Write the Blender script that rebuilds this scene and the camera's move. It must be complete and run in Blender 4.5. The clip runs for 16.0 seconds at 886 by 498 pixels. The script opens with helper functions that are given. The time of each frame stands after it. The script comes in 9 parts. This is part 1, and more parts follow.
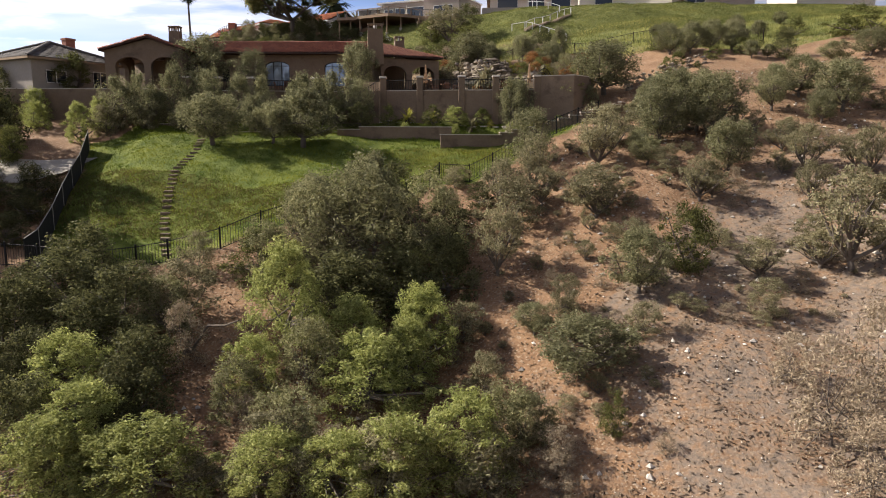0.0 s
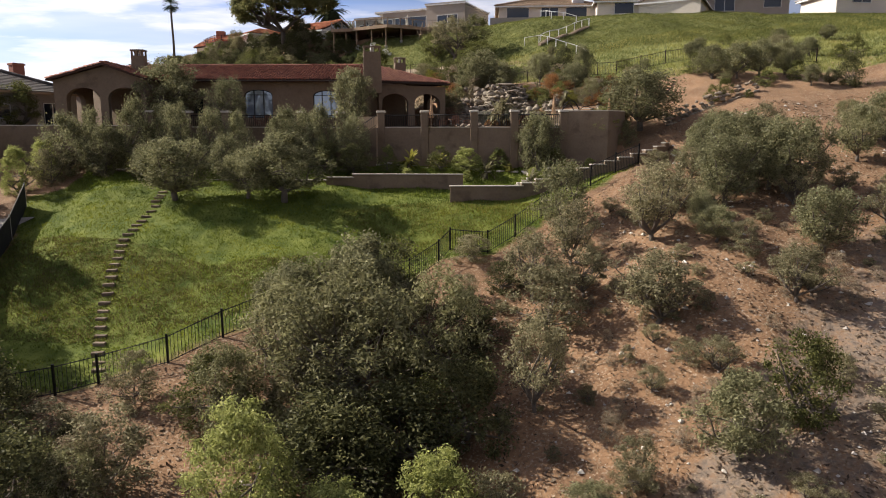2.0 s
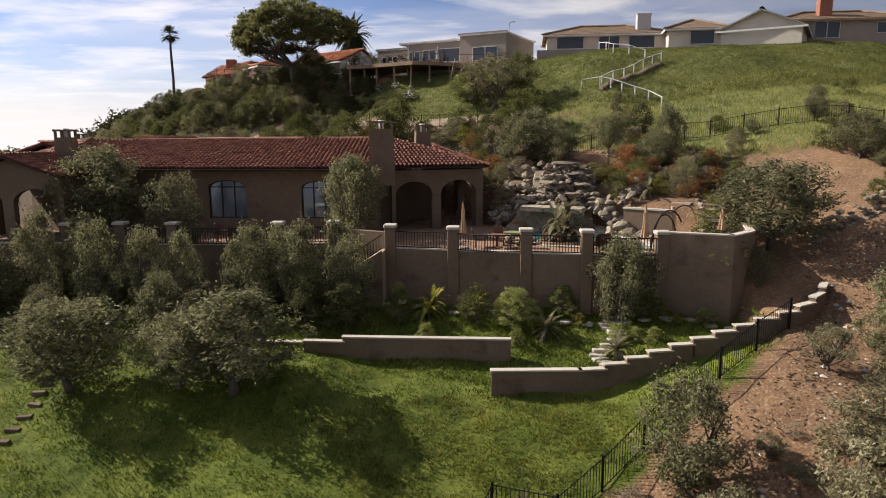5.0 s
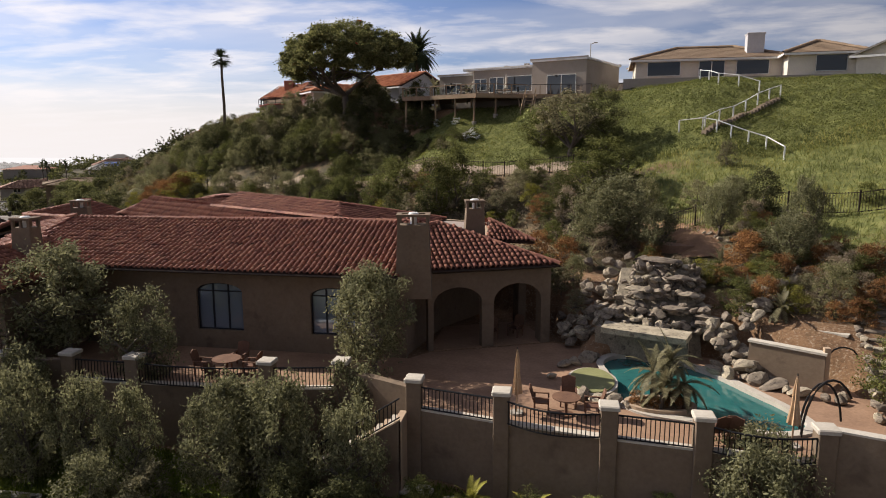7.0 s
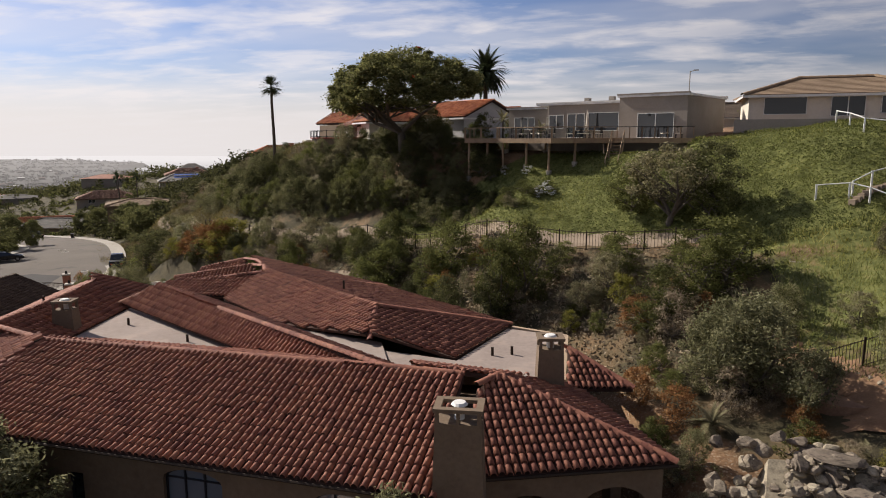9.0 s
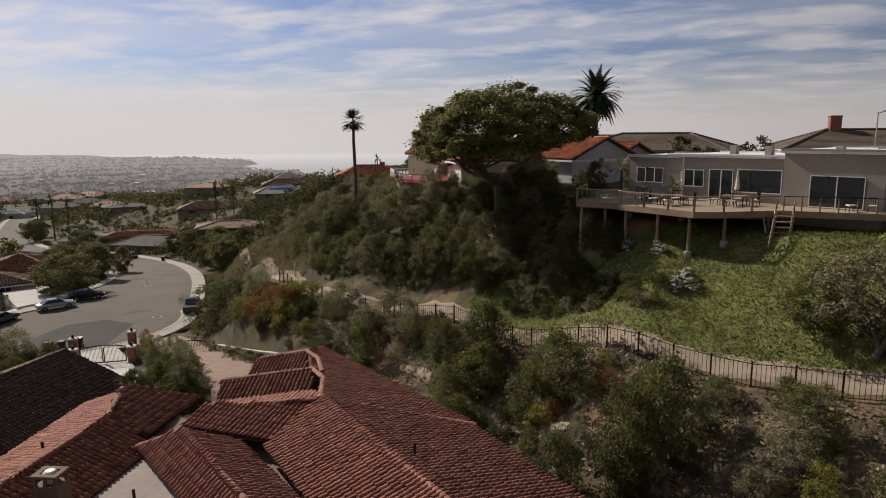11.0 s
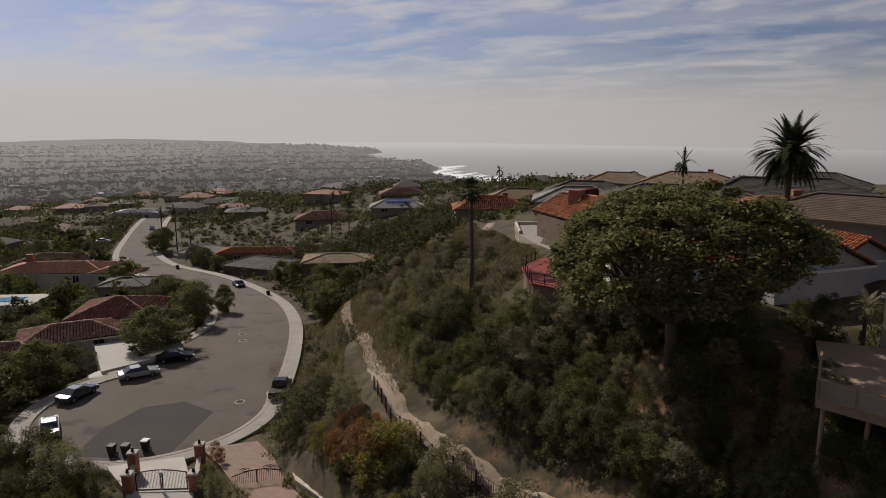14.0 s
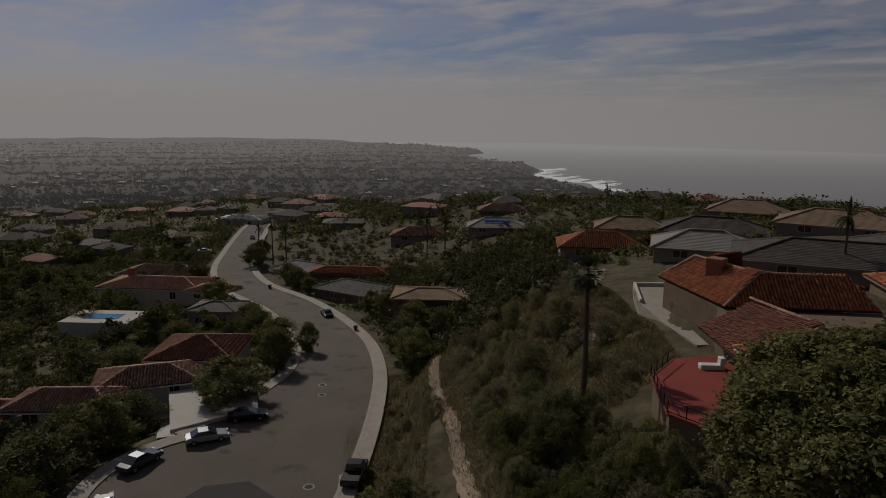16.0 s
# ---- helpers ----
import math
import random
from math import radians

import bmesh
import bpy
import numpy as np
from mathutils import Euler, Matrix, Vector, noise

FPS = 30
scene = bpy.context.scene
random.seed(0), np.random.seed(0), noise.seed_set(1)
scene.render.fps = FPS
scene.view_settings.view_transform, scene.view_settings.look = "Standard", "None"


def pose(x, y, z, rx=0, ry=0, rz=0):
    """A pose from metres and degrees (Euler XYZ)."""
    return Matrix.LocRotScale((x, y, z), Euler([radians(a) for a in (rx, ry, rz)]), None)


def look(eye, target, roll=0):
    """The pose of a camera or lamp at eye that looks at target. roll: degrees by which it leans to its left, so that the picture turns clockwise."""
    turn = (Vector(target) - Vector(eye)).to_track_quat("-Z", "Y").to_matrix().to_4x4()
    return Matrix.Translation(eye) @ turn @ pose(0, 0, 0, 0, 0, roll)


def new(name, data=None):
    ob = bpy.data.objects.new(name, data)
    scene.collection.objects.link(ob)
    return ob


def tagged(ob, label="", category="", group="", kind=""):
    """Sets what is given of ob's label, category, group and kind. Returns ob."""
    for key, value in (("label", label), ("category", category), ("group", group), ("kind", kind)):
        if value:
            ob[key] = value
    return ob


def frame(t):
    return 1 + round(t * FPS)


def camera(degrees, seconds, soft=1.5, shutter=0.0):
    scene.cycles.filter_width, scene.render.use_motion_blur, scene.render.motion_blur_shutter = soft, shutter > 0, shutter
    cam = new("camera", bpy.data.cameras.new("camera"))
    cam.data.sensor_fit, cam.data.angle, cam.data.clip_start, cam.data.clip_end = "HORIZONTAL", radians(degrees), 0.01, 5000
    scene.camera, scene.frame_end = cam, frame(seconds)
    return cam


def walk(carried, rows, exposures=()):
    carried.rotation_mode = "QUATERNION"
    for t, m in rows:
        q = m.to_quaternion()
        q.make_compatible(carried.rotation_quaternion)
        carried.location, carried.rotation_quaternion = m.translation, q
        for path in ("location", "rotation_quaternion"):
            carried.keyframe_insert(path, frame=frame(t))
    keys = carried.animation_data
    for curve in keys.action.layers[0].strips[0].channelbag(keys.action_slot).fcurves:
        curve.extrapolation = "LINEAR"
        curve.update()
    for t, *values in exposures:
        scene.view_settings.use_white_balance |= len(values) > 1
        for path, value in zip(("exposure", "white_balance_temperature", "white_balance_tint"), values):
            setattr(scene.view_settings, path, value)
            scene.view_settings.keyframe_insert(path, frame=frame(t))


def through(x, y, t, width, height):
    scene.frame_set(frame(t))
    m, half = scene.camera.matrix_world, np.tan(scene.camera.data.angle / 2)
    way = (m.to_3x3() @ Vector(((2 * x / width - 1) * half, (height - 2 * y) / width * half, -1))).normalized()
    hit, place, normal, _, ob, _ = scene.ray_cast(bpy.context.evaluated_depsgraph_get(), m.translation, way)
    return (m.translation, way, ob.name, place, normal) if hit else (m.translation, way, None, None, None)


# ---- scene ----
cam = camera(67.24, 16.0, soft=1.0)
# seconds, eye (metres), yaw, pitch, roll (degrees)
PATH = [
    (0, 0.00, 0.00, -0.00, -0.00, -9.36, 0.24),
    (0.5, -0.19, 2.31, 0.84, -0.02, -9.42, 0.25),
    (1, -0.39, 4.90, 1.81, -0.02, -9.51, 0.23),
    (1.5, -0.56, 7.37, 2.75, -0.01, -9.58, 0.18),
    (2, -0.72, 10.17, 3.74, 0.02, -9.58, 0.10),
    (2.5, -0.82, 12.92, 4.67, 0.06, -9.51, 0.01),
    (3, -1.01, 15.87, 5.76, 0.12, -9.45, -0.05),
    (3.5, -1.10, 18.68, 6.87, 0.61, -9.46, -0.11),
    (4, -1.00, 21.75, 8.01, 0.90, -9.44, -0.19),
    (4.2, -0.98, 23.01, 8.48, 1.13, -9.40, -0.22),
    (6.3, -0.47, 35.83, 13.21, 7.49, -9.28, -0.02),
    (6.5, -0.43, 36.88, 13.64, 8.06, -9.28, -0.03),
    (7, -0.40, 39.94, 14.95, 9.64, -9.35, -0.04),
    (7.5, -0.60, 42.62, 16.07, 10.97, -9.39, -0.06),
    (8, -1.00, 45.48, 17.39, 12.38, -9.50, -0.05),
    (8.5, -1.45, 48.21, 18.55, 13.90, -9.54, -0.12),
    (9, -2.10, 51.19, 19.80, 15.69, -9.57, -0.19),
    (9.2, -2.39, 52.43, 20.32, 16.50, -9.59, -0.21),
    (11.3, -6.98, 64.74, 25.77, 25.24, -9.87, -0.46),
    (11.5, -7.49, 65.80, 26.38, 26.12, -9.89, -0.40),
    (12, -8.84, 68.39, 27.66, 28.31, -9.93, -0.34),
    (12.5, -10.46, 71.14, 29.05, 30.30, -9.98, -0.22),
    (13, -11.96, 73.77, 30.30, 31.93, -10.22, -0.13),
    (13.5, -13.77, 76.55, 31.56, 33.20, -10.54, -0.06),
    (14, -15.48, 79.08, 32.78, 34.24, -10.75, -0.00),
    (14.5, -17.38, 81.67, 34.08, 35.71, -10.73, 0.15),
    (15, -19.27, 84.15, 35.18, 37.93, -10.73, 0.23),
    (15.5, -21.33, 86.75, 36.42, 40.59, -10.74, 0.35),
    (16, -23.37, 89.10, 37.61, 42.78, -10.80, 0.41),
]
# the picture's own fading
EXPOSURES = [(0, 1.08), (4, .72), (7, .5), (9, .3), (11.5, -.14), (13, -.32), (14, -.46), (15, -.88), (16, -1.58)]
walk(cam, [(t, pose(x, y, z, 90 + pitch, 0, yaw) @ pose(0, 0, 0, 0, 0, roll)) for t, x, y, z, yaw, pitch, roll in PATH],
     EXPOSURES)


# ---------------------------------------------------------------- sky and sun
SUN_YAW, SUN_UP = 72.0, 36.0          # degrees left of straight ahead, and above the horizon
world = bpy.data.worlds.new("world")
scene.world = world
world.use_nodes = True
wn, wl = world.node_tree.nodes, world.node_tree.links
wn.clear()


def wnode(kind, **sets):
    n = wn.new(kind)
    for k, v in sets.items():
        n.inputs[k.replace("_", " ")].default_value = v
    return n


sky = wn.new("ShaderNodeTexSky")
sky.sky_type, sky.sun_disc = "NISHITA", False
sky.sun_elevation, sky.sun_rotation = radians(SUN_UP), radians(-SUN_YAW)
sky.air_density, sky.dust_density, sky.ozone_density, sky.altitude = 1.0, .5, 1.2, 150
way = wn.new("ShaderNodeTexCoord")
split = wn.new("ShaderNodeSeparateXYZ")
wl.new(way.outputs["Generated"], split.inputs[0])
# thin high cloud: streaks that spread on a flat layer overhead
lift = wn.new("ShaderNodeMath"); lift.operation = "ADD"; lift.inputs[1].default_value = 0.10
wl.new(split.outputs["Z"], lift.inputs[0])
safe = wn.new("ShaderNodeMath"); safe.operation = "MAXIMUM"; safe.inputs[1].default_value = 0.03
wl.new(lift.outputs[0], safe.inputs[0])
plan = wn.new("ShaderNodeVectorMath"); plan.operation = "DIVIDE"
both = wn.new("ShaderNodeCombineXYZ")
for k in range(3):
    wl.new(safe.outputs[0], both.inputs[k])
wl.new(way.outputs["Generated"], plan.inputs[0]); wl.new(both.outputs[0], plan.inputs[1])
turned = wn.new("ShaderNodeMapping")
turned.inputs["Rotation"].default_value = (0, 0, radians(-66)); turned.inputs["Scale"].default_value = (.8, 1.25, 0.0)
wl.new(plan.outputs[0], turned.inputs["Vector"])
puffs = wnode("ShaderNodeTexNoise", Scale=1.75, Detail=12.0, Roughness=.56, Distortion=.25)
wl.new(turned.outputs[0], puffs.inputs["Vector"])
ramp = wn.new("ShaderNodeMapRange")
ramp.inputs["From Min"].default_value, ramp.inputs["From Max"].default_value = .46, .64
wl.new(puffs.outputs["Fac"], ramp.inputs["Value"])
cloud = wn.new("ShaderNodeMix"); cloud.data_type = "RGBA"
cloud.inputs[7].default_value = (7.4, 7.0, 7.1, 1)
dim = wn.new("ShaderNodeMath"); dim.operation = "MULTIPLY"; dim.inputs[1].default_value = .88
veil = wnode("ShaderNodeTexNoise", Scale=.8, Detail=4.0, Roughness=.5, Distortion=.4)
wl.new(turned.outputs[0], veil.inputs["Vector"])
thin = wn.new("ShaderNodeMapRange")
for name, v in (("From Min", .36), ("From Max", .68), ("To Max", .5)):
    thin.inputs[name].default_value = v
wl.new(veil.outputs["Fac"], thin.inputs["Value"])
layers = wn.new("ShaderNodeMath"); layers.operation = "MULTIPLY_ADD"; layers.use_clamp = True; layers.inputs[1].default_value = .62
wl.new(ramp.outputs[0], layers.inputs[0]); wl.new(thin.outputs[0], layers.inputs[2])
wl.new(layers.outputs[0], dim.inputs[0]); wl.new(dim.outputs[0], cloud.inputs[0])
gain = wn.new("ShaderNodeVectorMath"); gain.operation = "MULTIPLY"; gain.inputs[1].default_value = (.57, .575, .76)
wl.new(sky.outputs[0], gain.inputs[0]); wl.new(gain.outputs[0], cloud.inputs[6])
# the marine haze that lies on the horizon
low = wn.new("ShaderNodeMapRange"); low.interpolation_type = "SMOOTHERSTEP"
low.inputs["From Min"].default_value, low.inputs["From Max"].default_value = .12, -.012
wl.new(split.outputs["Z"], low.inputs["Value"])
haze = wn.new("ShaderNodeMix"); haze.data_type = "RGBA"
haze.inputs[7].default_value = (6.7, 6.3, 6.25, 1)
soft = wn.new("ShaderNodeMath"); soft.operation = "MULTIPLY"; soft.inputs[1].default_value = .97
wl.new(low.outputs[0], soft.inputs[0]); wl.new(soft.outputs[0], haze.inputs[0]); wl.new(cloud.outputs[2], haze.inputs[6])
# haze and cloud scatter forwards: bright round the sun's side, dull on the other
side_on = wn.new("ShaderNodeVectorMath"); side_on.operation = "DOT_PRODUCT"
side_on.inputs[1].default_value = (-math.sin(radians(SUN_YAW)), math.cos(radians(SUN_YAW)), 0)
wl.new(way.outputs["Generated"], side_on.inputs[0])
fall = wn.new("ShaderNodeMapRange"); fall.interpolation_type = "SMOOTHSTEP"
for name, v in (("From Min", -.6), ("From Max", 1.0), ("To Min", .42), ("To Max", 1.0)):
    fall.inputs[name].default_value = v
wl.new(side_on.outputs["Value"], fall.inputs["Value"])
forward = wn.new("ShaderNodeVectorMath"); forward.operation = "SCALE"
wl.new(haze.outputs[2], forward.inputs[0]); wl.new(fall.outputs[0], forward.inputs["Scale"])
back = wnode("ShaderNodeBackground", Strength=.102)
wl.new(forward.outputs[0], back.inputs["Color"])
wl.new(back.outputs[0], wn.new("ShaderNodeOutputWorld").inputs[0])

sun = new("sun", bpy.data.lights.new("sun", "SUN"))
sun.data.energy, sun.data.angle, sun.data.color = 5.0, radians(.53), (1.0, .915, .81)
_a, _e = radians(SUN_YAW), radians(SUN_UP)
sun.matrix_world = look((0, 0, 200), Vector((0, 0, 200)) - Vector((-math.sin(_a) * math.cos(_e), math.cos(_a) * math.cos(_e), math.sin(_e))))


# ---------------------------------------------------------------- mesh helpers
class Geo:
    """Vertices and faces gathered for one mesh."""

    def __init__(self):
        self.v, self.f = [], []

    def add(self, vs, fs, m=None):
        n = len(self.v)
        self.v += [tuple(m @ Vector(p)) for p in vs] if m is not None else [tuple(p) for p in vs]
        self.f += [tuple(n + i for i in f) for f in fs]
        return self

    def box(self, x0, y0, z0, x1, y1, z1, m=None, bev=0.0):
        """A box; with bev its upright and top edges are cut."""
        if bev <= 0:
            vs = [(x, y, z) for z in (z0, z1) for x, y in ((x0, y0), (x1, y0), (x1, y1), (x0, y1))]
            fs = [(3, 2, 1, 0), (4, 5, 6, 7)] + [(i, (i + 1) % 4, 4 + (i + 1) % 4, 4 + i) for i in range(4)]
            return self.add(vs, fs, m)
        b = bev
        ring = [(x0 + b, y0), (x1 - b, y0), (x1, y0 + b), (x1, y1 - b), (x1 - b, y1), (x0 + b, y1), (x0, y1 - b), (x0, y0 + b)]
        inn = [(min(max(x, x0 + b), x1 - b), min(max(y, y0 + b), y1 - b)) for x, y in ring]
        vs = [(*p, z0) for p in ring] + [(*p, z1 - b) for p in ring] + [(x, y, z1) for x, y in inn]
        fs = [tuple(range(7, -1, -1)), tuple(range(16, 24))]
        for k in (0, 8):
            fs += [(k + i, k + (i + 1) % 8, k + 8 + (i + 1) % 8, k + 8 + i) for i in range(8)]
        return self.add(vs, fs, m)

    def tube(self, pts, r, n=6, r1=None, caps=True):
        """A round bar along points, tapering from r to r1."""
        pts = [Vector(p) for p in pts]
        r1 = r if r1 is None else r1
        base = len(self.v)
        for i, p in enumerate(pts):
            d = (pts[min(i + 1, len(pts) - 1)] - pts[max(i - 1, 0)]).normalized()
            a = d.cross(Vector((0, 0, 1)) if abs(d.z) < .9 else Vector((1, 0, 0))).normalized()
            b = d.cross(a)
            rr = r + (r1 - r) * i / max(1, len(pts) - 1)
            self.v += [tuple(p + (a * math.cos(k * math.tau / n) + b * math.sin(k * math.tau / n)) * rr) for k in range(n)]
        for i in range(len(pts) - 1):
            o = base + i * n
            self.f += [(o + k, o + k + n, o + (k + 1) % n + n, o + (k + 1) % n) for k in range(n)]
        if caps:
            self.f += [tuple(base + k for k in range(n)), tuple(base + (len(pts) - 1) * n + k for k in range(n - 1, -1, -1))]
        return self

    def prism(self, ring, z0, z1, m=None):
        """A ring of (x, y) raised from z0 to z1."""
        n = len(ring)
        area = sum(a[0] * b[1] - b[0] * a[1] for a, b in zip(ring, list(ring[1:]) + [ring[0]]))
        ring = list(ring) if area > 0 else list(ring)[::-1]
        vs = [(x, y, z0) for x, y in ring] + [(x, y, z1) for x, y in ring]
        return self.add(vs, [tuple(range(n - 1, -1, -1)), tuple(range(n, 2 * n))] + [(i, (i + 1) % n, n + (i + 1) % n, n + i) for i in range(n)], m)

    def slab(self, poly, thick):
        """A flat polygon of 3D points, thickened downwards along its normal."""
        p = [Vector(q) for q in poly]
        nrm = (p[1] - p[0]).cross(p[2] - p[0]).normalized()
        if nrm.z < 0:
            p, nrm = p[::-1], -nrm
        n = len(p)
        return self.add(p + [q - nrm * thick for q in p], [tuple(range(n)), tuple(range(2 * n - 1, n - 1, -1))] + [(i, n + i, n + (i + 1) % n, (i + 1) % n) for i in range(n)])

    def mesh(self, name, smooth=False):
        me = bpy.data.meshes.new(name)
        me.from_pydata(self.v, [], self.f)
        if smooth:
            me.shade_smooth()
        return me


def part(name, geo, material, parent=None, label="", smooth=False, kind=""):
    """Links a mesh as one object, under a thing or a part."""
    me = geo.mesh(name, smooth) if isinstance(geo, Geo) else geo
    if not me.materials:
        me.materials.append(material)
    ob = new(name, me)
    if parent is not None:
        ob.parent = parent
    return tagged(ob, label, kind=kind)


def thing(name, label, category, group="", kind="", at=(0, 0, 0), rz=0.0):
    ob = new(name)
    ob.empty_display_size = .1
    ob.matrix_basis = pose(*at, 0, 0, rz)
    return tagged(ob, label, category, group, kind)


def setting(name, geo, material, label, smooth=False, category=""):
    me = geo.mesh(name, smooth) if isinstance(geo, Geo) else geo
    me.materials.append(material)
    return tagged(new(name, me), label, category or name.split("_")[0], kind="structure")


def stuff(name, geo, material, label, category, smooth=False):
    me = geo.mesh(name, smooth) if isinstance(geo, Geo) else geo
    me.materials.append(material)
    return tagged(new(name, me), label, category, kind="stuff")


def ground_z(x, y):
    return float(height(np.array([x]), np.array([y]))[0])


# ---------------------------------------------------------------- materials
def surf(name, dark, light, size=1.0, fine=9.0, rough=.85, bump=.25, vary=0.0, metal=0.0, spec=.3, spots=None, spot_at=.62, spot_size=None, glow=None):
    """A surface whose colour wanders between two tones at two scales, with fine relief; vary: from piece to piece; spots: a third tone in patches."""
    m = bpy.data.materials.new(name)
    m.use_nodes = True
    n, l = m.node_tree.nodes, m.node_tree.links
    b = n["Principled BSDF"]
    b.inputs["Roughness"].default_value, b.inputs["Metallic"].default_value, b.inputs["Specular IOR Level"].default_value = rough, metal, spec
    tc = n.new("ShaderNodeTexCoord")
    big, small = n.new("ShaderNodeTexNoise"), n.new("ShaderNodeTexNoise")
    for q, s, d in ((big, 1 / size, 4), (small, fine / size, 6)):
        q.inputs["Scale"].default_value, q.inputs["Detail"].default_value, q.inputs["Roughness"].default_value = s, d, .6
        l.new(tc.outputs["Object"], q.inputs["Vector"])
    mixf = n.new("ShaderNodeMath"); mixf.operation = "MULTIPLY_ADD"; mixf.inputs[1].default_value, mixf.inputs[2].default_value = .45, 0.0
    l.new(small.outputs["Fac"], mixf.inputs[0])
    mixg = n.new("ShaderNodeMath"); mixg.operation = "MULTIPLY_ADD"; mixg.inputs[1].default_value = .55
    l.new(big.outputs["Fac"], mixg.inputs[0]); l.new(mixf.outputs[0], mixg.inputs[2])
    wide = n.new("ShaderNodeMapRange"); wide.inputs["From Min"].default_value, wide.inputs["From Max"].default_value = .32, .68
    l.new(mixg.outputs[0], wide.inputs["Value"])
    col = n.new("ShaderNodeMix"); col.data_type = "RGBA"
    col.inputs[6].default_value, col.inputs[7].default_value = (*dark, 1), (*light, 1)
    l.new(wide.outputs[0], col.inputs[0])
    out = col.outputs[2]
    if spots:
        sp = n.new("ShaderNodeTexNoise"); sp.inputs["Scale"].default_value, sp.inputs["Detail"].default_value = 1 / (spot_size or size * .6), 7
        off = n.new("ShaderNodeVectorMath"); off.operation = "ADD"; off.inputs[1].default_value = (13.1, 7.7, 3.3)
        l.new(tc.outputs["Object"], off.inputs[0]); l.new(off.outputs[0], sp.inputs["Vector"])
        sr = n.new("ShaderNodeMapRange"); sr.inputs["From Min"].default_value, sr.inputs["From Max"].default_value = spot_at - .05, spot_at + .05
        l.new(sp.outputs["Fac"], sr.inputs["Value"])
        c2 = n.new("ShaderNodeMix"); c2.data_type = "RGBA"; c2.inputs[7].default_value = (*spots, 1)
        l.new(sr.outputs[0], c2.inputs[0]); l.new(out, c2.inputs[6]); out = c2.outputs[2]
    if vary:
        oi, ge = n.new("ShaderNodeObjectInfo"), n.new("ShaderNodeNewGeometry")
        add = n.new("ShaderNodeMath"); add.operation = "ADD"
        l.new(oi.outputs["Random"], add.inputs[0]); l.new(ge.outputs["Random Per Island"], add.inputs[1])
        fr = n.new("ShaderNodeMath"); fr.operation = "FRACT"; l.new(add.outputs[0], fr.inputs[0])
        val = n.new("ShaderNodeMapRange"); val.inputs["To Min"].default_value, val.inputs["To Max"].default_value = 1 - vary, 1 + vary
        l.new(fr.outputs[0], val.inputs["Value"])
        hs = n.new("ShaderNodeHueSaturation")
        l.new(val.outputs[0], hs.inputs["Value"]); l.new(out, hs.inputs["Color"])
        hue = n.new("ShaderNodeMapRange"); hue.inputs["To Min"].default_value, hue.inputs["To Max"].default_value = .5 - .03 * vary, .5 + .03 * vary
        l.new(fr.outputs[0], hue.inputs["Value"]); l.new(hue.outputs[0], hs.inputs["Hue"])
        out = hs.outputs[0]
    l.new(out, b.inputs["Base Color"])
    if bump:
        bp = n.new("ShaderNodeBump"); bp.inputs["Strength"].default_value, bp.inputs["Distance"].default_value = bump, size * .05
        l.new(mixg.outputs[0], bp.inputs["Height"]); l.new(bp.outputs[0], b.inputs["Normal"])
    if glow:
        b.inputs["Emission Color"].default_value, b.inputs["Emission Strength"].default_value = (*glow[:3], 1), glow[3]
    return m


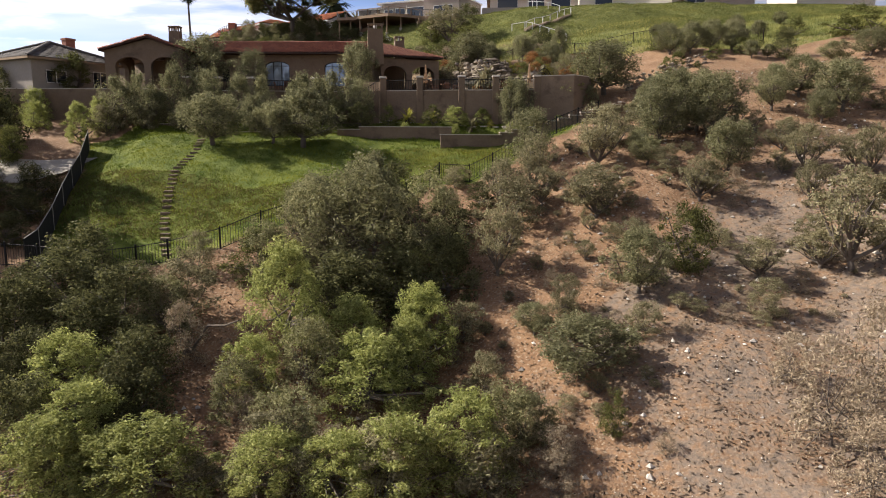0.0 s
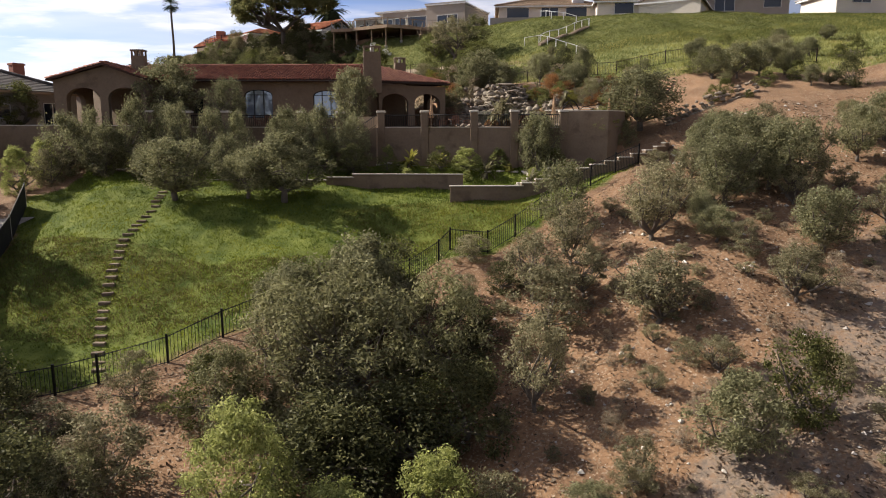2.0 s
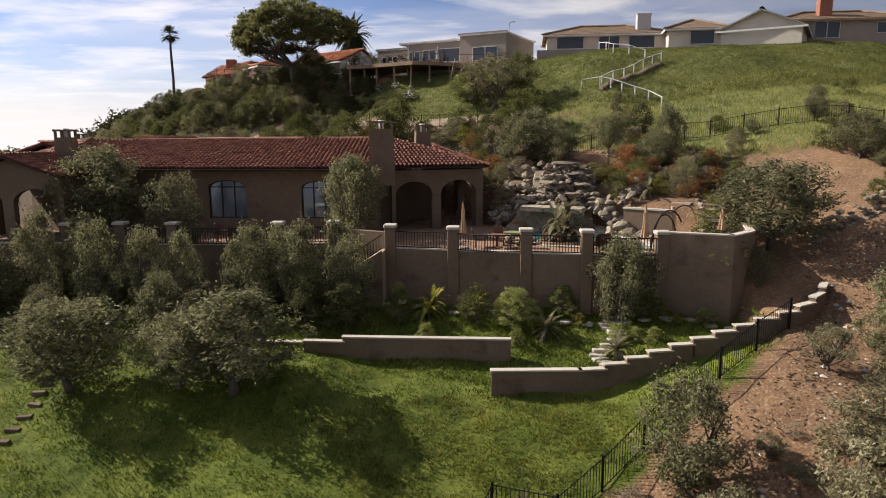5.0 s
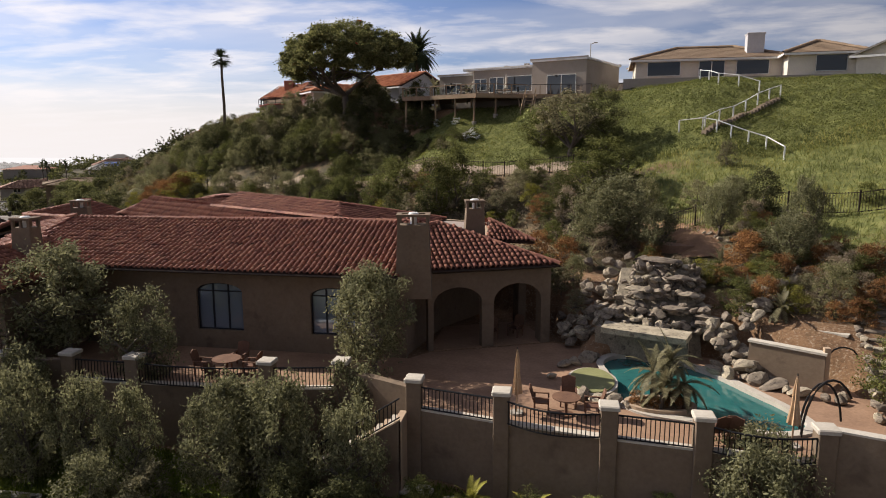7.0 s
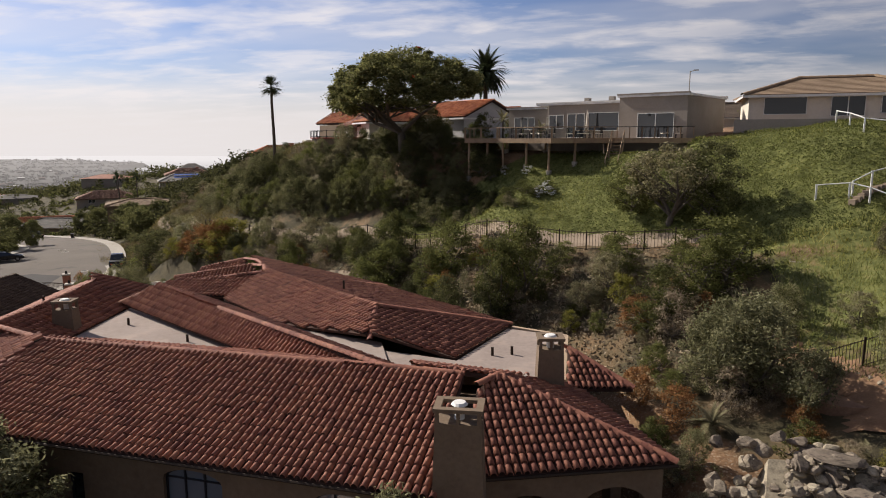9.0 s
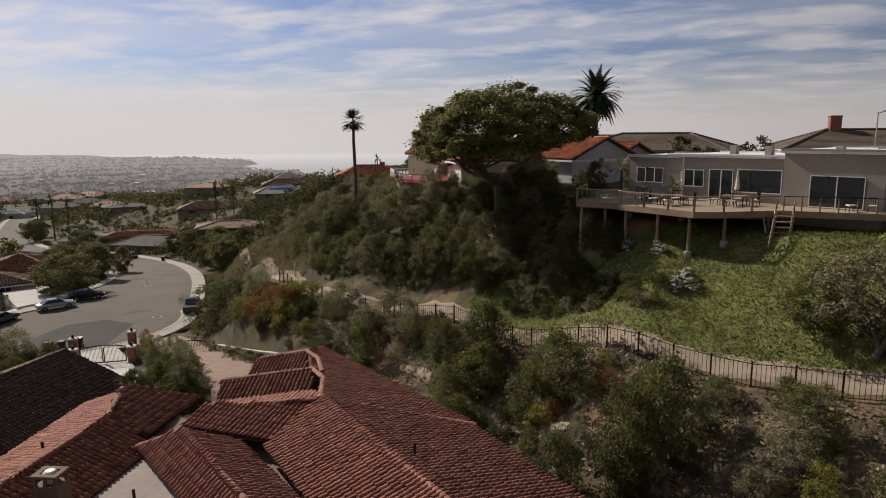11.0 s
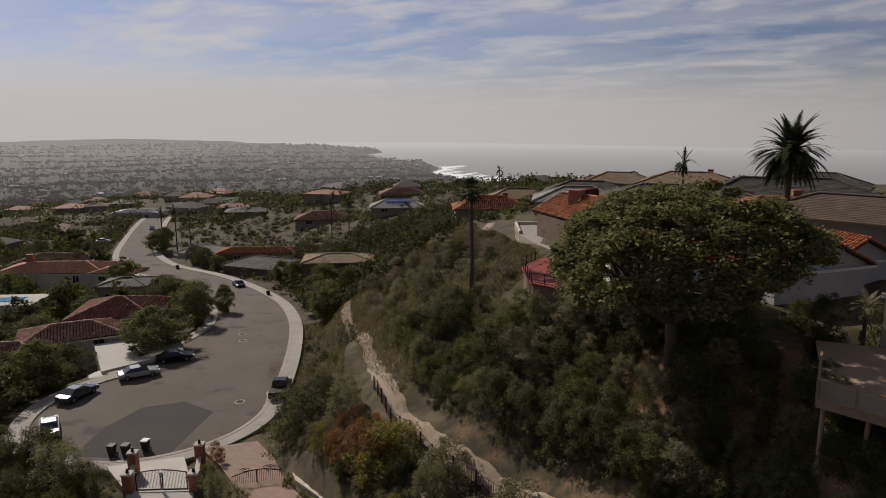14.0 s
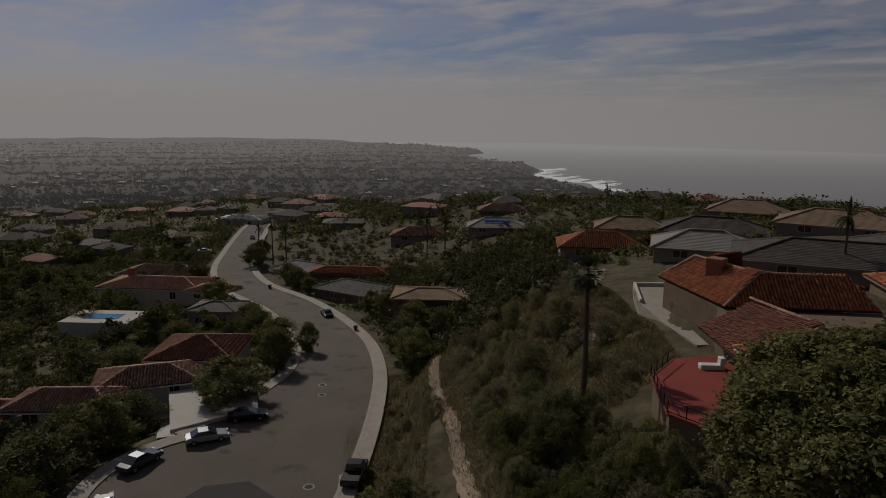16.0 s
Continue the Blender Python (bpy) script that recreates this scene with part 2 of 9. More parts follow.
def leaf(name, dark, light, through=.3, vary=.35, rough=.55, patch=0.0, patch_size=2.0):
    """Leaves: a matt front, some light passing through, each leaf and each plant a little different."""
    m = bpy.data.materials.new(name)
    m.use_nodes = True
    n, l = m.node_tree.nodes, m.node_tree.links
    n.remove(n["Principled BSDF"])
    oi, ge = n.new("ShaderNodeObjectInfo"), n.new("ShaderNodeNewGeometry")
    col = n.new("ShaderNodeMix"); col.data_type = "RGBA"
    col.inputs[6].default_value, col.inputs[7].default_value = (*dark, 1), (*light, 1)
    l.new(ge.outputs["Random Per Island"], col.inputs[0])
    val = n.new("ShaderNodeMapRange"); val.inputs["To Min"].default_value, val.inputs["To Max"].default_value = 1 - vary, 1 + vary
    l.new(oi.outputs["Random"], val.inputs["Value"])
    hs = n.new("ShaderNodeHueSaturation")
    l.new(val.outputs[0], hs.inputs["Value"]); l.new(col.outputs[2], hs.inputs["Color"])
    if patch:
        # thicker and thinner, greener and yellower growth in patches
        tc, nz, pr, pm, ph = n.new("ShaderNodeTexCoord"), n.new("ShaderNodeTexNoise"), n.new("ShaderNodeMapRange"), n.new("ShaderNodeMath"), n.new("ShaderNodeMapRange")
        nz.inputs["Scale"].default_value, nz.inputs["Detail"].default_value, nz.inputs["Roughness"].default_value = 1 / patch_size, 5, .62
        pm.operation = "MULTIPLY"
        for k, v in (("From Min", .34), ("From Max", .66), ("To Min", 1 - patch), ("To Max", 1 + patch)):
            pr.inputs[k].default_value = v
        for k, v in (("From Min", .34), ("From Max", .66), ("To Min", .5 + .05 * patch), ("To Max", .5 - .06 * patch)):
            ph.inputs[k].default_value = v
        l.new(tc.outputs["Object"], nz.inputs["Vector"]); l.new(nz.outputs["Fac"], pr.inputs["Value"]); l.new(nz.outputs["Fac"], ph.inputs["Value"])
        l.new(val.outputs[0], pm.inputs[0]); l.new(pr.outputs[0], pm.inputs[1]); l.new(pm.outputs[0], hs.inputs["Value"]); l.new(ph.outputs[0], hs.inputs["Hue"])
    d, t, g = n.new("ShaderNodeBsdfDiffuse"), n.new("ShaderNodeBsdfTranslucent"), n.new("ShaderNodeBsdfGlossy")
    g.inputs["Roughness"].default_value = rough
    for q in (d, t):
        l.new(hs.outputs[0], q.inputs["Color"])
    g.inputs["Color"].default_value = (.5, .5, .48, 1)
    mx, mg = n.new("ShaderNodeMixShader"), n.new("ShaderNodeMixShader")
    mx.inputs[0].default_value, mg.inputs[0].default_value = through, .02
    l.new(d.outputs[0], mx.inputs[1]); l.new(t.outputs[0], mx.inputs[2])
    l.new(mx.outputs[0], mg.inputs[1]); l.new(g.outputs[0], mg.inputs[2])
    l.new(mg.outputs[0], n["Material Output"].inputs["Surface"])
    return m


def glass(name, tint, rough=.03):
    """Window panes seen from outside: dark rooms behind glossy glass."""
    m = bpy.data.materials.new(name)
    m.use_nodes = True
    b = m.node_tree.nodes["Principled BSDF"]
    b.inputs["Base Color"].default_value, b.inputs["Roughness"].default_value = (*tint, 1), rough
    b.inputs["Specular IOR Level"].default_value = .8
    return m


STUCCO = surf("tan_stucco", (.14, .10, .068), (.21, .155, .107), 2.2, 14, .92, .25, spots=(.12, .086, .06), spot_at=.64)
STUCCO_IN = surf("warm_stucco", (.34, .25, .17), (.46, .34, .24), 1.8, 14, .92, .2)
CAP = surf("pale_stone_cap", (.38, .34, .28), (.54, .49, .42), .8, 10, .85, .2, vary=.08)
TILE = surf("terracotta_tile", (.175, .066, .045), (.335, .142, .092), 1.1, 8, .78, .2, vary=.2, spots=(.16, .062, .044), spot_at=.63)
# bed far darker than the tiles: shade between barrels put into its colour
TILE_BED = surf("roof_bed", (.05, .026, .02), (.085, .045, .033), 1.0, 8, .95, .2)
ORANGE = surf("orange_clay_tile", (.36, .115, .052), (.50, .19, .09), 1.5, 8, .8, .25, vary=.25)
SALMON = surf("salmon_clay_tile", (.44, .22, .145), (.60, .34, .24), 1.6, 8, .85, .25, vary=.22)
PALE_TILE = surf("faded_clay_tile", (.30, .17, .12), (.42, .26, .19), 2.0, 8, .85, .25, vary=.25)
SLATE = surf("dark_roof_tile", (.055, .046, .04), (.10, .086, .075), 1.0, 8, .8, .3, vary=.25)
DULL_ROOF = surf("dull_grey_roof", (.10, .09, .08), (.17, .155, .14), 2.5, 12, .95, .3)
RIBBED = surf("brown_ribbed_tile", (.085, .055, .04), (.15, .10, .073), 1.0, 8, .85, .3, vary=.2)
BROWN_ROOF = surf("brown_shingle", (.20, .14, .09), (.30, .215, .145), 1.4, 12, .95, .4, vary=.07)
DARK_SHINGLE = surf("dark_brown_shingle", (.085, .063, .046), (.145, .108, .08), 1.4, 12, .95, .4, vary=.1)
GREY_ROOF = surf("grey_gravel_roof", (.22, .20, .18), (.34, .32, .29), 2.5, 20, .95, .3)
WHITE_ROOF = surf("white_coated_roof", (.62, .62, .61), (.8, .8, .79), 2.5, 6, .55, .1, spots=(.5, .49, .47), spot_at=.6)
FLAT_ROOF = surf("pale_pink_roof_coating", (.24, .19, .165), (.34, .28, .245), 2.0, 9, .9, .1, spots=(.34, .27, .23), spot_at=.63)
CREAM = surf("cream_stucco", (.55, .50, .42), (.68, .62, .53), 2.0, 14, .9, .15)
GREY_WALL = surf("greige_stucco", (.26, .225, .19), (.35, .31, .27), 2.0, 14, .9, .15, spots=(.28, .25, .22), spot_at=.66)
WHITE_WALL = surf("whitewashed_wall", (.40, .39, .40), (.52, .51, .52), 2.0, 12, .9, .15)
WOOD = surf("weathered_timber", (.20, .135, .085), (.36, .26, .17), .6, 16, .85, .35, vary=.2)
DECKING = surf("tan_decking", (.30, .215, .14), (.42, .315, .215), .8, 12, .85, .2, vary=.15)
IRON = surf("black_wrought_iron", (.012, .012, .013), (.03, .028, .027), .4, 8, .55, .1, metal=.6)
BROWN_IRON = surf("rusty_dark_iron", (.03, .022, .018), (.06, .042, .03), .3, 9, .7, .2, metal=.4)
WHITE_RAIL = surf("white_painted_rail", (.6, .6, .58), (.78, .78, .76), .6, 9, .6, .1)
WHITE_PAINT = surf("white_frame_paint", (.62, .61, .58), (.76, .75, .72), .6, 9, .5, .05)
BLUE_FRAME = surf("dark_window_frame", (.010, .011, .016), (.018, .02, .028), .5, 9, .5, .1)
PANE = glass("dark_window_glass", (.02, .024, .03))
BLUE_PANE = glass("sky_window_glass", (.30, .36, .45), .04)
BLUE_PANE.node_tree.nodes["Principled BSDF"].inputs["Metallic"].default_value = .6
ASPHALT = surf("asphalt", (.10, .083, .067), (.148, .124, .102), 7.0, 60, .92, .15, spots=(.07, .06, .053), spot_at=.64)
ASPHALT_PATCH = surf("dark_asphalt_patch", (.045, .04, .037), (.065, .058, .053), 4.0, 60, .92, .15)
CONCRETE = surf("concrete", (.28, .25, .21), (.40, .365, .315), 2.0, 20, .9, .15, spots=(.3, .27, .23), spot_at=.64)
PALE_CONCRETE = surf("pale_concrete", (.44, .41, .37), (.56, .53, .48), 2.5, 20, .9, .1)
PAVER = surf("brick_paver", (.19, .125, .098), (.30, .21, .165), .8, 9, .9, .3, vary=.22)
TERRACE = surf("terracotta_paving", (.18, .105, .067), (.31, .192, .126), 1.2, 9, .85, .2, vary=.16)
STONE = surf("brown_field_stone", (.13, .106, .078), (.36, .30, .225), .5, 7, .9, .6, vary=.4, spots=(.10, .08, .065), spot_at=.62)
ROCK = surf("pale_rock", (.30, .27, .23), (.52, .48, .42), .4, 8, .9, .4, vary=.3)
TRAIL = surf("tan_dirt_trail", (.25, .19, .135), (.36, .285, .21), 1.5, 14, .95, .2)
RED_PAINT = surf("red_painted_deck", (.20, .032, .022), (.30, .055, .036), 2.0, 10, .7, .1)
BARK = surf("grey_bark", (.075, .06, .048), (.16, .135, .11), .3, 8, .95, .5)
PALM_BARK = surf("palm_trunk_bark", (.07, .055, .042), (.13, .105, .08), .3, 8, .95, .6)
OLIVE = leaf("olive_leaf", (.095, .093, .046), (.29, .28, .148), .44, .18)
GREEN = leaf("green_leaf", (.055, .062, .018), (.19, .192, .06), .42, .28)
BRIGHT = leaf("fresh_green_leaf", (.14, .16, .045), (.42, .43, .15), .5, .15)
DARK = leaf("dark_green_leaf", (.04, .044, .017), (.148, .144, .06), .42, .34)
SAGE = leaf("sage_leaf", (.10, .092, .046), (.32, .285, .165), .4, .24)
DRY = leaf("dry_twig_leaf", (.15, .115, .075), (.36, .29, .20), .2, .25)
RUST = leaf("rust_leaf", (.14, .06, .025), (.34, .18, .07), .3, .3)
YELLOW = leaf("yellow_green_leaf", (.15, .145, .025), (.34, .31, .07), .35, .3)
WHITE_FLOWER = leaf("white_blossom", (.5, .5, .47), (.75, .75, .72), .3, .1)
RED_FLOWER = leaf("red_blossom", (.35, .03, .02), (.5, .06, .03), .3, .1)
GRASS = leaf("lawn_blade", (.055, .082, .008), (.165, .20, .024), .4, .1, patch=.5, patch_size=2.4)
SHRUB = leaf("dull_shrub_leaf", (.10, .098, .042), (.31, .295, .15), .46, .2)
IVY = leaf("ivy_leaf", (.08, .094, .024), (.215, .222, .066), .66, .12, patch=.25, patch_size=4.0)
PALM = leaf("palm_frond", (.022, .032, .014), (.07, .085, .04), .2, .2)


# ---------------------------------------------------------------- lie of the land
# Cross sections of the hillside: at each x, heights along y.
SECTIONS = []


def section(x, *pairs):
    SECTIONS.append((x, [p[0] for p in pairs], [p[1] for p in pairs]))


section(-1200, (-400, -60), (300, -55), (600, -70), (1500, -100))
section(-600, (-400, -50), (0, -45), (200, -32), (400, -28), (700, -60), (1500, -100))
section(-300, (-400, -45), (0, -32), (100, -22), (200, -13), (260, -12), (330, -9), (420, -20), (700, -55), (1500, -100))
section(-200, (-400, -40), (0, -26), (100, -15), (160, -11), (196, -8), (240, -8), (285, 0), (320, 4), (420, -8), (700, -50), (1500, -100))
section(-150, (-400, -38), (0, -22), (60, -15), (120, -9), (170, -6.4), (195, -6), (228, -5), (250, 2), (285, 7), (350, 6), (450, -8), (700, -50), (1500, -100))
section(-115, (-400, -36), (0, -20), (60, -12), (110, -5), (140, -2.8), (165, -2.8), (182, -1), (202, 6), (224, 9.5), (260, 10), (330, 8), (450, -4), (700, -50), (1500, -100))
section(-95, (-400, -35), (0, -18), (50, -11), (90, -4), (115, 0), (125, .5), (160, .2), (172, 3), (190, 10), (215, 12), (280, 11), (350, 8), (450, -4), (700, -50), (1500, -100))
section(-78, (-400, -34), (0, -17), (40, -13), (70, -6), (95, 0), (108, 1.3), (136, 1.3), (143, 3), (150, 6), (160, 10), (172, 14.5), (200, 15.5), (260, 15), (350, 9), (700, -50), (1500, -100))
section(-62, (-400, -33), (0, -16), (35, -13), (60, -6), (85, 0), (100, 1.8), (118, 2.3), (124, 4.2), (131, 7), (140, 10), (150, 14.5), (160, 17), (200, 18), (280, 16), (700, -50), (1500, -100))
section(-48, (-400, -32), (0, -16), (30, -12), (45, -7), (60, -2), (75, 1.5), (90, 3.6), (106, 4.0), (112, 6), (117, 8.2), (121, 8.8), (126, 11.5), (132, 15.2), (140, 18.6), (160, 19.5), (200, 19.5), (300, 16), (700, -50), (1500, -100))
section(-36, (-400, -32), (0, -15.5), (25, -12), (36, -9), (45, -5.4), (55, -1.8), (60, .2), (64, 2), (70, 4.2), (100, 4.3), (106, 6.3), (110, 8.2), (114, 9.2), (118, 11.5), (124, 16), (130, 19), (138, 19.6), (160, 19.6), (200, 19.6), (300, 16), (700, -50), (1500, -100))
section(-22, (-400, -32), (0, -15), (22, -13), (28, -10.8), (35, -8.3), (41, -6.6), (45, -4.7), (50, -2.7), (55, -.7), (58, .1), (61, 1), (64, 1.5), (67, 4.2), (95, 4.3), (100, 6.3), (105, 8.8), (108, 9.8), (110.5, 10.6), (114, 13.5), (119, 17.6), (123, 19.3), (140, 19.6), (200, 19.8), (300, 16), (700, -50), (1500, -100))
section(-10, (-400, -32), (0, -15), (20, -13), (26, -11.2), (31, -9.3), (38, -7), (42, -5.5), (46, -4.1), (51, -2.2), (55, -.9), (58, 0), (61, 1), (64, 1.5), (66, 4.2), (86, 4.3), (92, 7.5), (97, 10), (101, 11.3), (103, 12.4), (107, 14.7), (111, 16.6), (115, 18.9), (119, 19.5), (125, 19.6), (200, 20), (300, 17), (700, -50), (1500, -100))
section(2, (-400, -32), (0, -15), (20, -13), (28, -10.5), (35, -7.3), (40, -5.9), (45, -4.6), (50, -3.3), (54, -1.3), (57.5, -.3), (61, .9), (63, 1.5), (65, 4.2), (72, 4.3), (76, 6.5), (80, 7.5), (88, 9.5), (96, 11.8), (100, 13), (105, 16.2), (111, 19.3), (115, 19.8), (200, 20.5), (300, 17), (700, -50), (1500, -100))
section(14, (-400, -32), (0, -14), (20, -11), (27, -8.6), (36, -5.3), (43, -2.1), (50, .2), (55, 1.2), (60, 2.2), (64, 3.5), (68, 4.8), (72, 6.6), (80, 8.8), (90, 11.6), (96, 13.3), (101, 16.3), (108, 20), (112, 20.6), (200, 21), (300, 18), (700, -50), (1500, -100))
section(28, (-400, -30), (0, -12), (15, -9.5), (27, -6), (36, -2.9), (43, -.5), (51, 1.9), (60, 5), (68, 7.8), (75, 9.8), (85, 12.5), (95, 15), (101, 17.5), (107, 20.6), (112, 21), (200, 22), (300, 18), (700, -50), (1500, -100))
section(60, (-400, -25), (0, -7), (15, -4), (30, 1), (45, 5), (60, 9), (75, 13), (90, 16), (105, 20), (112, 21.5), (200, 24), (300, 20), (700, -50), (1500, -100))
section(130, (-400, -20), (0, 0), (40, 6), (80, 14), (110, 20), (150, 24), (300, 22), (700, -50), (1500, -100))
section(600, (-400, -10), (0, 8), (150, 30), (300, 24), (700, -50), (1500, -100))

# the street: points of its middle line with height, and half its width
STREET = [(-80.5, 119, 1.6, 11.5), (-88, 131.5, 1.3, 9.4), (-98, 146.5, .4, 6.0), (-113.5, 159, -1.2, 5.4), (-135, 168.8, -2.9, 5.2), (-152, 174.6, -4.1, 5.0), (-168, 177.2, -5.1, 5.0),
          (-181, 180.5, -6, 5.0), (-199, 188, -7, 5.0), (-214.5, 197, -7.6, 4.9), (-230, 207.6, -8.4, 4.7), (-255.5, 225.5, -9.4, 4.6), (-287, 248.8, -10.5, 4.6), (-335, 285, -14, 4.6)]
BULB = (-81, 118.5, 1.6, 12.0)
# the tall retaining wall before the terrace, in plan
WALL = [(-45, 64.5), (-24.2, 64.5), (-21.4, 65), (-18.3, 65), (-12.3, 65.3), (-9.2, 65.9), (-5.7, 64.3), (-2.2, 63.5), (1.65, 62.8), (4.75, 62.4), (8.45, 62.0), (11.6, 60.9), (13.2, 62.5), (14.2, 66)]
DRIVE = [(-66.8, 117.4, 1.78, 2.6), (-62, 115.6, 2.2, 2.4), (-57.5, 113.2, 2.7, 2.0), (-52, 110.6, 3.4, 2.3), (-47, 108, 4.0, 2.6), (-43, 105.2, 4.45, 3.0), (-38, 100.6, 4.5, 3.4)]
PATIO = 4.35
SEA = -113.0
# how far the land reaches before the sea begins
SHORE_X = [-6000, -2700, -2150, -1900, -1600, -1270, -1180, -650, -210, 200, 1500, 6000]
SHORE_Y = [3400, 2900, 2680, 2200, 2050, 1900, 1760, 1330, 1190, 1100, 900, 800]


def smooth(a, b, v):
    s = np.clip((v - a) / (b - a), 0, 1)
    return s * s * (3 - 2 * s)


def along(line, x, y):
    """Distance from a polyline, the height of its nearest point and the half-width there (arrays)."""
    best = np.full(np.shape(x), 1e9)
    zz, ww = np.zeros(np.shape(x)), np.zeros(np.shape(x))
    for (ax, ay, az, aw), (bx, by, bz, bw) in zip(line, line[1:]):
        dx, dy = bx - ax, by - ay
        s = np.clip(((x - ax) * dx + (y - ay) * dy) / (dx * dx + dy * dy), 0, 1)
        d = np.hypot(x - ax - s * dx, y - ay - s * dy)
        near = d < best
        best, zz, ww = np.where(near, d, best), np.where(near, az + s * (bz - az), zz), np.where(near, aw + s * (bw - aw), ww)
    return best, zz, ww


def wave(x, y):
    """Gentle unevenness of the ground, a few octaves of crossing waves."""
    return (np.sin(x * .31 + 1.3 * np.sin(y * .17)) * np.sin(y * .27 + 1.1 * np.sin(x * .21)) * .28 + np.sin(x * .83 + np.sin(y * .61) * 2) * np.sin(y * .9 + x * .37) * .12
            + np.sin(x * 2.1 + np.sin(y * 1.7)) * np.sin(y * 2.3 + np.sin(x * 1.3)) * .05)


def height(x, y, rough=True):
    """The ground's height over arrays x, y."""
    x, y = np.broadcast_arrays(np.asarray(x, float), np.asarray(y, float))
    xs = [s[0] for s in SECTIONS]
    cols = [np.interp(y, s[1], s[2]) for s in SECTIONS]
    i = np.clip(np.searchsorted(xs, x) - 1, 0, len(xs) - 2)
    z = np.zeros(x.shape)
    for k in range(len(xs) - 1):
        f = smooth(xs[k], xs[k + 1], x)
        z = np.where(i == k, cols[k] * (1 - f) + cols[k + 1] * f, z)
    if rough:
        z = z + wave(x, y) * smooth(-60, -45, x) * smooth(60, 45, np.abs(x))
    # a gully runs down between the two slopes
    g = np.hypot((x - (-1.5 - (y - 36) * .12)) / 3.6, (y - 33) / 11)
    z = z - 1.5 * np.exp(-g * g)
    # the pad of the house, behind the tall wall
    wy = np.interp(x, [w[0] for w in WALL[:12]], [w[1] for w in WALL[:12]])
    back = np.interp(x, [-45, -38, -30, -12, -6, -1, 2, 9, 12, 14], [97, 103, 101, 91, 85, 79, 72, 71, 70, 68])
    pad = (x > -44) & (x < 13) & (y > wy + .8) & (y < back)
    z = np.where((x > -44) & (x < 12.3) & (y <= wy + .8) & (y > wy - 4), np.minimum(z, 1.45 + .2 * np.sin(x)), z)
    z = np.where(pad, PATIO, z)
    z = np.where(np.hypot((x - 5.3) / 5.4, (y - 68.4) / 5.2) < 1, 3.0, z)
    # street, laid into the slope
    d, sz, sw = along(STREET, x, y)
    bd = np.hypot(x - BULB[0], y - BULB[1])
    f = 1 - smooth(sw + 2.2, sw + 9, d)
    z = z * (1 - f) + (sz - .4) * f
    f = 1 - smooth(BULB[3] + 2, BULB[3] + 8, bd)
    z = z * (1 - f) + (BULB[2] - .4) * f
    # the paver drive, and the level ground before the hilltop house
    d, sz, sw = along(DRIVE, x, y)
    f = 1 - smooth(sw, sw + 2.2, d)
    z = z * (1 - f) + (sz - .25) * f
    u, v = (x + 11.4) * .916 - (y - 120.6) * .402, (x + 11.4) * .402 + (y - 120.6) * .916
    z = np.where((u > -8) & (u < 16.5) & (v > -12) & (v < 6), np.minimum(z, 18.3), z)
    # far off the land sinks to a plain with low hills that ends in sea cliffs
    far = smooth(520, 1150, np.hypot(x, y - 100))
    d = np.interp(x, SHORE_X, SHORE_Y) + 35 * np.sin(x * .013) + 18 * np.sin(x * .041 + 1) - y
    hills = 1 * smooth(1300, 2700, np.hypot(x, y)) * smooth(0, 500, d) + 4 * np.sin(x * .006 + y * .004) + 4 * np.sin(x * .017 - y * .011)
    zf = SEA - 4 + 25 * smooth(-10, 45 + 220 * np.exp(-((x + 900) / 330) ** 2), d) + 1.5 * smooth(40, 900, d) + hills * smooth(0, 150, d)
    return z * (1 - far) + zf * far


# ---------------------------------------------------------------- the ground sheet
def steps(lo, hi, fine, a, b, grow=1.12):
    """Grid lines: even between a and b, wider and wider outside, from lo to hi."""
    mid = list(np.arange(a, b, fine)) + [b]
    left, v, s = [], a, fine
    while v > lo:
        s = min(s * grow, 140)
        v -= s
        left.append(max(v, lo))
    right, v, s = [], b, fine
    while v < hi:
        s = min(s * grow, 140)
        v += s
        right.append(min(v, hi))
    return np.array(left[::-1] + mid + right)


def inside(poly, x, y):
    """Which of the points lie within a polygon."""
    hit = np.zeros(np.shape(x), bool)
    for (ax, ay), (bx, by) in zip(poly, poly[1:] + poly[:1]):
        cross = ((ay > y) != (by > y)) & (x < (bx - ax) * (y - ay) / (by - ay + 1e-12) + ax)
        hit ^= cross
    return hit


def softly(poly, x, y, w=.8):
    """1 inside a polygon, fading over its border."""
    return sum(inside(poly, x + dx, y + dy).astype(float) for dx, dy in ((0, 0), (w, 0), (-w, 0), (0, w), (0, -w))) / 5


LAWN = [(-30.5, 57.5), (-27.6, 51), (-24.4, 39.5), (-23.6, 38.3), (-19.3, 37.5), (-16.2, 38.9), (-13.4, 39.8), (-11.3, 41.2), (-8.5, 43.2), (-3, 46.6), (-.3, 49.6), (2, 49.2), (6, 52.2), (10, 55), (13.4, 58.3), (5, 57.4), (0, 57), (-8, 59), (-20, 60)]
GARDEN = [(-28, 58), (-8, 59), (0, 56.6), (5, 57.2), (13, 58.5), (12, 62), (4, 62.5), (-6, 64), (-20, 65), (-28, 64.6)]
IVY_SLOPE = [(-24, 113.5), (-27, 110.8), (-16, 105.2), (-5, 101.2), (2, 99.5), (4, 96), (10, 97.5), (20, 96), (36, 95), (62, 92), (64, 112), (-12, 113.5)]
BANK = [(-52, 129), (-50, 112), (-36, 106), (-18, 95), (-4, 83), (4, 76), (14, 70.5), (20, 76), (18, 86), (8, 97), (-5, 102.5), (-14, 107.5), (-18, 114), (-32, 119.5), (-44, 125)]
MEADOW = [(6, 84), (16, 79), (30, 74), (48, 74), (70, 80), (70, 104), (30, 99), (6, 98)]
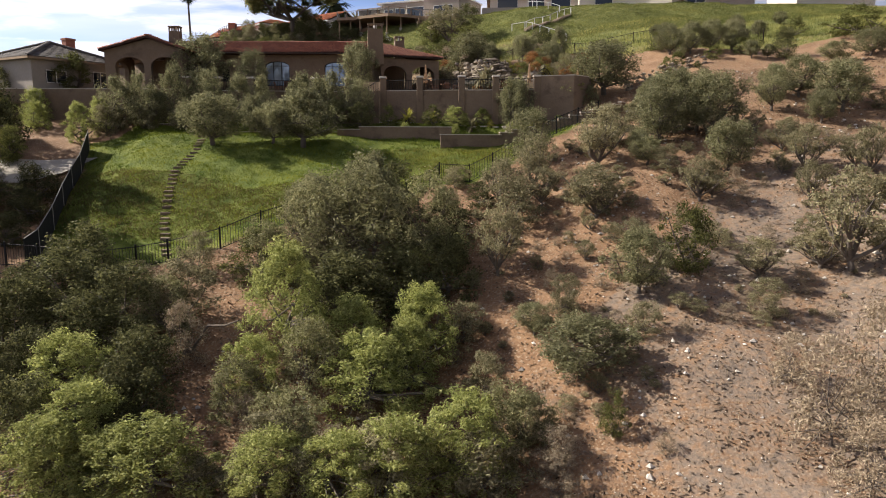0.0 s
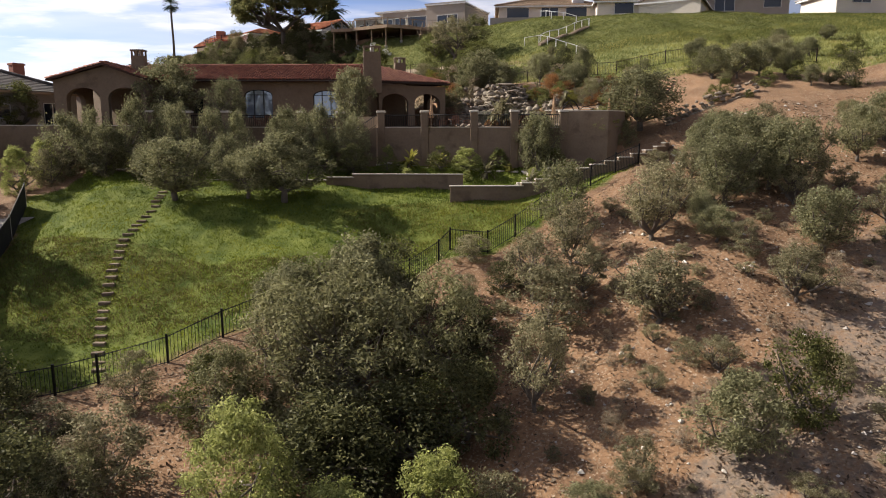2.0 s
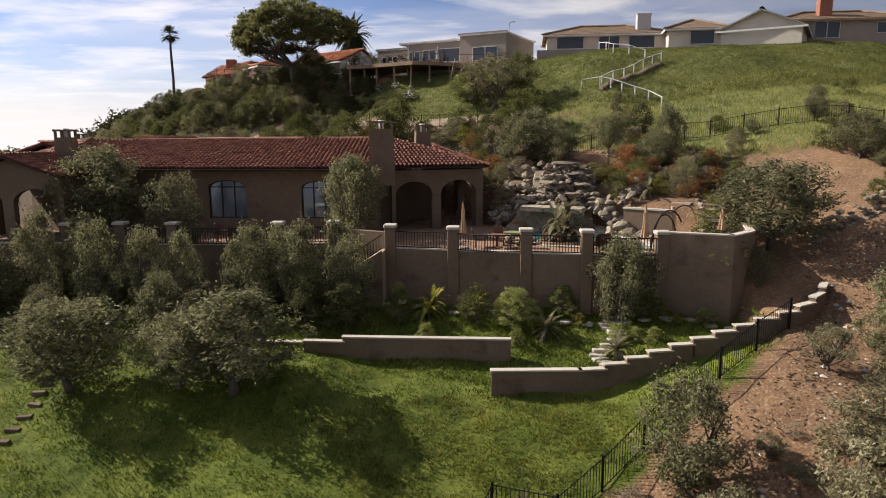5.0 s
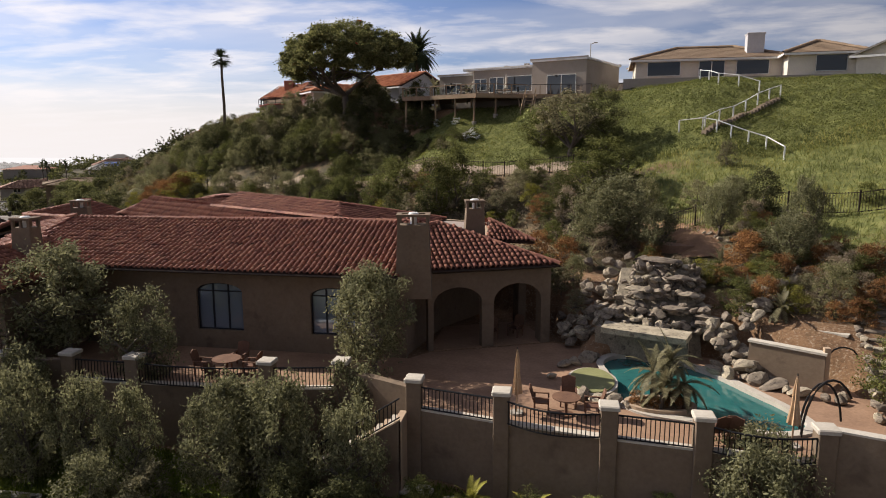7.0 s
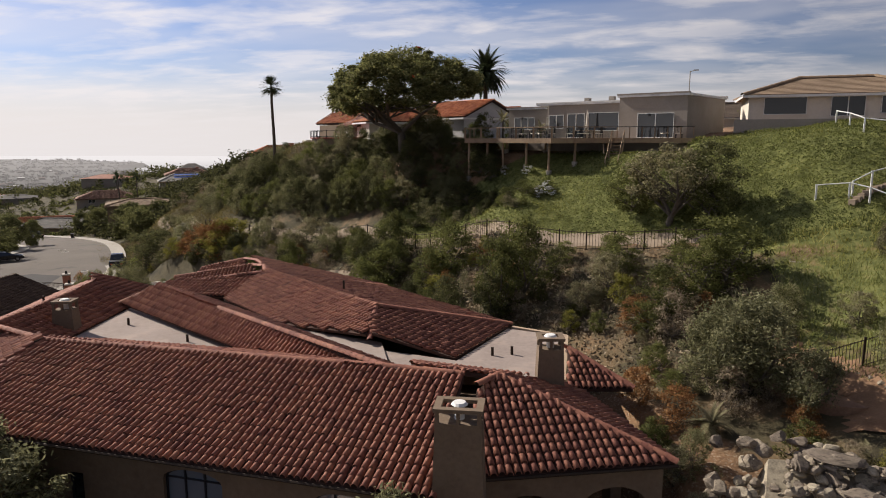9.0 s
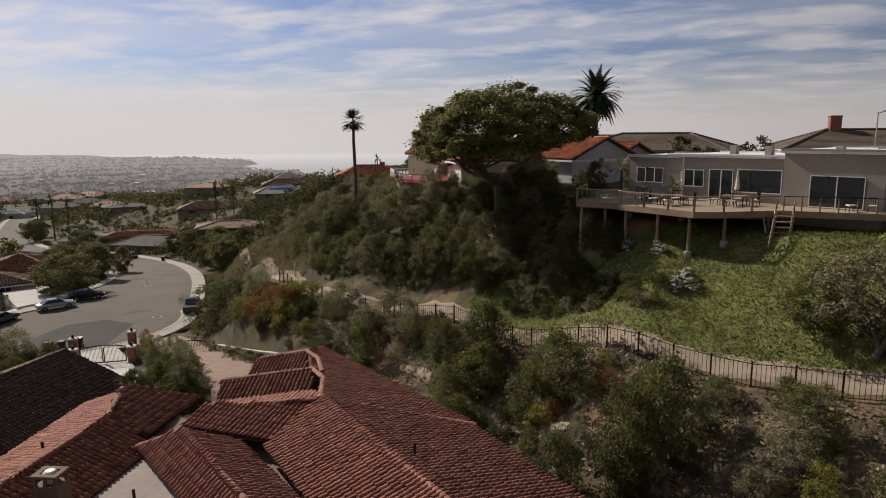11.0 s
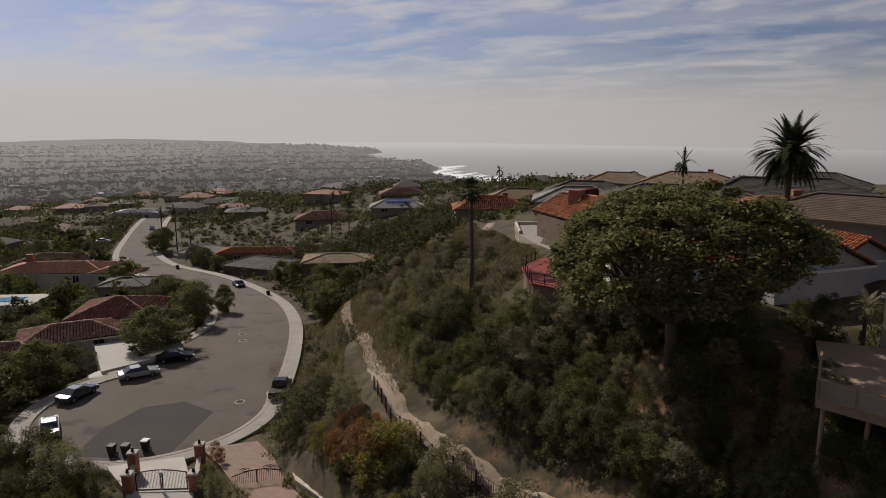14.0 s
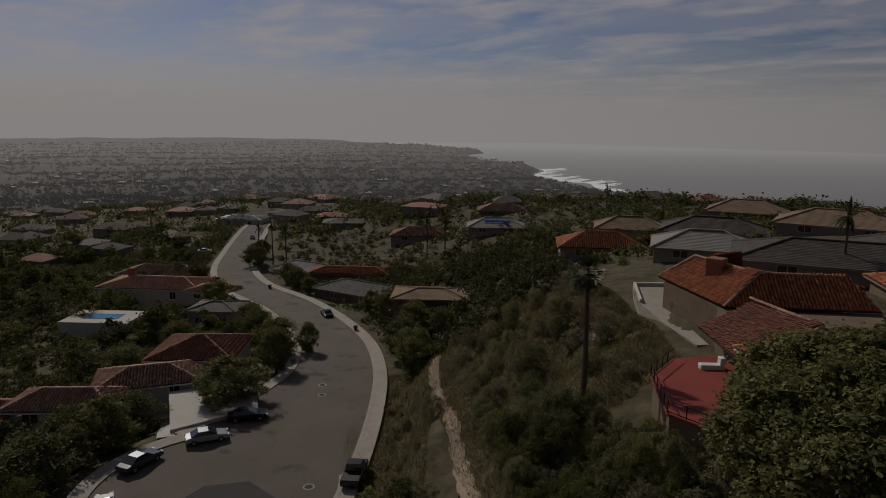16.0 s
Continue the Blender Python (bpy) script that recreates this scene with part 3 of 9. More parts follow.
LITTER = [(2, 30), (6, 16), (24, 10), (44, 18), (40, 40), (28, 50), (16, 44)]

gx = steps(-900, 900, .7, -90, 44)
gy = steps(-420, 1000, .7, 14, 158)
X, Y = np.meshgrid(gx, gy)
Z = height(X, Y)


def sheet(name, X, Y, Z, zone=None, keep=None):
    nx = X.shape[1]
    me = bpy.data.meshes.new(name)
    q = np.arange(X.size).reshape(X.shape)
    f = np.stack([q[:-1, :-1], q[:-1, 1:], q[1:, 1:], q[1:, :-1]], -1).reshape(-1, 4)
    if keep is not None:
        f = f[keep[:-1, :-1].ravel()]
    me.from_pydata(np.stack([X, Y, Z], -1).reshape(-1, 3).tolist(), [], f.tolist())
    if zone is not None:
        at = me.color_attributes.new("cover", "FLOAT_COLOR", "POINT")
        at.data.foreach_set("color", np.stack(zone, -1).astype(np.float32).ravel())
    me.shade_smooth()
    return me


lawn = softly(LAWN, X, Y) * .95 + .85 * softly(GARDEN, X, Y)
ivy = softly(IVY_SLOPE, X, Y)
meadow = softly(MEADOW, X, Y, 3) * .75
west = np.clip(smooth(-30, -46, X) + smooth(118, 126, Y) * smooth(2, -8, X), 0, 1) * .8
west = np.maximum(west, softly(BANK, X, Y, 2) * .62)
litter = softly(LITTER, X, Y, 4) * .5 + .08 * (wave(X * 1.7 + 9, Y * 1.7) > .05)


def ground_material():
    """Red-brown earth with pale litter; grass, ivy and dry mulch where the cover says so."""
    m = surf("hillside_earth", (.10, .056, .030), (.275, .162, .088), 2.0, 16, .97, 1.0, spots=(.30, .225, .155), spot_at=.61, spot_size=.12)
    n, l = m.node_tree.nodes, m.node_tree.links
    b = n["Principled BSDF"]
    old = b.inputs["Base Color"].links[0].from_socket
    at = n.new("ShaderNodeVertexColor"); at.layer_name = "cover"
    sp = n.new("ShaderNodeSeparateColor"); l.new(at.outputs[0], sp.inputs[0])
    tc = n.new("ShaderNodeTexCoord")
    for chan, dark, light, size, edge in (("Alpha", (.04, .034, .018), (.115, .094, .05), 2.2, .5), ("Blue", (.12, .092, .07), (.25, .20, .155), .35, .5), ("Green", (.08, .092, .024), (.20, .205, .066), .7, .45), ("Red", (.05, .078, .008), (.15, .17, .028), 1.6, .4)):
        nz = n.new("ShaderNodeTexNoise"); nz.inputs["Scale"].default_value, nz.inputs["Detail"].default_value, nz.inputs["Roughness"].default_value = 1 / size, 8, .65
        l.new(tc.outputs["Object"], nz.inputs["Vector"])
        c = n.new("ShaderNodeMix"); c.data_type = "RGBA"; c.inputs[6].default_value, c.inputs[7].default_value = (*dark, 1), (*light, 1)
        r = n.new("ShaderNodeMapRange"); r.inputs["From Min"].default_value, r.inputs["From Max"].default_value = .35, .65
        l.new(nz.outputs["Fac"], r.inputs["Value"]); l.new(r.outputs[0], c.inputs[0])
        # ragged border: the cover must beat the noise
        s = n.new("ShaderNodeMath"); s.operation = "SUBTRACT"; l.new(at.outputs["Alpha"] if chan == "Alpha" else sp.outputs[chan], s.inputs[0]); l.new(nz.outputs["Fac"], s.inputs[1])
        k = n.new("ShaderNodeMapRange"); k.inputs["From Min"].default_value, k.inputs["From Max"].default_value = -.12, .14
        l.new(s.outputs[0], k.inputs["Value"])
        mx = n.new("ShaderNodeMix"); mx.data_type = "RGBA"
        l.new(k.outputs[0], mx.inputs[0]); l.new(old, mx.inputs[6]); l.new(c.outputs[2], mx.inputs[7]); old = mx.outputs[2]
    l.new(old, b.inputs["Base Color"])
    return m


EARTH = ground_material()
ground = sheet("ground", X, Y, Z, (np.clip(lawn, 0, 1), np.clip(ivy * .95 + meadow, 0, 1), litter, west))
ground.materials.append(EARTH)
tagged(new("ground", ground), "red-brown earth hillside with lawn, ivy and dry litter", "ground", kind="structure")

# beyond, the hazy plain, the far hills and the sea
# the far land glows: its haze is painted in as emission
HAZE_LAND = surf("far_land_painted_haze", (.010, .010, .0075), (.024, .022, .017), 60, 12, .95, 0, spots=(.036, .033, .029), spot_at=.6, spot_size=25, glow=(.30, .275, .265, .15))
def haze_glow(m, near=.045, far=.74):
    """Paints haze on a far surface as emission that grows with distance."""
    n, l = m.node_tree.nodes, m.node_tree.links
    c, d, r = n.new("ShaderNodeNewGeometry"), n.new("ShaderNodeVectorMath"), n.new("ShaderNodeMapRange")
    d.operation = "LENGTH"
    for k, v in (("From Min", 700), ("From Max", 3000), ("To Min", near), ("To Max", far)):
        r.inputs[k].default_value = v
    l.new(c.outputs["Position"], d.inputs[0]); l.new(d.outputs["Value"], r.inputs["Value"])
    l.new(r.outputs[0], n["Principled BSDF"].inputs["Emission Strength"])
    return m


haze_glow(HAZE_LAND)
fx = np.concatenate([np.arange(-5000, -2600, 120), np.arange(-2600, 1200, 26), np.arange(1200, 5001, 160)])
fy = np.concatenate([np.arange(-2000, 100, 150), np.arange(100, 3300, 26), np.arange(3300, 4401, 120)])
FX, FY = np.meshgrid(fx, fy)
FZ = height(FX, FY)
hole = (np.abs(FX) < 830) & (FY > -400) & (FY < 930)
FZ = FZ - 1.2
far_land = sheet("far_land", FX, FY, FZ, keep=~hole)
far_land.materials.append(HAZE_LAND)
tagged(new("backdrop_far_land", far_land), "far plain and low coastal hills with painted haze", "land", kind="structure")

# the sea glows: haze painted as emission, stronger farther out
WATER = surf("sea_painted_haze", (.02, .023, .026), (.03, .034, .038), 90, 10, 1.0, .0, spec=0, glow=(.70, .66, .655, 1.0))
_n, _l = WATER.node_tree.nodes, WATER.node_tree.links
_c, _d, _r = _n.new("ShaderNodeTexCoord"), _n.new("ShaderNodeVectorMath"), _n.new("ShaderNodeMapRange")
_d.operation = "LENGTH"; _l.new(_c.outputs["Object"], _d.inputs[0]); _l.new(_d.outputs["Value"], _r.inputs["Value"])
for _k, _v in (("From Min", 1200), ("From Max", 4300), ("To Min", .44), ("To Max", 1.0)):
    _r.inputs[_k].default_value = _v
# the haze painted into the sea's glow is brightest under the sun
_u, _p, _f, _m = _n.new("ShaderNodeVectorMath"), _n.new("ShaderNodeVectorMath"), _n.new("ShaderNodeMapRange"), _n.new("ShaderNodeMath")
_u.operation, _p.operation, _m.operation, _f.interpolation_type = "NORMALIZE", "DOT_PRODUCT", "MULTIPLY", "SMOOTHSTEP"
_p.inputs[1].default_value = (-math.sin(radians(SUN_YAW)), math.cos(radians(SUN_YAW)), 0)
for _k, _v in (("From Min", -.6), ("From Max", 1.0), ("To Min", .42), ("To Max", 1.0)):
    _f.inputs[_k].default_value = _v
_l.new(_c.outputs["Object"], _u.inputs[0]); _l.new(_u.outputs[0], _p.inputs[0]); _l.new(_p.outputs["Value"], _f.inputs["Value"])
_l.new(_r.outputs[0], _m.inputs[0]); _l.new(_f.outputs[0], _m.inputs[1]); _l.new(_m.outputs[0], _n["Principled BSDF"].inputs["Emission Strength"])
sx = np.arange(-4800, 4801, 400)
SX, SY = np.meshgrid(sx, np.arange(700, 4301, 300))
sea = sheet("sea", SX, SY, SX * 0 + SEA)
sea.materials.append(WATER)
tagged(new("water", sea), "grey ocean with painted haze thickening far out", "water", kind="structure")
# the foam glows as well, its brightness put in as emission
SURF = surf("glowing_surf_foam", (.5, .5, .5), (.75, .75, .75), 6, 8, .8, 0, glow=(.5, .49, .48, .75))
foam = Geo()
rng = random.Random(4)
for i in range(150):
    x = -1290 + i * 5.2
    y = float(np.interp(x, SHORE_X, SHORE_Y)) + 35 * math.sin(x * .013) + 18 * math.sin(x * .041 + 1)
    w = rng.uniform(18, 80) * (1.7 if i < 90 and i % 13 > 3 else .5)
    foam.add([(x, y - 4, SEA + .3), (x + 7, y - 4 + rng.uniform(-3, 3), SEA + .3), (x + 7, y + w + rng.uniform(0, 8), SEA + .3), (x, y + w, SEA + .3)], [(0, 1, 2, 3)])
stuff("surf", foam, SURF, "white surf breaking along the far shore", "surf")


# ---------------------------------------------------------------- street, kerbs, drives
def offset_line(line, off, n=6):
    """The line moved sideways by off (a function of the half-width), as finer points."""
    pts = []
    for (ax, ay, az, aw), (bx, by, bz, bw) in zip(line, line[1:]):
        for k in range(n):
            s = k / n
            pts.append((ax + s * (bx - ax), ay + s * (by - ay), az + s * (bz - az), aw + s * (bw - aw)))
    pts.append(line[-1])
    # round the corners of the middle line
    for _ in range(8):
        pts = [pts[0]] + [tuple((a + 2 * b + c) / 4 for a, b, c in zip(p, q, r)) for p, q, r in zip(pts, pts[1:], pts[2:])] + [pts[-1]]
    out = []
    for i, (x, y, z, w) in enumerate(pts):
        a, b = pts[max(i - 1, 0)], pts[min(i + 1, len(pts) - 1)]
        dx, dy = b[0] - a[0], b[1] - a[1]
        d = math.hypot(dx, dy)
        o = off(w)
        out.append((x + dy / d * o, y - dx / d * o, z))
    return out


def strip(geo, left, right, thick=.12):
    n = len(left)
    vs = left + right + [(x, y, z - thick) for x, y, z in left] + [(x, y, z - thick) for x, y, z in right]
    fs = [(i, n + i, n + i + 1, i + 1) for i in range(n - 1)] + [(i, i + 1, 2 * n + i + 1, 2 * n + i) for i in range(n - 1)] + [(n + i, 3 * n + i, 3 * n + i + 1, n + i + 1) for i in range(n - 1)]
    return geo.add(vs, fs)


def up(pts, h):
    return [(x, y, z + h) for x, y, z in pts]


road = Geo()
strip(road, offset_line(STREET, lambda w: -w), offset_line(STREET, lambda w: w), .3)
bx, by, bz, br = BULB
road.prism([(bx + br * math.cos(a * math.tau / 48), by + br * math.sin(a * math.tau / 48)) for a in range(48)], bz - .3, bz + .004)
setting("road", road, ASPHALT, "worn grey asphalt street with a turning circle")
patch = Geo()
patch.add([(-77.5, 107.6, bz + .012), (-69.8, 112.2, bz + .012), (-74.8, 121.5, bz + .012), (-79.8, 121.4, bz + .012), (-82.3, 117.8, bz + .012), (-80.9, 112.5, bz + .012)], [(0, 1, 2, 3, 4, 5)])
setting("road_patch", patch, ASPHALT_PATCH, "darker newer asphalt patch in the turning circle", category="road")


def kerb_ring(r0, r1, a0, a1, n=44):
    ring = [(a0 + (a1 - a0) * i / n) for i in range(n + 1)]
    return [(bx + r0 * math.cos(a), by + r0 * math.sin(a), bz) for a in ring], [(bx + r1 * math.cos(a), by + r1 * math.sin(a), bz) for a in ring]


right_line = [p for p in offset_line(STREET, lambda w: w) if math.hypot(p[0] - bx, p[1] - by) > br + .3]
left_line = [p for p in offset_line(STREET, lambda w: -w) if math.hypot(p[0] - bx, p[1] - by) > br + .3]
far_r = [p for p in offset_line(STREET, lambda w: w + .45) if math.hypot(p[0] - bx, p[1] - by) > br + .3][-len(right_line):]
far_l = [p for p in offset_line(STREET, lambda w: -w - .45) if math.hypot(p[0] - bx, p[1] - by) > br + .3][-len(left_line):]
walk_r = [p for p in offset_line(STREET, lambda w: w + 2.1) if math.hypot(p[0] - bx, p[1] - by) > br + .3][-len(right_line):]
walk_l = [p for p in offset_line(STREET, lambda w: -w - 1.9) if math.hypot(p[0] - bx, p[1] - by) > br + .3][-len(left_line):]
kerb = Geo()
strip(kerb, up(right_line, .13), up(far_r[:len(right_line)], .15), .3)
strip(kerb, up(far_l[:len(left_line)], .15), up(left_line, .13), .3)
start = math.atan2(right_line[0][1] - by, right_line[0][0] - bx)
end = math.atan2(left_line[0][1] - by, left_line[0][0] - bx)
inner, outer = kerb_ring(br, br + .45, start, end - math.tau)
strip(kerb, up(outer, .15), up(inner, .13), .3)
setting("kerb", kerb, CONCRETE, "pale concrete kerb along the street")
side = Geo()
strip(side, up(far_r, .12), up(walk_r, .13), .3)
strip(side, up(walk_l, .13), up(far_l, .12), .3)
inner, outer = kerb_ring(br + .45, br + 2.0, start, end - math.tau)
strip(side, up(outer, .13), up(inner, .12), .3)
setting("pavement", side, CONCRETE, "pale concrete pavement beside the kerb")

# drives: white concrete before the metal gate, brick pavers up to the tiled house
drive = Geo()
pts = [(-72.6, 108.2), (-68.4, 113.4), (-66.6, 106.6), (-62.4, 110.1), (-63.6, 104.6), (-59.2, 108.0), (-60.4, 102.2), (-55.6, 105.6), (-57, 99.6), (-52.4, 102.6)]
drive.add([(px, py, pz) for (px, py), z in zip(pts, (1.76, 1.76, 2.0, 2.0, 2.1, 2.15, 2.3, 2.75, 2.9, 3.3)) for pz in (z + .06, z - 1.2)],
          [f for k in range(0, 16, 4) for f in ((k, k + 2, k + 6, k + 4), (k, k + 4, k + 5, k + 1), (k + 2, k + 3, k + 7, k + 6))] + [(0, 1, 3, 2), (16, 18, 19, 17)])
setting("drive_concrete", drive, PALE_CONCRETE, "pale concrete drive behind the metal gate", category="drive")
drive = Geo()
drive.prism([(-96.5, 121), (-94.5, 131.5), (-100.5, 135), (-106, 131), (-107.5, 126)], -1, 1.72)
setting("drive_neighbour", drive, PALE_CONCRETE, "wide pale concrete drive of a neighbour", category="drive")
PAVED = Geo()
strip(PAVED, [(x - w * .62, y - w * .78, z) for x, y, z, w in DRIVE], [(x + w * .62, y + w * .78, z) for x, y, z, w in DRIVE], .8)
setting("drive_paved", PAVED, PAVER, "red-brown brick paver drive", category="drive")

# footpaths worn along the slope
def footpath(name, pts, width, label, earth=TRAIL):
    g = Geo()
    fine = []
    for a, b in zip(pts, pts[1:]):
        fine += [(a[0] + (b[0] - a[0]) * k / 10, a[1] + (b[1] - a[1]) * k / 10) for k in range(10)]
    fine.append(pts[-1])
    for _ in range(4):
        fine = [fine[0]] + [((a[0] + 2 * b[0] + c[0]) / 4, (a[1] + 2 * b[1] + c[1]) / 4) for a, b, c in zip(fine, fine[1:], fine[2:])] + [fine[-1]]
    lf, rt = [], []
    for i, (x, y) in enumerate(fine):
        a, b = fine[max(i - 1, 0)], fine[min(i + 1, len(fine) - 1)]
        d = math.hypot(b[0] - a[0], b[1] - a[1])
        nx, ny = (b[1] - a[1]) / d, -(b[0] - a[0]) / d
        w = width * (.5 + .08 * math.sin(i * 1.7))
        lf.append((x - nx * w, y - ny * w)); rt.append((x + nx * w, y + ny * w))
    cols = []
    for k in range(5):
        cols.append([(a[0] + (b[0] - a[0]) * k / 4, a[1] + (b[1] - a[1]) * k / 4) for a, b in zip(lf, rt)])
    cols = [[(x, y, ground_z(x, y) + (.12 if 0 < k < 4 else -.04)) for x, y in c] for k, c in enumerate(cols)]
    for a, b in zip(cols, cols[1:]):
        strip(g, a, b, .1)
    setting(name, g, earth, label, category="path")


TRAIL_LINE = [(4, 99.2), (-5, 101), (-11, 103), (-17, 106.4), (-22, 109), (-28, 111.8), (-34, 114), (-41, 116.4), (-48, 120.6), (-54, 125.5), (-61, 132), (-68.5, 138.8), (-75, 144.5), (-81, 149.6), (-84, 153.5)]
footpath("path_trail", TRAIL_LINE, 1.5, "pale dirt trail worn along the hillside")
footpath("path_garden", [(4.9, 86.6), (6.2, 85.2), (7.6, 83.8), (8.3, 82.4), (8.1, 80.8), (7.8, 79.6)], 2.6, "tan earth path above the rock waterfall", surf("terracotta_earth", (.17, .098, .055), (.29, .175, .105), 1.2, 14, .95, .25))
footpath("path_upper", [(-50, 144.5), (-55, 147), (-61, 151.8), (-66, 156.5), (-70, 162), (-69, 170), (-74, 180)], 1.7, "pale dirt trail curving round the ridge")
footpath("path_lower", [(-44, 114), (-40, 112.5), (-33.5, 107.6), (-27, 104.8), (-20, 101), (-14, 97)], .8, "narrow dirt track below the fence")


# ---------------------------------------------------------------- walls with arches, tiled roofs
def arch_wall(geo, length, z0, z1, thick, holes, m):
    """A wall along x with arched openings: (middle, width, sill, spring, rise)."""
    def quad(a, b, c, d):
        for v, flip in ((0, False), (thick, True)):
            vs = [(u, v, z) for u, z in (a, b, c, d)]
            geo.add(vs, [(3, 2, 1, 0) if flip else (0, 1, 2, 3)], m)
    u = 0.0
    for mid, wd, sill, spring, rise in sorted(holes):
        a, b = mid - wd / 2, mid + wd / 2
        quad((u, z0), (a, z0), (a, z1), (u, z1))
        if sill > z0:
            quad((a, z0), (b, z0), (b, sill), (a, sill))
        arc = [(mid - wd / 2 * math.cos(k * math.pi / 10), spring + rise * math.sin(k * math.pi / 10)) for k in range(11)]
        for p, q in zip(arc, arc[1:]):
            quad(p, q, (q[0], z1), (p[0], z1))
        edge = [(a, sill)] + arc + [(b, sill)]
        ring = edge if sill <= z0 else edge + [(a, sill)]
        for p, q in zip(ring, ring[1:]):
            geo.add([(p[0], 0, p[1]), (p[0], thick, p[1]), (q[0], thick, q[1]), (q[0], 0, q[1])], [(0, 1, 2, 3)], m)
        u = b
    quad((u, z0), (length, z0), (length, z1), (u, z1))
    geo.add([(0, 0, z1), (length, 0, z1), (length, thick, z1), (0, thick, z1)], [(0, 1, 2, 3)], m)
    for x in (0, length):
        geo.add([(x, 0, z0), (x, 0, z1), (x, thick, z1), (x, thick, z0)], [(0, 1, 2, 3)], m)
    return geo


def from_to(a, b, z=0):
    """The pose whose x runs from a to b in plan, and the distance."""
    d = math.hypot(b[0] - a[0], b[1] - a[1])
    return pose(a[0], a[1], z, 0, 0, math.degrees(math.atan2(b[1] - a[1], b[0] - a[0]))), d


def window(parent, m, wd, h, rise, frame, pane, mullions=1, bars=0, depth=.12, name="window"):
    """A window set into an opening whose lower middle is at m: frame, pane and bars."""
    w = new(name)
    w.parent = parent
    w.matrix_basis = m
    arc = [(-wd / 2 * math.cos(k * math.pi / 10), h + rise * math.sin(k * math.pi / 10)) for k in range(11)] if rise else [(-wd / 2, h), (wd / 2, h)]
    outer = [(-wd / 2, 0)] + arc + [(wd / 2, 0)]
    g = Geo().add([(u, depth, z) for u, z in outer], [tuple(range(len(outer) - 1, -1, -1))])
    part("pane", g, pane, w)
    f = Geo()
    t = .06
    inner = [(u * (1 - 2 * t / wd), max(t, z - t) if z > t else t) for u, z in outer]
    n = len(outer)
    f.add([(u, depth - .07, z) for u, z in outer] + [(u, depth - .07, z) for u, z in inner] + [(u, depth - .005, z) for u, z in inner],
          [(i, n + i, n + (i + 1) % n, (i + 1) % n) for i in range(n)] + [(n + i, 2 * n + i, 2 * n + (i + 1) % n, n + (i + 1) % n) for i in range(n)])
    for k in range(mullions):
        u = wd * ((k + 1) / (mullions + 1) - .5)
        f.box(u - .035, depth - .06, 0, u + .035, depth - .004, h + rise * .92)
    for k in range(bars):
        z = (h if rise else h * (k + 1) / (bars + 1))
        f.box(-wd / 2, depth - .055, z - .03, wd / 2, depth - .004, z + .03)
    part("frame", f, frame, w)
    return w


PITCH, COURSE = .29, .42


def barrel(seg=6, r0=.124, r1=.102, length=COURSE + .07):
    """One clay barrel tile: its lower mouth at v = 0, running up along y."""
    vs, fs = [], []
    for y, r, z in ((0, r0, .045), (length, r1, .012)):
        vs += [(-r * math.cos(k * math.pi / seg), y, z + r * 1.12 * math.sin(k * math.pi / seg)) for k in range(seg + 1)]
    n = seg + 1
    fs = [(k, k + 1, n + k + 1, n + k) for k in range(seg)]
    vs += [(x * .86, .004, z - .016) for x, y, z in vs[:n]]
    fs += [(k + 1, k, 2 * n + k, 2 * n + k + 1) for k in range(seg)]
    return vs, fs


BV, BF = barrel()
BVA = np.array(BV)
BARREL = bpy.data.meshes.new("tile")
BARREL.from_pydata(BV, [], BF)
BARREL.shade_smooth()


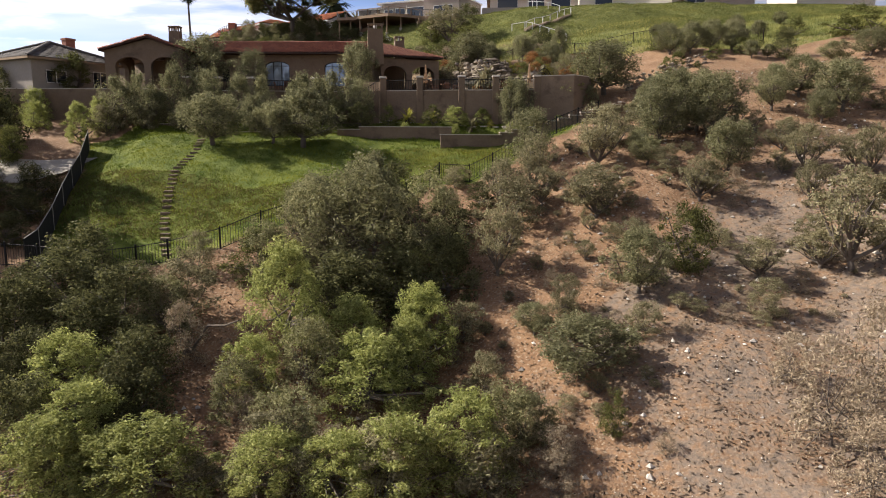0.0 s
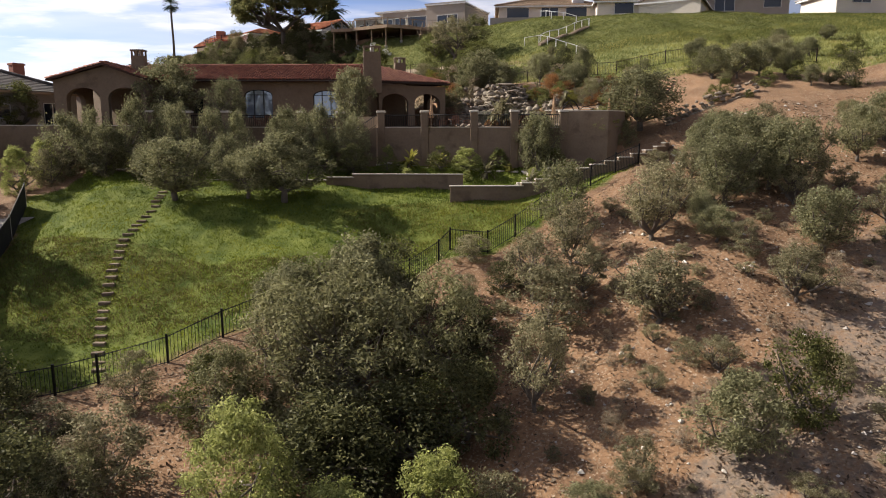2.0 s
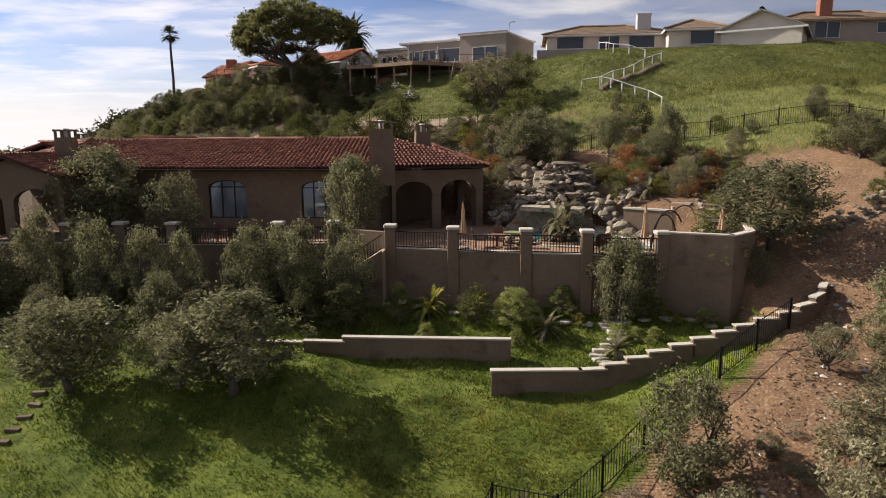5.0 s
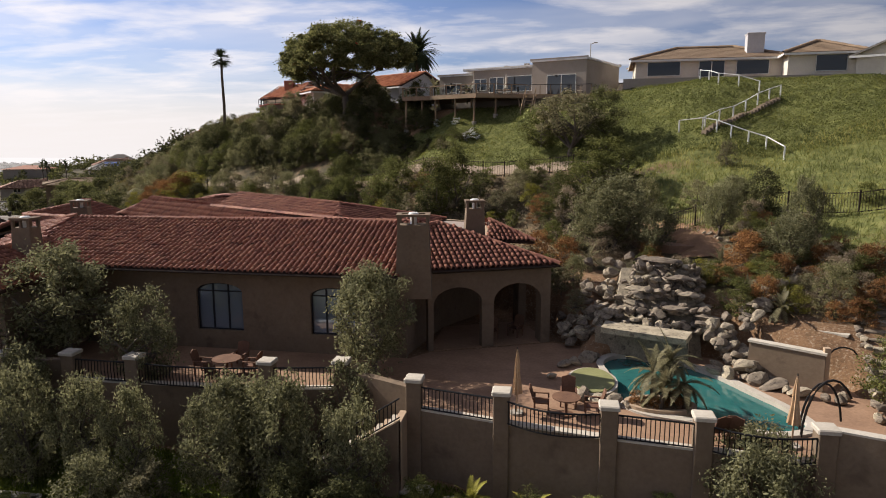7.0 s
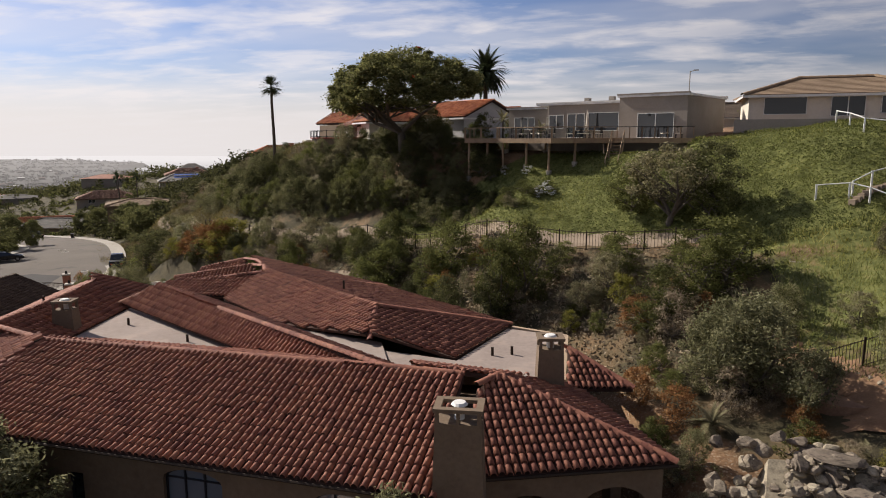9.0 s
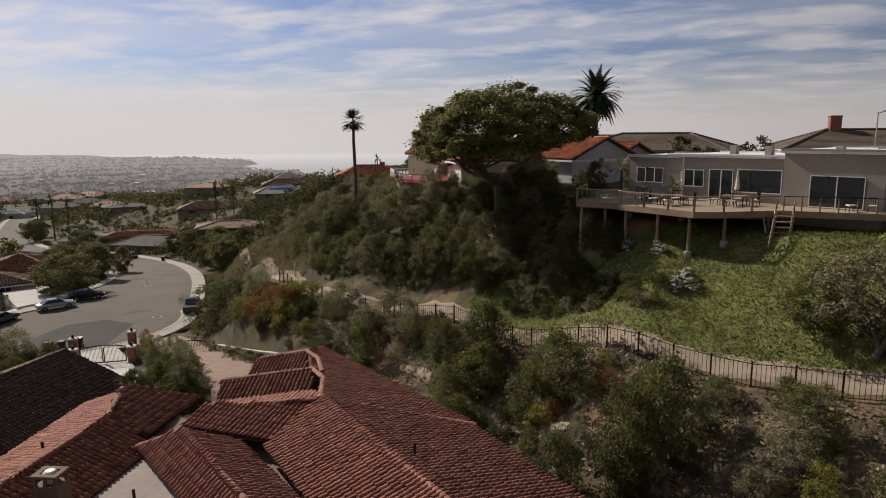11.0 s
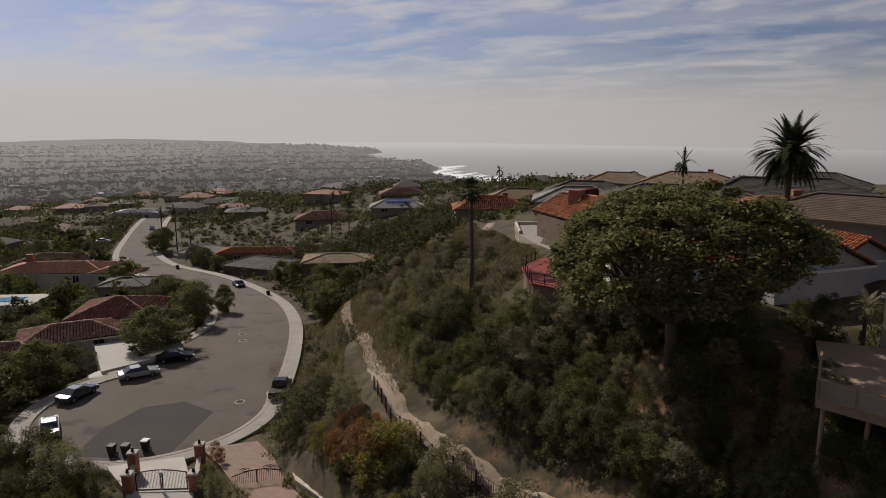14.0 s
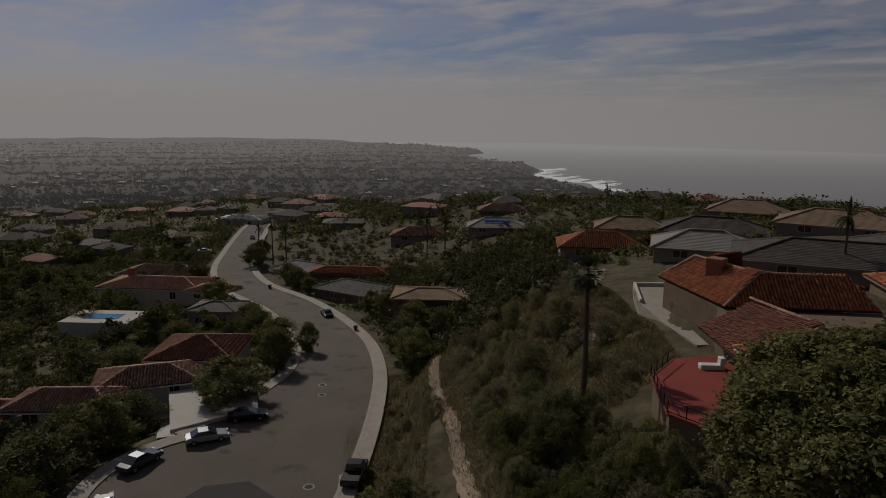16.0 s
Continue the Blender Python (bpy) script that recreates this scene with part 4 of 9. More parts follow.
def tiled_slope(parent, poly, tile=TILE, singles=False, step=1.0, bed=TILE_BED, seed=1):
    """A roof slope: poly's first two points are its eave; a bed, and clay barrels in courses on it."""
    p = [Vector(q) for q in poly]
    u = (p[1] - p[0]).normalized()
    nrm = Vector((0, 0, 0))
    for i in range(len(p)):
        nrm += p[i].cross(p[(i + 1) % len(p)])
    nrm.normalize()
    if nrm.z < 0:
        nrm = -nrm
    v = nrm.cross(u).normalized()
    if (sum((q for q in p[2:]), Vector()) / len(p[2:]) - p[0]).dot(v) < 0:
        v = -v
    flat = [((q - p[0]).dot(u), (q - p[0]).dot(v)) for q in p]
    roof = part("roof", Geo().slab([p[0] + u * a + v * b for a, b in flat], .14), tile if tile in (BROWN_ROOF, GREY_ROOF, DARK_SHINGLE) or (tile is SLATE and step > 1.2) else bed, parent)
    pit, crs = PITCH * step, COURSE * step
    r = random.Random(seed)
    u0, u1, v1 = min(a for a, b in flat), max(a for a, b in flat), max(b for a, b in flat)
    cu, cv = np.meshgrid(np.arange(math.floor(u0 / pit), math.ceil(u1 / pit)) * pit + pit / 2, np.arange(0, v1, crs) + crs * .1)
    ok = inside(flat, cu, cv + crs * .3)
    cu, cv = cu[ok], cv[ok]
    right = u.cross(nrm)
    basis = np.array([list(u), list(v), list(nrm)])
    if u.cross(v).dot(nrm) < 0:
        basis = np.array([list(-u), list(v), list(nrm)])
    origin = np.array(p[0])
    rs = np.random.RandomState(seed)
    jit = rs.normal(0, .012, (len(cu), 3)) * step
    if singles:
        for a, b, j in zip(cu.tolist(), cv.tolist(), jit.tolist()):
            at = p[0] + u * (a + j[0]) + v * (b - .05 + j[1]) + nrm * (.01 + j[2] * .5)
            ob = new("tile", BARREL)
            ob.parent = roof
            m3 = Matrix(basis.tolist()).transposed().to_4x4()
            ob.matrix_basis = Matrix.Translation(at) @ m3
        if not BARREL.materials:
            BARREL.materials.append(tile)
        return roof
    if tile in (BROWN_ROOF, GREY_ROOF, DARK_SHINGLE) or (tile is SLATE and step > 1.2):
        # flat shingles: one thin lapped course above another
        laps = Geo()
        for v0 in np.arange(.05, v1, .42):
            us = []
            for (a0, b0), (a1, b1) in zip(flat, flat[1:] + flat[:1]):
                if (b0 > v0) != (b1 > v0):
                    us.append(a0 + (a1 - a0) * (v0 - b0) / (b1 - b0))
            if len(us) < 2:
                continue
            e0, e1 = min(us) + .05, max(us) - .05
            n = max(1, int((e1 - e0) / 1.3))
            for k in range(n):
                q = [p[0] + u * (e0 + (e1 - e0) * (k + s) / n) + v * (v0 + w) + nrm * (h + r.uniform(0, .006)) for s, w, h in ((.01, 0, .045), (.99, 0, .045), (.99, .44, .012), (.01, .44, .012))]
                laps.add(q + [q[0] - nrm * .04, q[1] - nrm * .04], [(0, 1, 2, 3), (1, 0, 4, 5)])
        part("shingles", laps, tile, roof, kind="stuff")
        return roof
    pts = (BVA * step)[None] @ basis
    cen = origin + cu[:, None] * np.array(u) + (cv - .05)[:, None] * np.array(v) + .01 * np.array(nrm) + jit
    vs = (pts + cen[:, None]).reshape(-1, 3)
    k = len(BV)
    fs = (np.array(BF)[None] + (np.arange(len(cu)) * k)[:, None, None]).reshape(-1, 4)
    me = bpy.data.meshes.new("tiles")
    me.from_pydata(vs.tolist(), [], fs.tolist())
    me.shade_smooth()
    tiles = part("tiles", me, tile, roof, kind="stuff")
    return roof


def ridge_caps(parent, pts, tile=TILE, r=.17, step=.42):
    """Overlapping half-round caps along ridges and hips."""
    g = Geo()
    rr = random.Random(len(pts) + 3)
    for a, b in zip(pts, pts[1:]):
        a, b = Vector(a), Vector(b)
        d = (b - a)
        n = max(1, int(d.length / step))
        x = d.normalized()
        sidew = x.cross(Vector((0, 0, 1))).normalized()
        upw = sidew.cross(x)
        for i in range(n):
            s, e = a + d * (i / n), a + d * ((i + 1.12) / n)
            ring = []
            for q, rad in ((s, r * 1.08), (e, r * .92)):
                ring += [q + sidew * (math.cos(k * math.pi / 5) * rad) + upw * (math.sin(k * math.pi / 5) * rad * .8 + .02 + rr.uniform(0, .012)) for k in range(6)]
            g.add(ring, [(k, k + 1, 7 + k, 6 + k) for k in range(5)])
    return part("ridge_cap", g, tile, parent, smooth=True, kind="stuff")


def chimney(parent, x, y, z0, z1, w=1.15, d=.85, rz=0.0, taper=.86):
    """A stucco chimney with an open arcaded cap and a round metal flue."""
    c = new("chimney")
    c.parent = parent
    c.matrix_basis = pose(x, y, z0, 0, 0, rz)
    h = z1 - z0
    g = Geo()
    a, b = (w / 2, d / 2), (w / 2 * taper, d / 2 * taper)
    hb = h - .5
    g.add([(sx * a[0], sy * a[1], 0) for sx, sy in ((-1, -1), (1, -1), (1, 1), (-1, 1))] + [(sx * b[0], sy * b[1], hb) for sx, sy in ((-1, -1), (1, -1), (1, 1), (-1, 1))],
          [(4, 5, 6, 7), (0, 1, 5, 4), (1, 2, 6, 5), (2, 3, 7, 6), (3, 0, 4, 7)])
    part("shaft", g, STUCCO, c)
    t = .13
    for sx in (-1, 1):
        for sy in (-1, 1):
            g = Geo()
            g.box(sx * b[0] - (t if sx > 0 else 0), sy * b[1] - (t if sy > 0 else 0), hb, sx * b[0] + (t if sx < 0 else 0), sy * b[1] + (t if sy < 0 else 0), h - .12)
            part("cap_post", g, STUCCO, c)
    for y0 in (-b[1], b[1] - t):
        g = Geo()
        g.box(-.05, y0, hb, .05, y0 + t, h - .12)
        part("cap_post", g, STUCCO, c)
    g = Geo()
    for s in (-1, 1):
        g.box(-b[0] - .05, s * b[1] - (.18 if s > 0 else .05), h - .12, b[0] + .05, s * b[1] + (.05 if s > 0 else .18), h)
        g.box(s * b[0] - (.18 if s > 0 else .05), -b[1] + .18, h - .121, s * b[0] + (.05 if s > 0 else .18), b[1] - .18, h - .001)
    part("cap", g, STUCCO, c)
    g = Geo().tube([(0, 0, hb - .05), (0, 0, h - .05)], .16, 12).tube([(0, 0, h - .02), (0, 0, h + .06)], .27, 14, .2)
    part("flue", g, WHITE_PAINT, c, "round pale metal flue cap", smooth=False)
    return c


# ---------------------------------------------------------------- the tiled hillside house
house = thing("house", "sprawling tan stucco house with red barrel-tile roofs and arches", "house")
FLOOR, EAVE = 4.3, 8.5
g = Geo()
BODY = [(-28.6, 70.9), (-7.5, 70.9), (-6.6, 76.2), (-4.6, 80), (-6.2, 86.8), (-10, 86.6), (-19.5, 93.8), (-31.5, 99.6), (-31.8, 94), (-34, 90.5), (-36.5, 91), (-42, 90), (-37.4, 77.4), (-32, 73)]
g.prism(BODY, FLOOR, 8.42)
g.prism([(-38, 102.4), (-33.6, 102.6), (-31.4, 99.4), (-31.9, 94.2), (-34.4, 92.4), (-36, 93.4)], FLOOR, 7.55)
part("wall", g, STUCCO, house)

# long front with arched windows
fm, fl = from_to((-28.6, 70.5), (-7.4, 70.5))
holes = [(6.2, .75, 5.75, 7.0, 0.0), (11.5, 2.5, 5.35, 7.35, .45), (17.5, 2.3, 5.35, 7.3, .45)]
holes = [(2.6, 2.9, 4.4, 6.9, .7)] + holes
g = Geo()
arch_wall(g, fl, FLOOR, 8.45, .38, holes, fm)
part("wall", g, STUCCO, house)
for u, wd, sill, spring, rise in holes[1:]:
    window(house, fm @ pose(u, .1, sill), wd, spring - sill, rise, BLUE_FRAME, BLUE_PANE if rise else PANE, 2 if rise else 0, 1 if rise else 0)
window(house, fm @ pose(2.6, .2, 4.4), 2.9, 2.5, .7, BLUE_FRAME, PANE, 2, 0, name="door")

# pavilion with the low gable and two arches
pm, pl = from_to((-32.3, 65.5), (-24.9, 65.5))
g = Geo()
arch_wall(g, pl, 3.2, 8.2, .42, [(2.35, 2.75, 4.6, 6.75, .85), (5.75, 2.75, 4.6, 6.75, .85)], pm)
g.add([(0, 0, 8.2), (pl, 0, 8.2), (pl / 2 + .6, 0, 9.3)], [(0, 1, 2)], pm)
g.add([(0, .42, 8.2), (pl, .42, 8.2), (pl / 2 + .6, .42, 9.3)], [(2, 1, 0)], pm)
part("wall", g, STUCCO, house)
for x in (-32.3, -25.3):
    g = Geo()
    sm, sl = from_to((x + .4, 65.93), (x + .4, 70.9))
    arch_wall(g, sl, 3.2, 8.2, .4, [(2.4, 2.4, 4.5, 6.6, .8)] if x < -30 else [], sm)
    part("wall", g, STUCCO, house)
part("floor", Geo().box(-32, 65.7, 3.2, -25, 70.9, 4.36), TERRACE, house)

# loggia with its two arches beside the pool terrace
LG0, LG1 = (-6.55, 71.75), (-.55, 74.4)
lm, ll = from_to(LG0, LG1)
g = Geo()
arch_wall(g, ll, FLOOR, 8.35, .45, [(1.55, 2.55, FLOOR, 6.75, .85), (4.75, 2.6, FLOOR, 6.75, .9)], lm)
part("wall", g, STUCCO, house)
rm, rl = from_to(LG1, (-2.3, 78.2))
g = Geo()
arch_wall(g, rl, FLOOR, 8.35, .45, [(2.1, 2.5, FLOOR, 6.7, .8)], rm)
part("wall", g, STUCCO, house)
part("floor", Geo().prism([LG0, LG1, (-2.3, 78.2), (-6.5, 76.3)], 4.3, 4.39), TERRACE, house)
part("ceiling", Geo().prism([(LG0[0] + .3, LG0[1] + .3), (LG1[0] - .4, LG1[1] + .2), (-2.8, 77.9), (-6.6, 76.4)], 8.2, 8.3), STUCCO, house)

RIDGE_L, RIDGE_R = (-28.6, 75.5, 10.3), (-8.2, 75.9, 10.42)
DIAG = (-11.6, 75.96, 10.41)
DTOP = (-30.7, 86.2, 10.42)
HIP = (-15.6, 85.2, 10.47)
APEX = (-26.8, 92.4, 10.35)
tiled_slope(house, [(-29.3, 69.7, 8.55), (-7.55, 69.7, 8.55), RIDGE_R, RIDGE_L], seed=1)
tiled_slope(house, [(-19.6, 79.4, 9.2), (-28.6, 79.0, 9.2), RIDGE_L, DIAG], seed=2)
tiled_slope(house, [(-33.3, 85.7, 9.3), (-20.4, 79.3, 9.25), DIAG, DTOP], seed=3)
WEST = (-33.4, 90.5, 9.5)
tiled_slope(house, [(-12.3, 79.0, 9.3), (-21.4, 84.0, 9.35), (-28.7, 88.2, 9.4), DTOP, DIAG], seed=4)
tiled_slope(house, [(-27.5, 88.3, 9.28), (-21.2, 84.1, 9.28), (-14.8, 82.0, 9.42), HIP, APEX], seed=5)
tiled_slope(house, [(-33.2, 88.4, 9.3), (-25.0, 89.0, 9.35), APEX, WEST], seed=51)
tiled_slope(house, [(-29.3, 95.4, 9.3), (-34.6, 92.4, 8.8), WEST, APEX], seed=9)
tiled_slope(house, [(-9.9, 81.2, 9.2), (-8.3, 87.6, 9.2), HIP, (-14.5, 81.75, 9.5)], seed=6)
tiled_slope(house, [(-8.3, 87.6, 9.2), (-18.6, 94.8, 9.2), APEX, HIP], seed=7)
tiled_slope(house, [(-18.35, 94.9, 9.2), (-34.5, 103.4, 9.2), (-32.0, 99.8, 9.6), (-29.0, 96.0, 9.98), APEX], seed=8)
# two lower wings that step down towards the drive
W2A, W2B, W1A, W1B = (-36.85, 95.57, 8.8), (-31.2, 98.0, 9.6), (-38.1, 100.9, 8.4), (-34.2, 101.6, 9.35)
tiled_slope(house, [(-35.4, 93.4, 8.25), (-29.6, 95.6, 9.1), W2B, W2A], seed=10)
tiled_slope(house, [(-32.2, 100.0, 8.8), (-37.8, 97.8, 8.0), W2A, W2B], seed=101)
tiled_slope(house, [(-37.4, 98.6, 7.75), (-32.9, 99.8, 8.8), W1B, W1A], seed=102)
tiled_slope(house, [(-35.2, 103.6, 8.7), (-39.0, 103.2, 7.75), W1A, W1B], seed=103)
tiled_slope(house, [(-33.0, 86.6, 9.0), (-30.6, 77.4, 9.0), (-33.6, 77.0, 10.2), (-36.0, 86.2, 10.2)], seed=11)
tiled_slope(house, [(-37.6, 75.8, 8.5), (-43, 90.5, 8.3), (-40, 90.6, 9.6), (-36.0, 86.2, 10.2), (-33.6, 77.0, 10.2)], seed=12)
tiled_slope(house, [(-37.2, 94, 8.2), (-34.6, 87.5, 8.9), (-36.0, 86.2, 10.2), (-40, 90.6, 9.6)], seed=13)
# pavilion
PR0, PR1 = (-28.0, 65.1, 9.5), (-28.3, 72.2, 9.55)
tiled_slope(house, [(-24.6, 72, 8.3), (-24.6, 65.1, 8.3), PR0, PR1], seed=14)
tiled_slope(house, [(-32.7, 65.1, 8.25), (-33.2, 73.5, 8.25), (-29, 73.5, 9.4), PR1, PR0], seed=15)
tiled_slope(house, [(-33.4, 73.2, 8.4), (-29.2, 69.9, 8.6), RIDGE_L, (-33.6, 77, 10.2)], seed=16)
# loggia: the slope nearest the camera laid tile by tile
LA = (-6.9, 76.5, 10.3)
tiled_slope(house, [(-6.75, 71.25, 8.58), (-.15, 74.15, 8.58), LA, (-7.5, 75.2, 10.25)], singles=True, seed=17)
tiled_slope(house, [(-.15, 74.15, 8.58), (-4.1, 80.0, 8.8), LA], seed=18)
tiled_slope(house, [(-4.3, 79.2, 8.95), (-1.6, 80.3, 8.8), (-4.6, 81.8, 9.9)], seed=19)
tiled_slope(house, [(-1.6, 80.3, 8.8), (-5.0, 85.0, 8.9), (-4.6, 81.8, 9.9)], seed=20)
tiled_slope(house, [(-6.0, 79.2, 9.35), (-11.5, 79.2, 9.5), (-10.4, 76.2, 10.4), LA], seed=21)
for line in ([RIDGE_L, DIAG, RIDGE_R], [DIAG, DTOP], [DTOP, (-33.3, 85.7, 9.35)], [HIP, APEX, WEST], [W2A, W2B, (-29.0, 96.0, 10.0), APEX], [W1A, W1B, (-32.0, 99.8, 9.65), (-29.9, 97.2, 9.9)], [HIP, (-14.6, 81.8, 9.55)], [HIP, (-8.3, 87.6, 9.25)], [APEX, (-18.5, 94.85, 9.25)],
             [(-33.6, 77, 10.25), (-36, 86.2, 10.25), (-40, 90.6, 9.65)], [PR0, PR1], [LA, (-.15, 74.15, 8.62)], [LA, (-7.5, 75.2, 10.3)], [(-4.6, 81.8, 9.95), (-1.6, 80.3, 8.85)], [RIDGE_L, (-29.3, 69.7, 8.6)], [RIDGE_L, (-33.6, 77, 10.25)]):
    ridge_caps(house, line)
flat = Geo()
flat.prism([(-33.5, 79), (-28.6, 78.6), (-19.2, 79.8), (-33.2, 86)], 8.6, 9.0)
flat.prism([(-21.6, 84.4), (-12.6, 79.2), (-14.2, 82.4)], 9.0, 9.28)
flat.prism([(-12, 79), (-4.6, 79.4), (-5.2, 86.4), (-8.4, 87), (-9.8, 81), (-14, 81.6)], 8.7, 9.15)
flat.prism([(-33.4, 70.8), (-29, 69.9), (-28.7, 75), (-33.6, 76.6)], 7.9, 8.35)
part("flat_roof", flat, FLAT_ROOF, house, "pale coated flat roof between the tiled slopes")
par = Geo()
for a, b in (((-4.6, 79.6), (-5.1, 86.4)), ((-8.2, 87.3), (-5.1, 86.4))):
    mm, d = from_to(a, b)
    par.box(0, -.12, 8.4, d, .12, 9.22, mm)
part("parapet", par, STUCCO_IN, house)
g = Geo().tube([(-29.3, 69.62, 8.5), (-7.6, 69.62, 8.5)], .06, 6).tube([(-6.85, 71.15, 8.52), (-.1, 74.08, 8.52)], .06, 6)
part("gutter", g, BROWN_IRON, house)
chimney(house, -7.0, 70.5, 7.5, 11.5, 1.7, 1.15, 8)
chimney(house, -5.1, 78.7, 8.9, 11.45, 1.2, 1.0, 14)
chimney(house, -27.0, 69.6, 8.0, 11.05, 1.2, .9)
chimney(house, -32.2, 80.3, 8.8, 10.9, 1.2, 1.0, 20)
for x, y, z in ((-30, 82.5, 9), (-24.6, 80.6, 9), (-8.3, 82.2, 9.15), (-7.4, 82.6, 9.15), (-36.6, 83, 9.8), (-19, 88.5, 10.6)):
    part("roof_vent", Geo().tube([(x, y, z - .1), (x, y, z + .42)], .07, 8), BROWN_IRON, house)


# ---------------------------------------------------------------- terrace: tall wall, rails, pool, rocks
def railing(a, b, z0, z1, label, belly=0.0, group="terrace railings", step=.15):
    """An iron railing from a to b: two bars and round balusters, bowed outwards by belly."""
    t = thing("railing", label, "railing", group, at=(a[0], a[1], z0))
    d = Vector((b[0] - a[0], b[1] - a[1], 0))
    out = Vector((d.y, -d.x, 0)).normalized()
    rise = (b[2] - a[2]) if len(a) > 2 else 0
    n = max(2, int(d.length / step))

    def at(s):
        return d * s + out * (belly * math.sin(s * math.pi)) + Vector((0, 0, rise * s))
    top = [at(k / 12) + Vector((0, 0, z1 - z0)) for k in range(13)]
    low = [at(k / 12) + Vector((0, 0, .1)) for k in range(13)]
    part("top_rail", Geo().tube(top, .035, 6), IRON, t)
    part("bottom_rail", Geo().tube(low, .028, 6), IRON, t)
    h = z1 - z0
    me = None
    for k in range(1, n):
        if me is None:
            me = Geo().tube([(0, 0, .08), (0, 0, h * .35), (0, -.03, h * .55), (0, -.01, h * .75), (0, 0, h)], .02, 5).mesh("baluster")
            me.materials.append(IRON)
        ob = part("baluster", me, IRON, t)
        ob.matrix_basis = Matrix.Translation(at(k / n))
    return t


W = WALL


def solid(a, b, z0, z1, thick=.32):
    m, d = from_to(a, b)
    return Geo().box(0, -.02, z0, d, thick, z1, m)


tops = [4.6, 5.35, 4.5, 4.5, 4.5, 5.3, 4.5, 4.5, 4.5, 4.5, 5.72, 5.72, 5.72]
for i, (a, b) in enumerate(zip(W, W[1:])):
    t = setting(f"wall_terrace_{i + 1}", solid(a, b, .3, tops[i] - .07), STUCCO, "tall tan stucco retaining wall below the terrace", category="wall")
    part("coping", solid((a[0], a[1]), (b[0], b[1]), tops[i] - .07, tops[i], .36), CAP if tops[i] < 5 or i > 9 else STUCCO, t)
for i, (x, y) in enumerate(W[1:11]):
    p = thing("pillar", "square stucco pillar with a pale stone cap", "pillar", "terrace pillars", at=(x, y + .12, .4))
    part("shaft", Geo().box(-.3, -.3, 0, .3, .3, 5.2, bev=.03), STUCCO, p)
    part("cap", Geo().box(-.36, -.36, 5.2, .36, .36, 5.36, bev=.04), CAP, p, "pale stone cap")
for i in (2, 3, 4, 6, 7, 8, 9):
    railing(W[i], W[i + 1], 4.45, 5.4, "black wrought-iron railing between stucco pillars", {7: .55, 9: .5, 3: .3}.get(i, 0.0))

# stair that drops from the terrace to the garden, with its own rail and wall
stair = thing("stair", "narrow stucco garden stair with pale treads", "stair", at=(-5.9, 63.9, 1.4))
for k in range(14):
    part("step", Geo().box(-.35 - k * .3, -.75, 0, -.05 - k * .3, .35, 3.0 - k * .2, bev=.02), CAP if k % 2 else STUCCO_IN, stair)
part("side_wall", Geo().add([(-.1, -.95, 0), (-4.5, -.95, 0), (-4.5, -.95, .35), (-.1, -.95, 3.1), (-.1, -.75, 0), (-4.5, -.75, 0), (-4.5, -.75, .35), (-.1, -.75, 3.1)],
                            [(0, 1, 2, 3), (7, 6, 5, 4), (3, 2, 6, 7), (1, 5, 6, 2)]), STUCCO, stair)
railing((-10.2, 63.1, 0), (-6.0, 63.1, 2.75), 1.75, 2.6, "sloping wrought-iron stair rail", 0, "terrace railings")

# paving of the terrace, with the pool left open
POOL = [(2.3, 69.6), (1.75, 68.3), (2.2, 67.0), (3.2, 65.6), (4.6, 65.3), (6.2, 64.9), (7.3, 64.4), (8.5, 64.6), (9.2, 65.4), (8.8, 66.9), (7.8, 68.6), (6.9, 70.4), (5.6, 71.9), (4.2, 72.5), (2.6, 72.5), (1.9, 71.2)]


def rounded(ring, times=2):
    for _ in range(times):
        ring = [q for a, b in zip(ring, ring[1:] + ring[:1]) for q in ((a[0] * .75 + b[0] * .25, a[1] * .75 + b[1] * .25), (a[0] * .25 + b[0] * .75, a[1] * .25 + b[1] * .75))]
    return ring


POOL = rounded(POOL)
cx, cy = sum(p[0] for p in POOL) / len(POOL), sum(p[1] for p in POOL) / len(POOL)


def grown(ring, d):
    return [(x + (x - cx) / math.hypot(x - cx, y - cy) * d, y + (y - cy) / math.hypot(x - cx, y - cy) * d) for x, y in ring]


bm = bmesh.new()
outer = [(w[0], w[1] + .2) for w in WALL[1:11]] + [(11.4, 61.4), (13, 62.8), (13.9, 66), (12.6, 69.6), (9.6, 71.4), (7.2, 73), (1.5, 73.8), (-.4, 74.2), (-6.5, 71.6), (-7.3, 70.5), (-28, 70.5), (-24.8, 65.4)]
rings = []
for ring in (outer, grown(POOL, .25)):
    vs = [bm.verts.new((x, y, 4.385)) for x, y in ring]
    rings += [bm.edges.new((a, b)) for a, b in zip(vs, vs[1:] + vs[:1])]
bmesh.ops.triangle_fill(bm, use_beauty=True, edges=rings)
me = bpy.data.meshes.new("terrace_paving")
bm.to_mesh(me)
bm.free()
setting("paving_terrace", me, TERRACE, "terracotta paving of the pool terrace", category="paving")
pool = thing("pool", "kidney-shaped turquoise swimming pool with pale coping", "pool", at=(0, 0, 0))
n = len(POOL)
g = Geo()
o, i2 = grown(POOL, .42), grown(POOL, .0)
